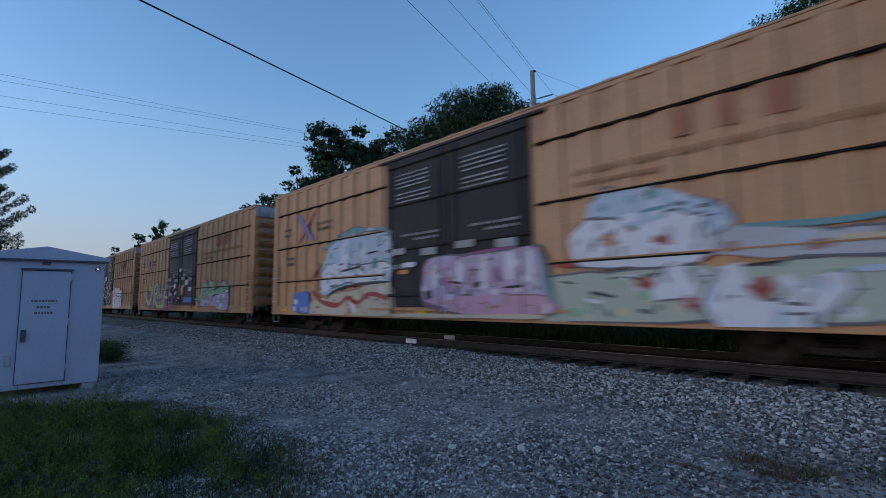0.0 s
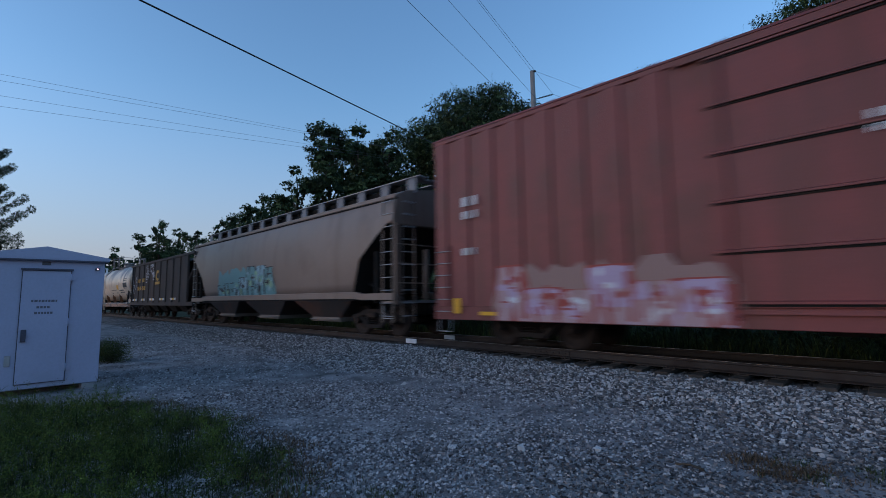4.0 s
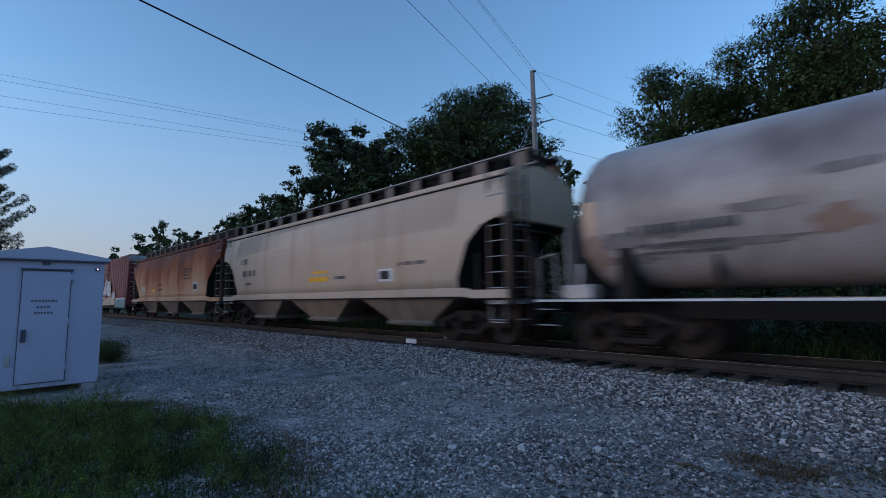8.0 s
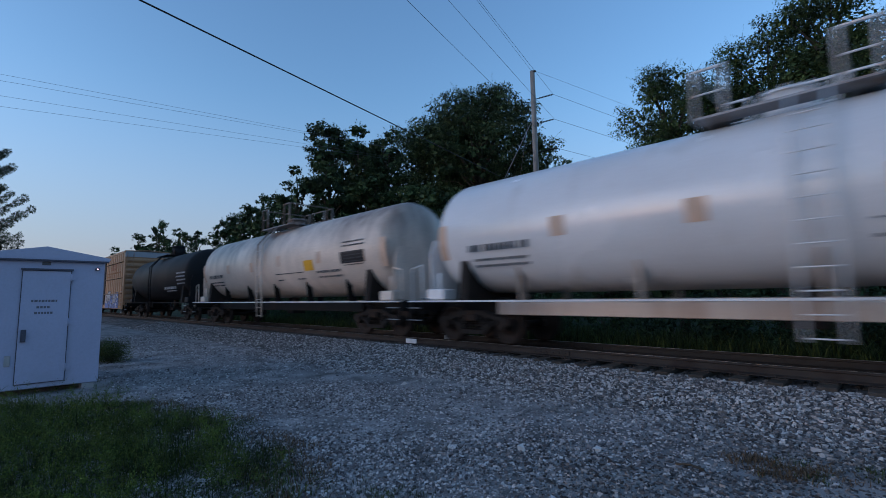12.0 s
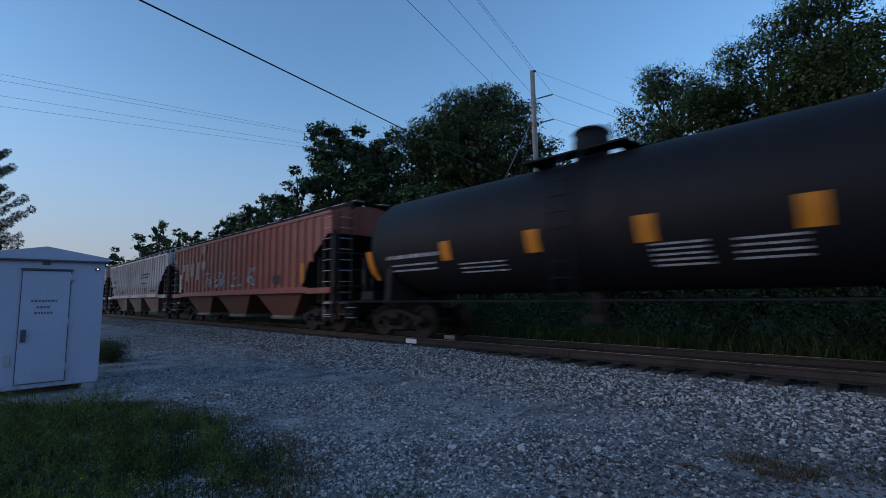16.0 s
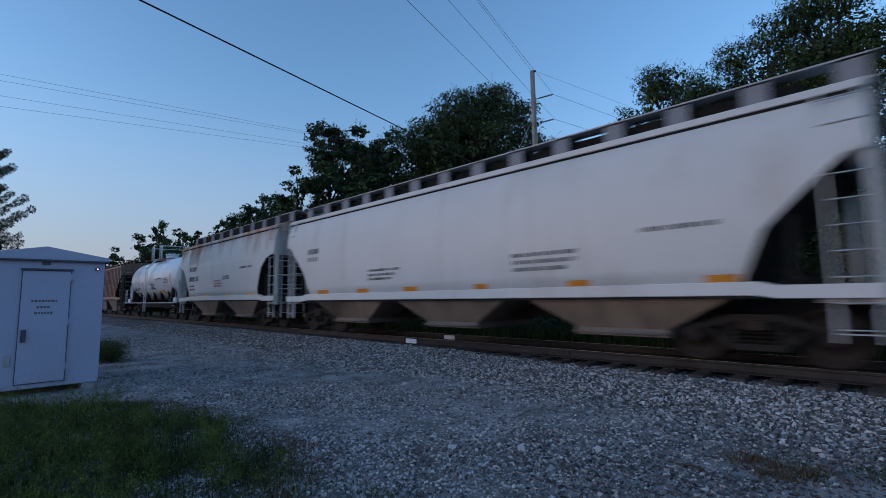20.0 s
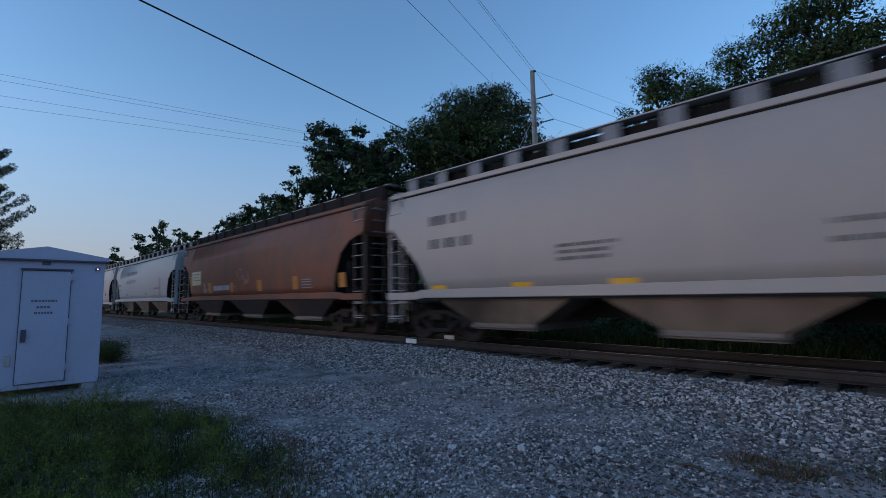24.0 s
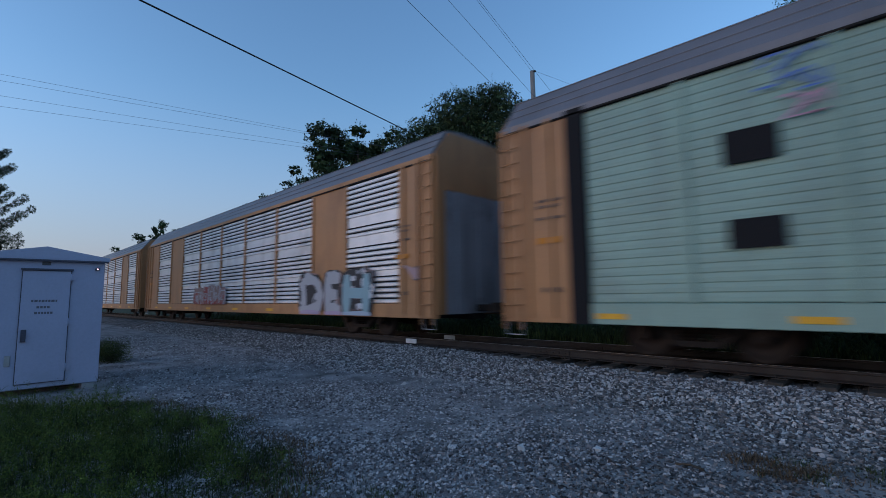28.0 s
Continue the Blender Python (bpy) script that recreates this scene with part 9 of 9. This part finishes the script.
    plates(car, y + 0.005, [(x, x + 0.55, 0.70, 0.80) for x in (-11.5, -8.6, -5.6, -2.3, 1.0, 4.4, 7.6, 10.6)], MAT_YELLOW, "reflector", "yellow reflective strip")
    for e in (-1, 1):
        a = e * (H - 1.35) - 0.3
        plates(car, y - 0.008, [(a, a + 0.5, 2.18, 2.30)], MAT_ORANGE_LBL, "placard", "small orange placard")
        bars(car, y - 0.008, [(a, a + 0.6, 3.02, 0.06), (a, a + 0.55, 2.90, 0.06), (a, a + 0.6, 2.66, 0.06), (a + 0.1, a + 0.5, 1.2, 0.10)], MAT_INK, seed=int(H * 10) + e)
    tc = 10.0
    add_truck(car, -tc)
    add_truck(car, tc)
    add_couplers(car, H + 0.35)
    return car


def surface_once(name, c, **k):
    return shared(("mat", name), lambda: surface(name, c, 0.6, (0.10, 0.09, 0.08), 0.3, 0.2, **k))


def make_autoracks():
    cars = {}
    mint = surface("mint_green_panel", (0.26, 0.385, 0.315), 0.55, (0.19, 0.265, 0.225), 0.4, 0.55, grain=0.12, seed=44, gloss=0.55)
    orange = surface("rack_orange", (0.42, 0.205, 0.078), 0.6, (0.26, 0.115, 0.042), 0.3, 0.4, grain=0.1, seed=45, gloss=0.55)
    silver = surface("silver_panel", (0.70, 0.70, 0.71), 0.42, (0.40, 0.38, 0.36), 0.3, 0.35, metal=0.3, grain=0.06, seed=46)
    roof = surface("rack_roof", (0.20, 0.196, 0.21), 0.5, (0.15, 0.14, 0.14), 0.3, 0.3, grain=0.08, metal=0.2, seed=47)
    c = autorack(-600.4, "mint-green autorack with black patches and orange ends", mint, mint, roof, orange, green=True,
                 patches=((2.59, 5.50, 2.16, 4.68), (8.17, 8.95, 3.04, 3.59), (8.25, 8.91, 0.62, 1.71), (-3.1, -0.1, 0.62, 1.95), (-3.2, -2.6, 3.1, 3.54), (-9.3, -8.57, 3.1, 3.6), (-9.3, -8.57, 1.8, 2.24),
                          (-5.83, -5.77, 0.98, 4.7), (-0.23, -0.17, 0.98, 4.7), (5.5, 5.56, 0.98, 4.7)))
    scrawl(c, -1.635, -8.8, -8.0, 4.0, 4.6, "blue", 81, label="blue arrow scrawl", strokes=5)
    scrawl(c, -1.635, -8.5, -8.0, 3.62, 3.95, "pink", 84, label="pink scrawl", strokes=4)
    g = piece(c, "black sprayed smear")
    for z, a, b in ((1.72, 12.2, 12.7), (1.55, 12.25, 12.75), (1.36, 12.0, 12.65), (1.2, 11.95, 12.6)):
        paint(g, "black", ((a, z), ((a + b) / 2, z + 0.05), (b, z)), w=0.075, off=0.03)
    plates(c, -1.66, [(11.75, 12.3, 0.65, 0.84)], MAT_ORANGE_LBL, "reflector", "orange reflective plate")
    plates(c, -1.62, [(5.2, 6.35, 0.66, 0.87)], MAT_WHITE, "placard", "white placard")
    cars[33] = c
    bounds = (-11.25, -8.5, -6.35, -3.5, -0.6, 2.15, 5.1, 7.86, 9.87, 12.6)
    c = autorack(-630.0, "orange autorack with silver corrugated panels and graffiti", silver, orange, roof, orange, bounds=bounds, solid_at=(1, 7), L=28.0)
    # three fat block letters, the last one pale blue
    g = piece(c, "pale block letters edged in black")
    for colour, letter, bars_of in (("grey", ((7.12, 0.66), (7.1, 1.98), (8.3, 1.95), (8.7, 1.35), (8.45, 0.66)), (((7.35, 1.85), (7.4, 0.7)), ((7.4, 1.85), (8.2, 1.7), (8.45, 1.25), (8.2, 0.8), (7.4, 0.75)))),
                                    ("grey", ((8.76, 0.66), (8.72, 1.95), (9.72, 1.92), (9.74, 0.66)), (((8.95, 1.85), (8.95, 0.7)), ((8.95, 1.80), (9.65, 1.78)), ((8.95, 1.28), (9.5, 1.26)), ((8.95, 0.76), (9.68, 0.76)))),
                                    ("cyan", ((9.8, 0.66), (9.78, 1.92), (11.3, 1.92), (11.25, 0.66)), (((10.05, 1.85), (10.0, 0.7)), ((11.05, 1.85), (11.0, 0.7)), ((10.05, 1.3), (11.0, 1.28))))):
        paint(g, "black", letter)
        for line in bars_of:
            paint(g, colour, line, w=0.20)
        paint(g, "lilac" if colour == "grey" else "pale_blue", (letter[0], letter[-1]), w=0.09)
    g = piece(c, "pale pink scuffed patch")
    paint(g, "rose", ((12.75, 1.95), (13.3, 1.9), (13.2, 1.55)), off=0.02)
    mural(c, -1.64, -4.06, 0.2, 0.95, 1.85, ("dull_red", "rose_grey"), "rose_grey", "dull_red", "grey", 83, 6, gaps=2.5, top=0.5, label="faded red lettering")
    cars[34] = c
    cars[35] = autorack(-659.5, "orange autorack with silver corrugated panels", silver, orange, roof, orange, bounds=bounds, solid_at=(1, 7), L=27.8)
    return cars

# ---- the train ----
TRAIN = {}
TRAIN.update(make_boxcars())
TRAIN.update(make_hoppers())
TRAIN.update(make_tanks())
TRAIN[6] = make_gondola()
TRAIN.update(make_autoracks())


def motions():
    """The whole train runs past at one speed; wheels turn while their car is near."""
    for car in TRAIN.values():
        m = car.matrix_world.copy()
        u = m.translation.x
        walk(car, [(t, pose(u + SPEED * t, MID, RAIL)) for t in (0.0, 7.0, 14.0, 21.0, 28.0)])
    for w, car, dx in TURNING:
        u = car.location.x - SPEED * 28.0
        t0 = max(0.0, (-30.0 - u) / SPEED)
        t1 = min(28.0, (4.0 - u) / SPEED)
        y, z = 0.0, WHEEL_R
        rows = [(0.0, 0)]
        if t1 > t0:
            f0, f1 = int(t0 * FPS) + 1, int(t1 * FPS)
            rows += [(f / FPS, (f - f0) * 89.0) for f in range(f0, f1 + 1)]
        if rows[-1][0] < 27.95:
            rows.append((28.0, rows[-1][1]))
        walk(w, [(t, pose(dx, y, z, 0, a % 360, 0)) for t, a in rows])


motions()
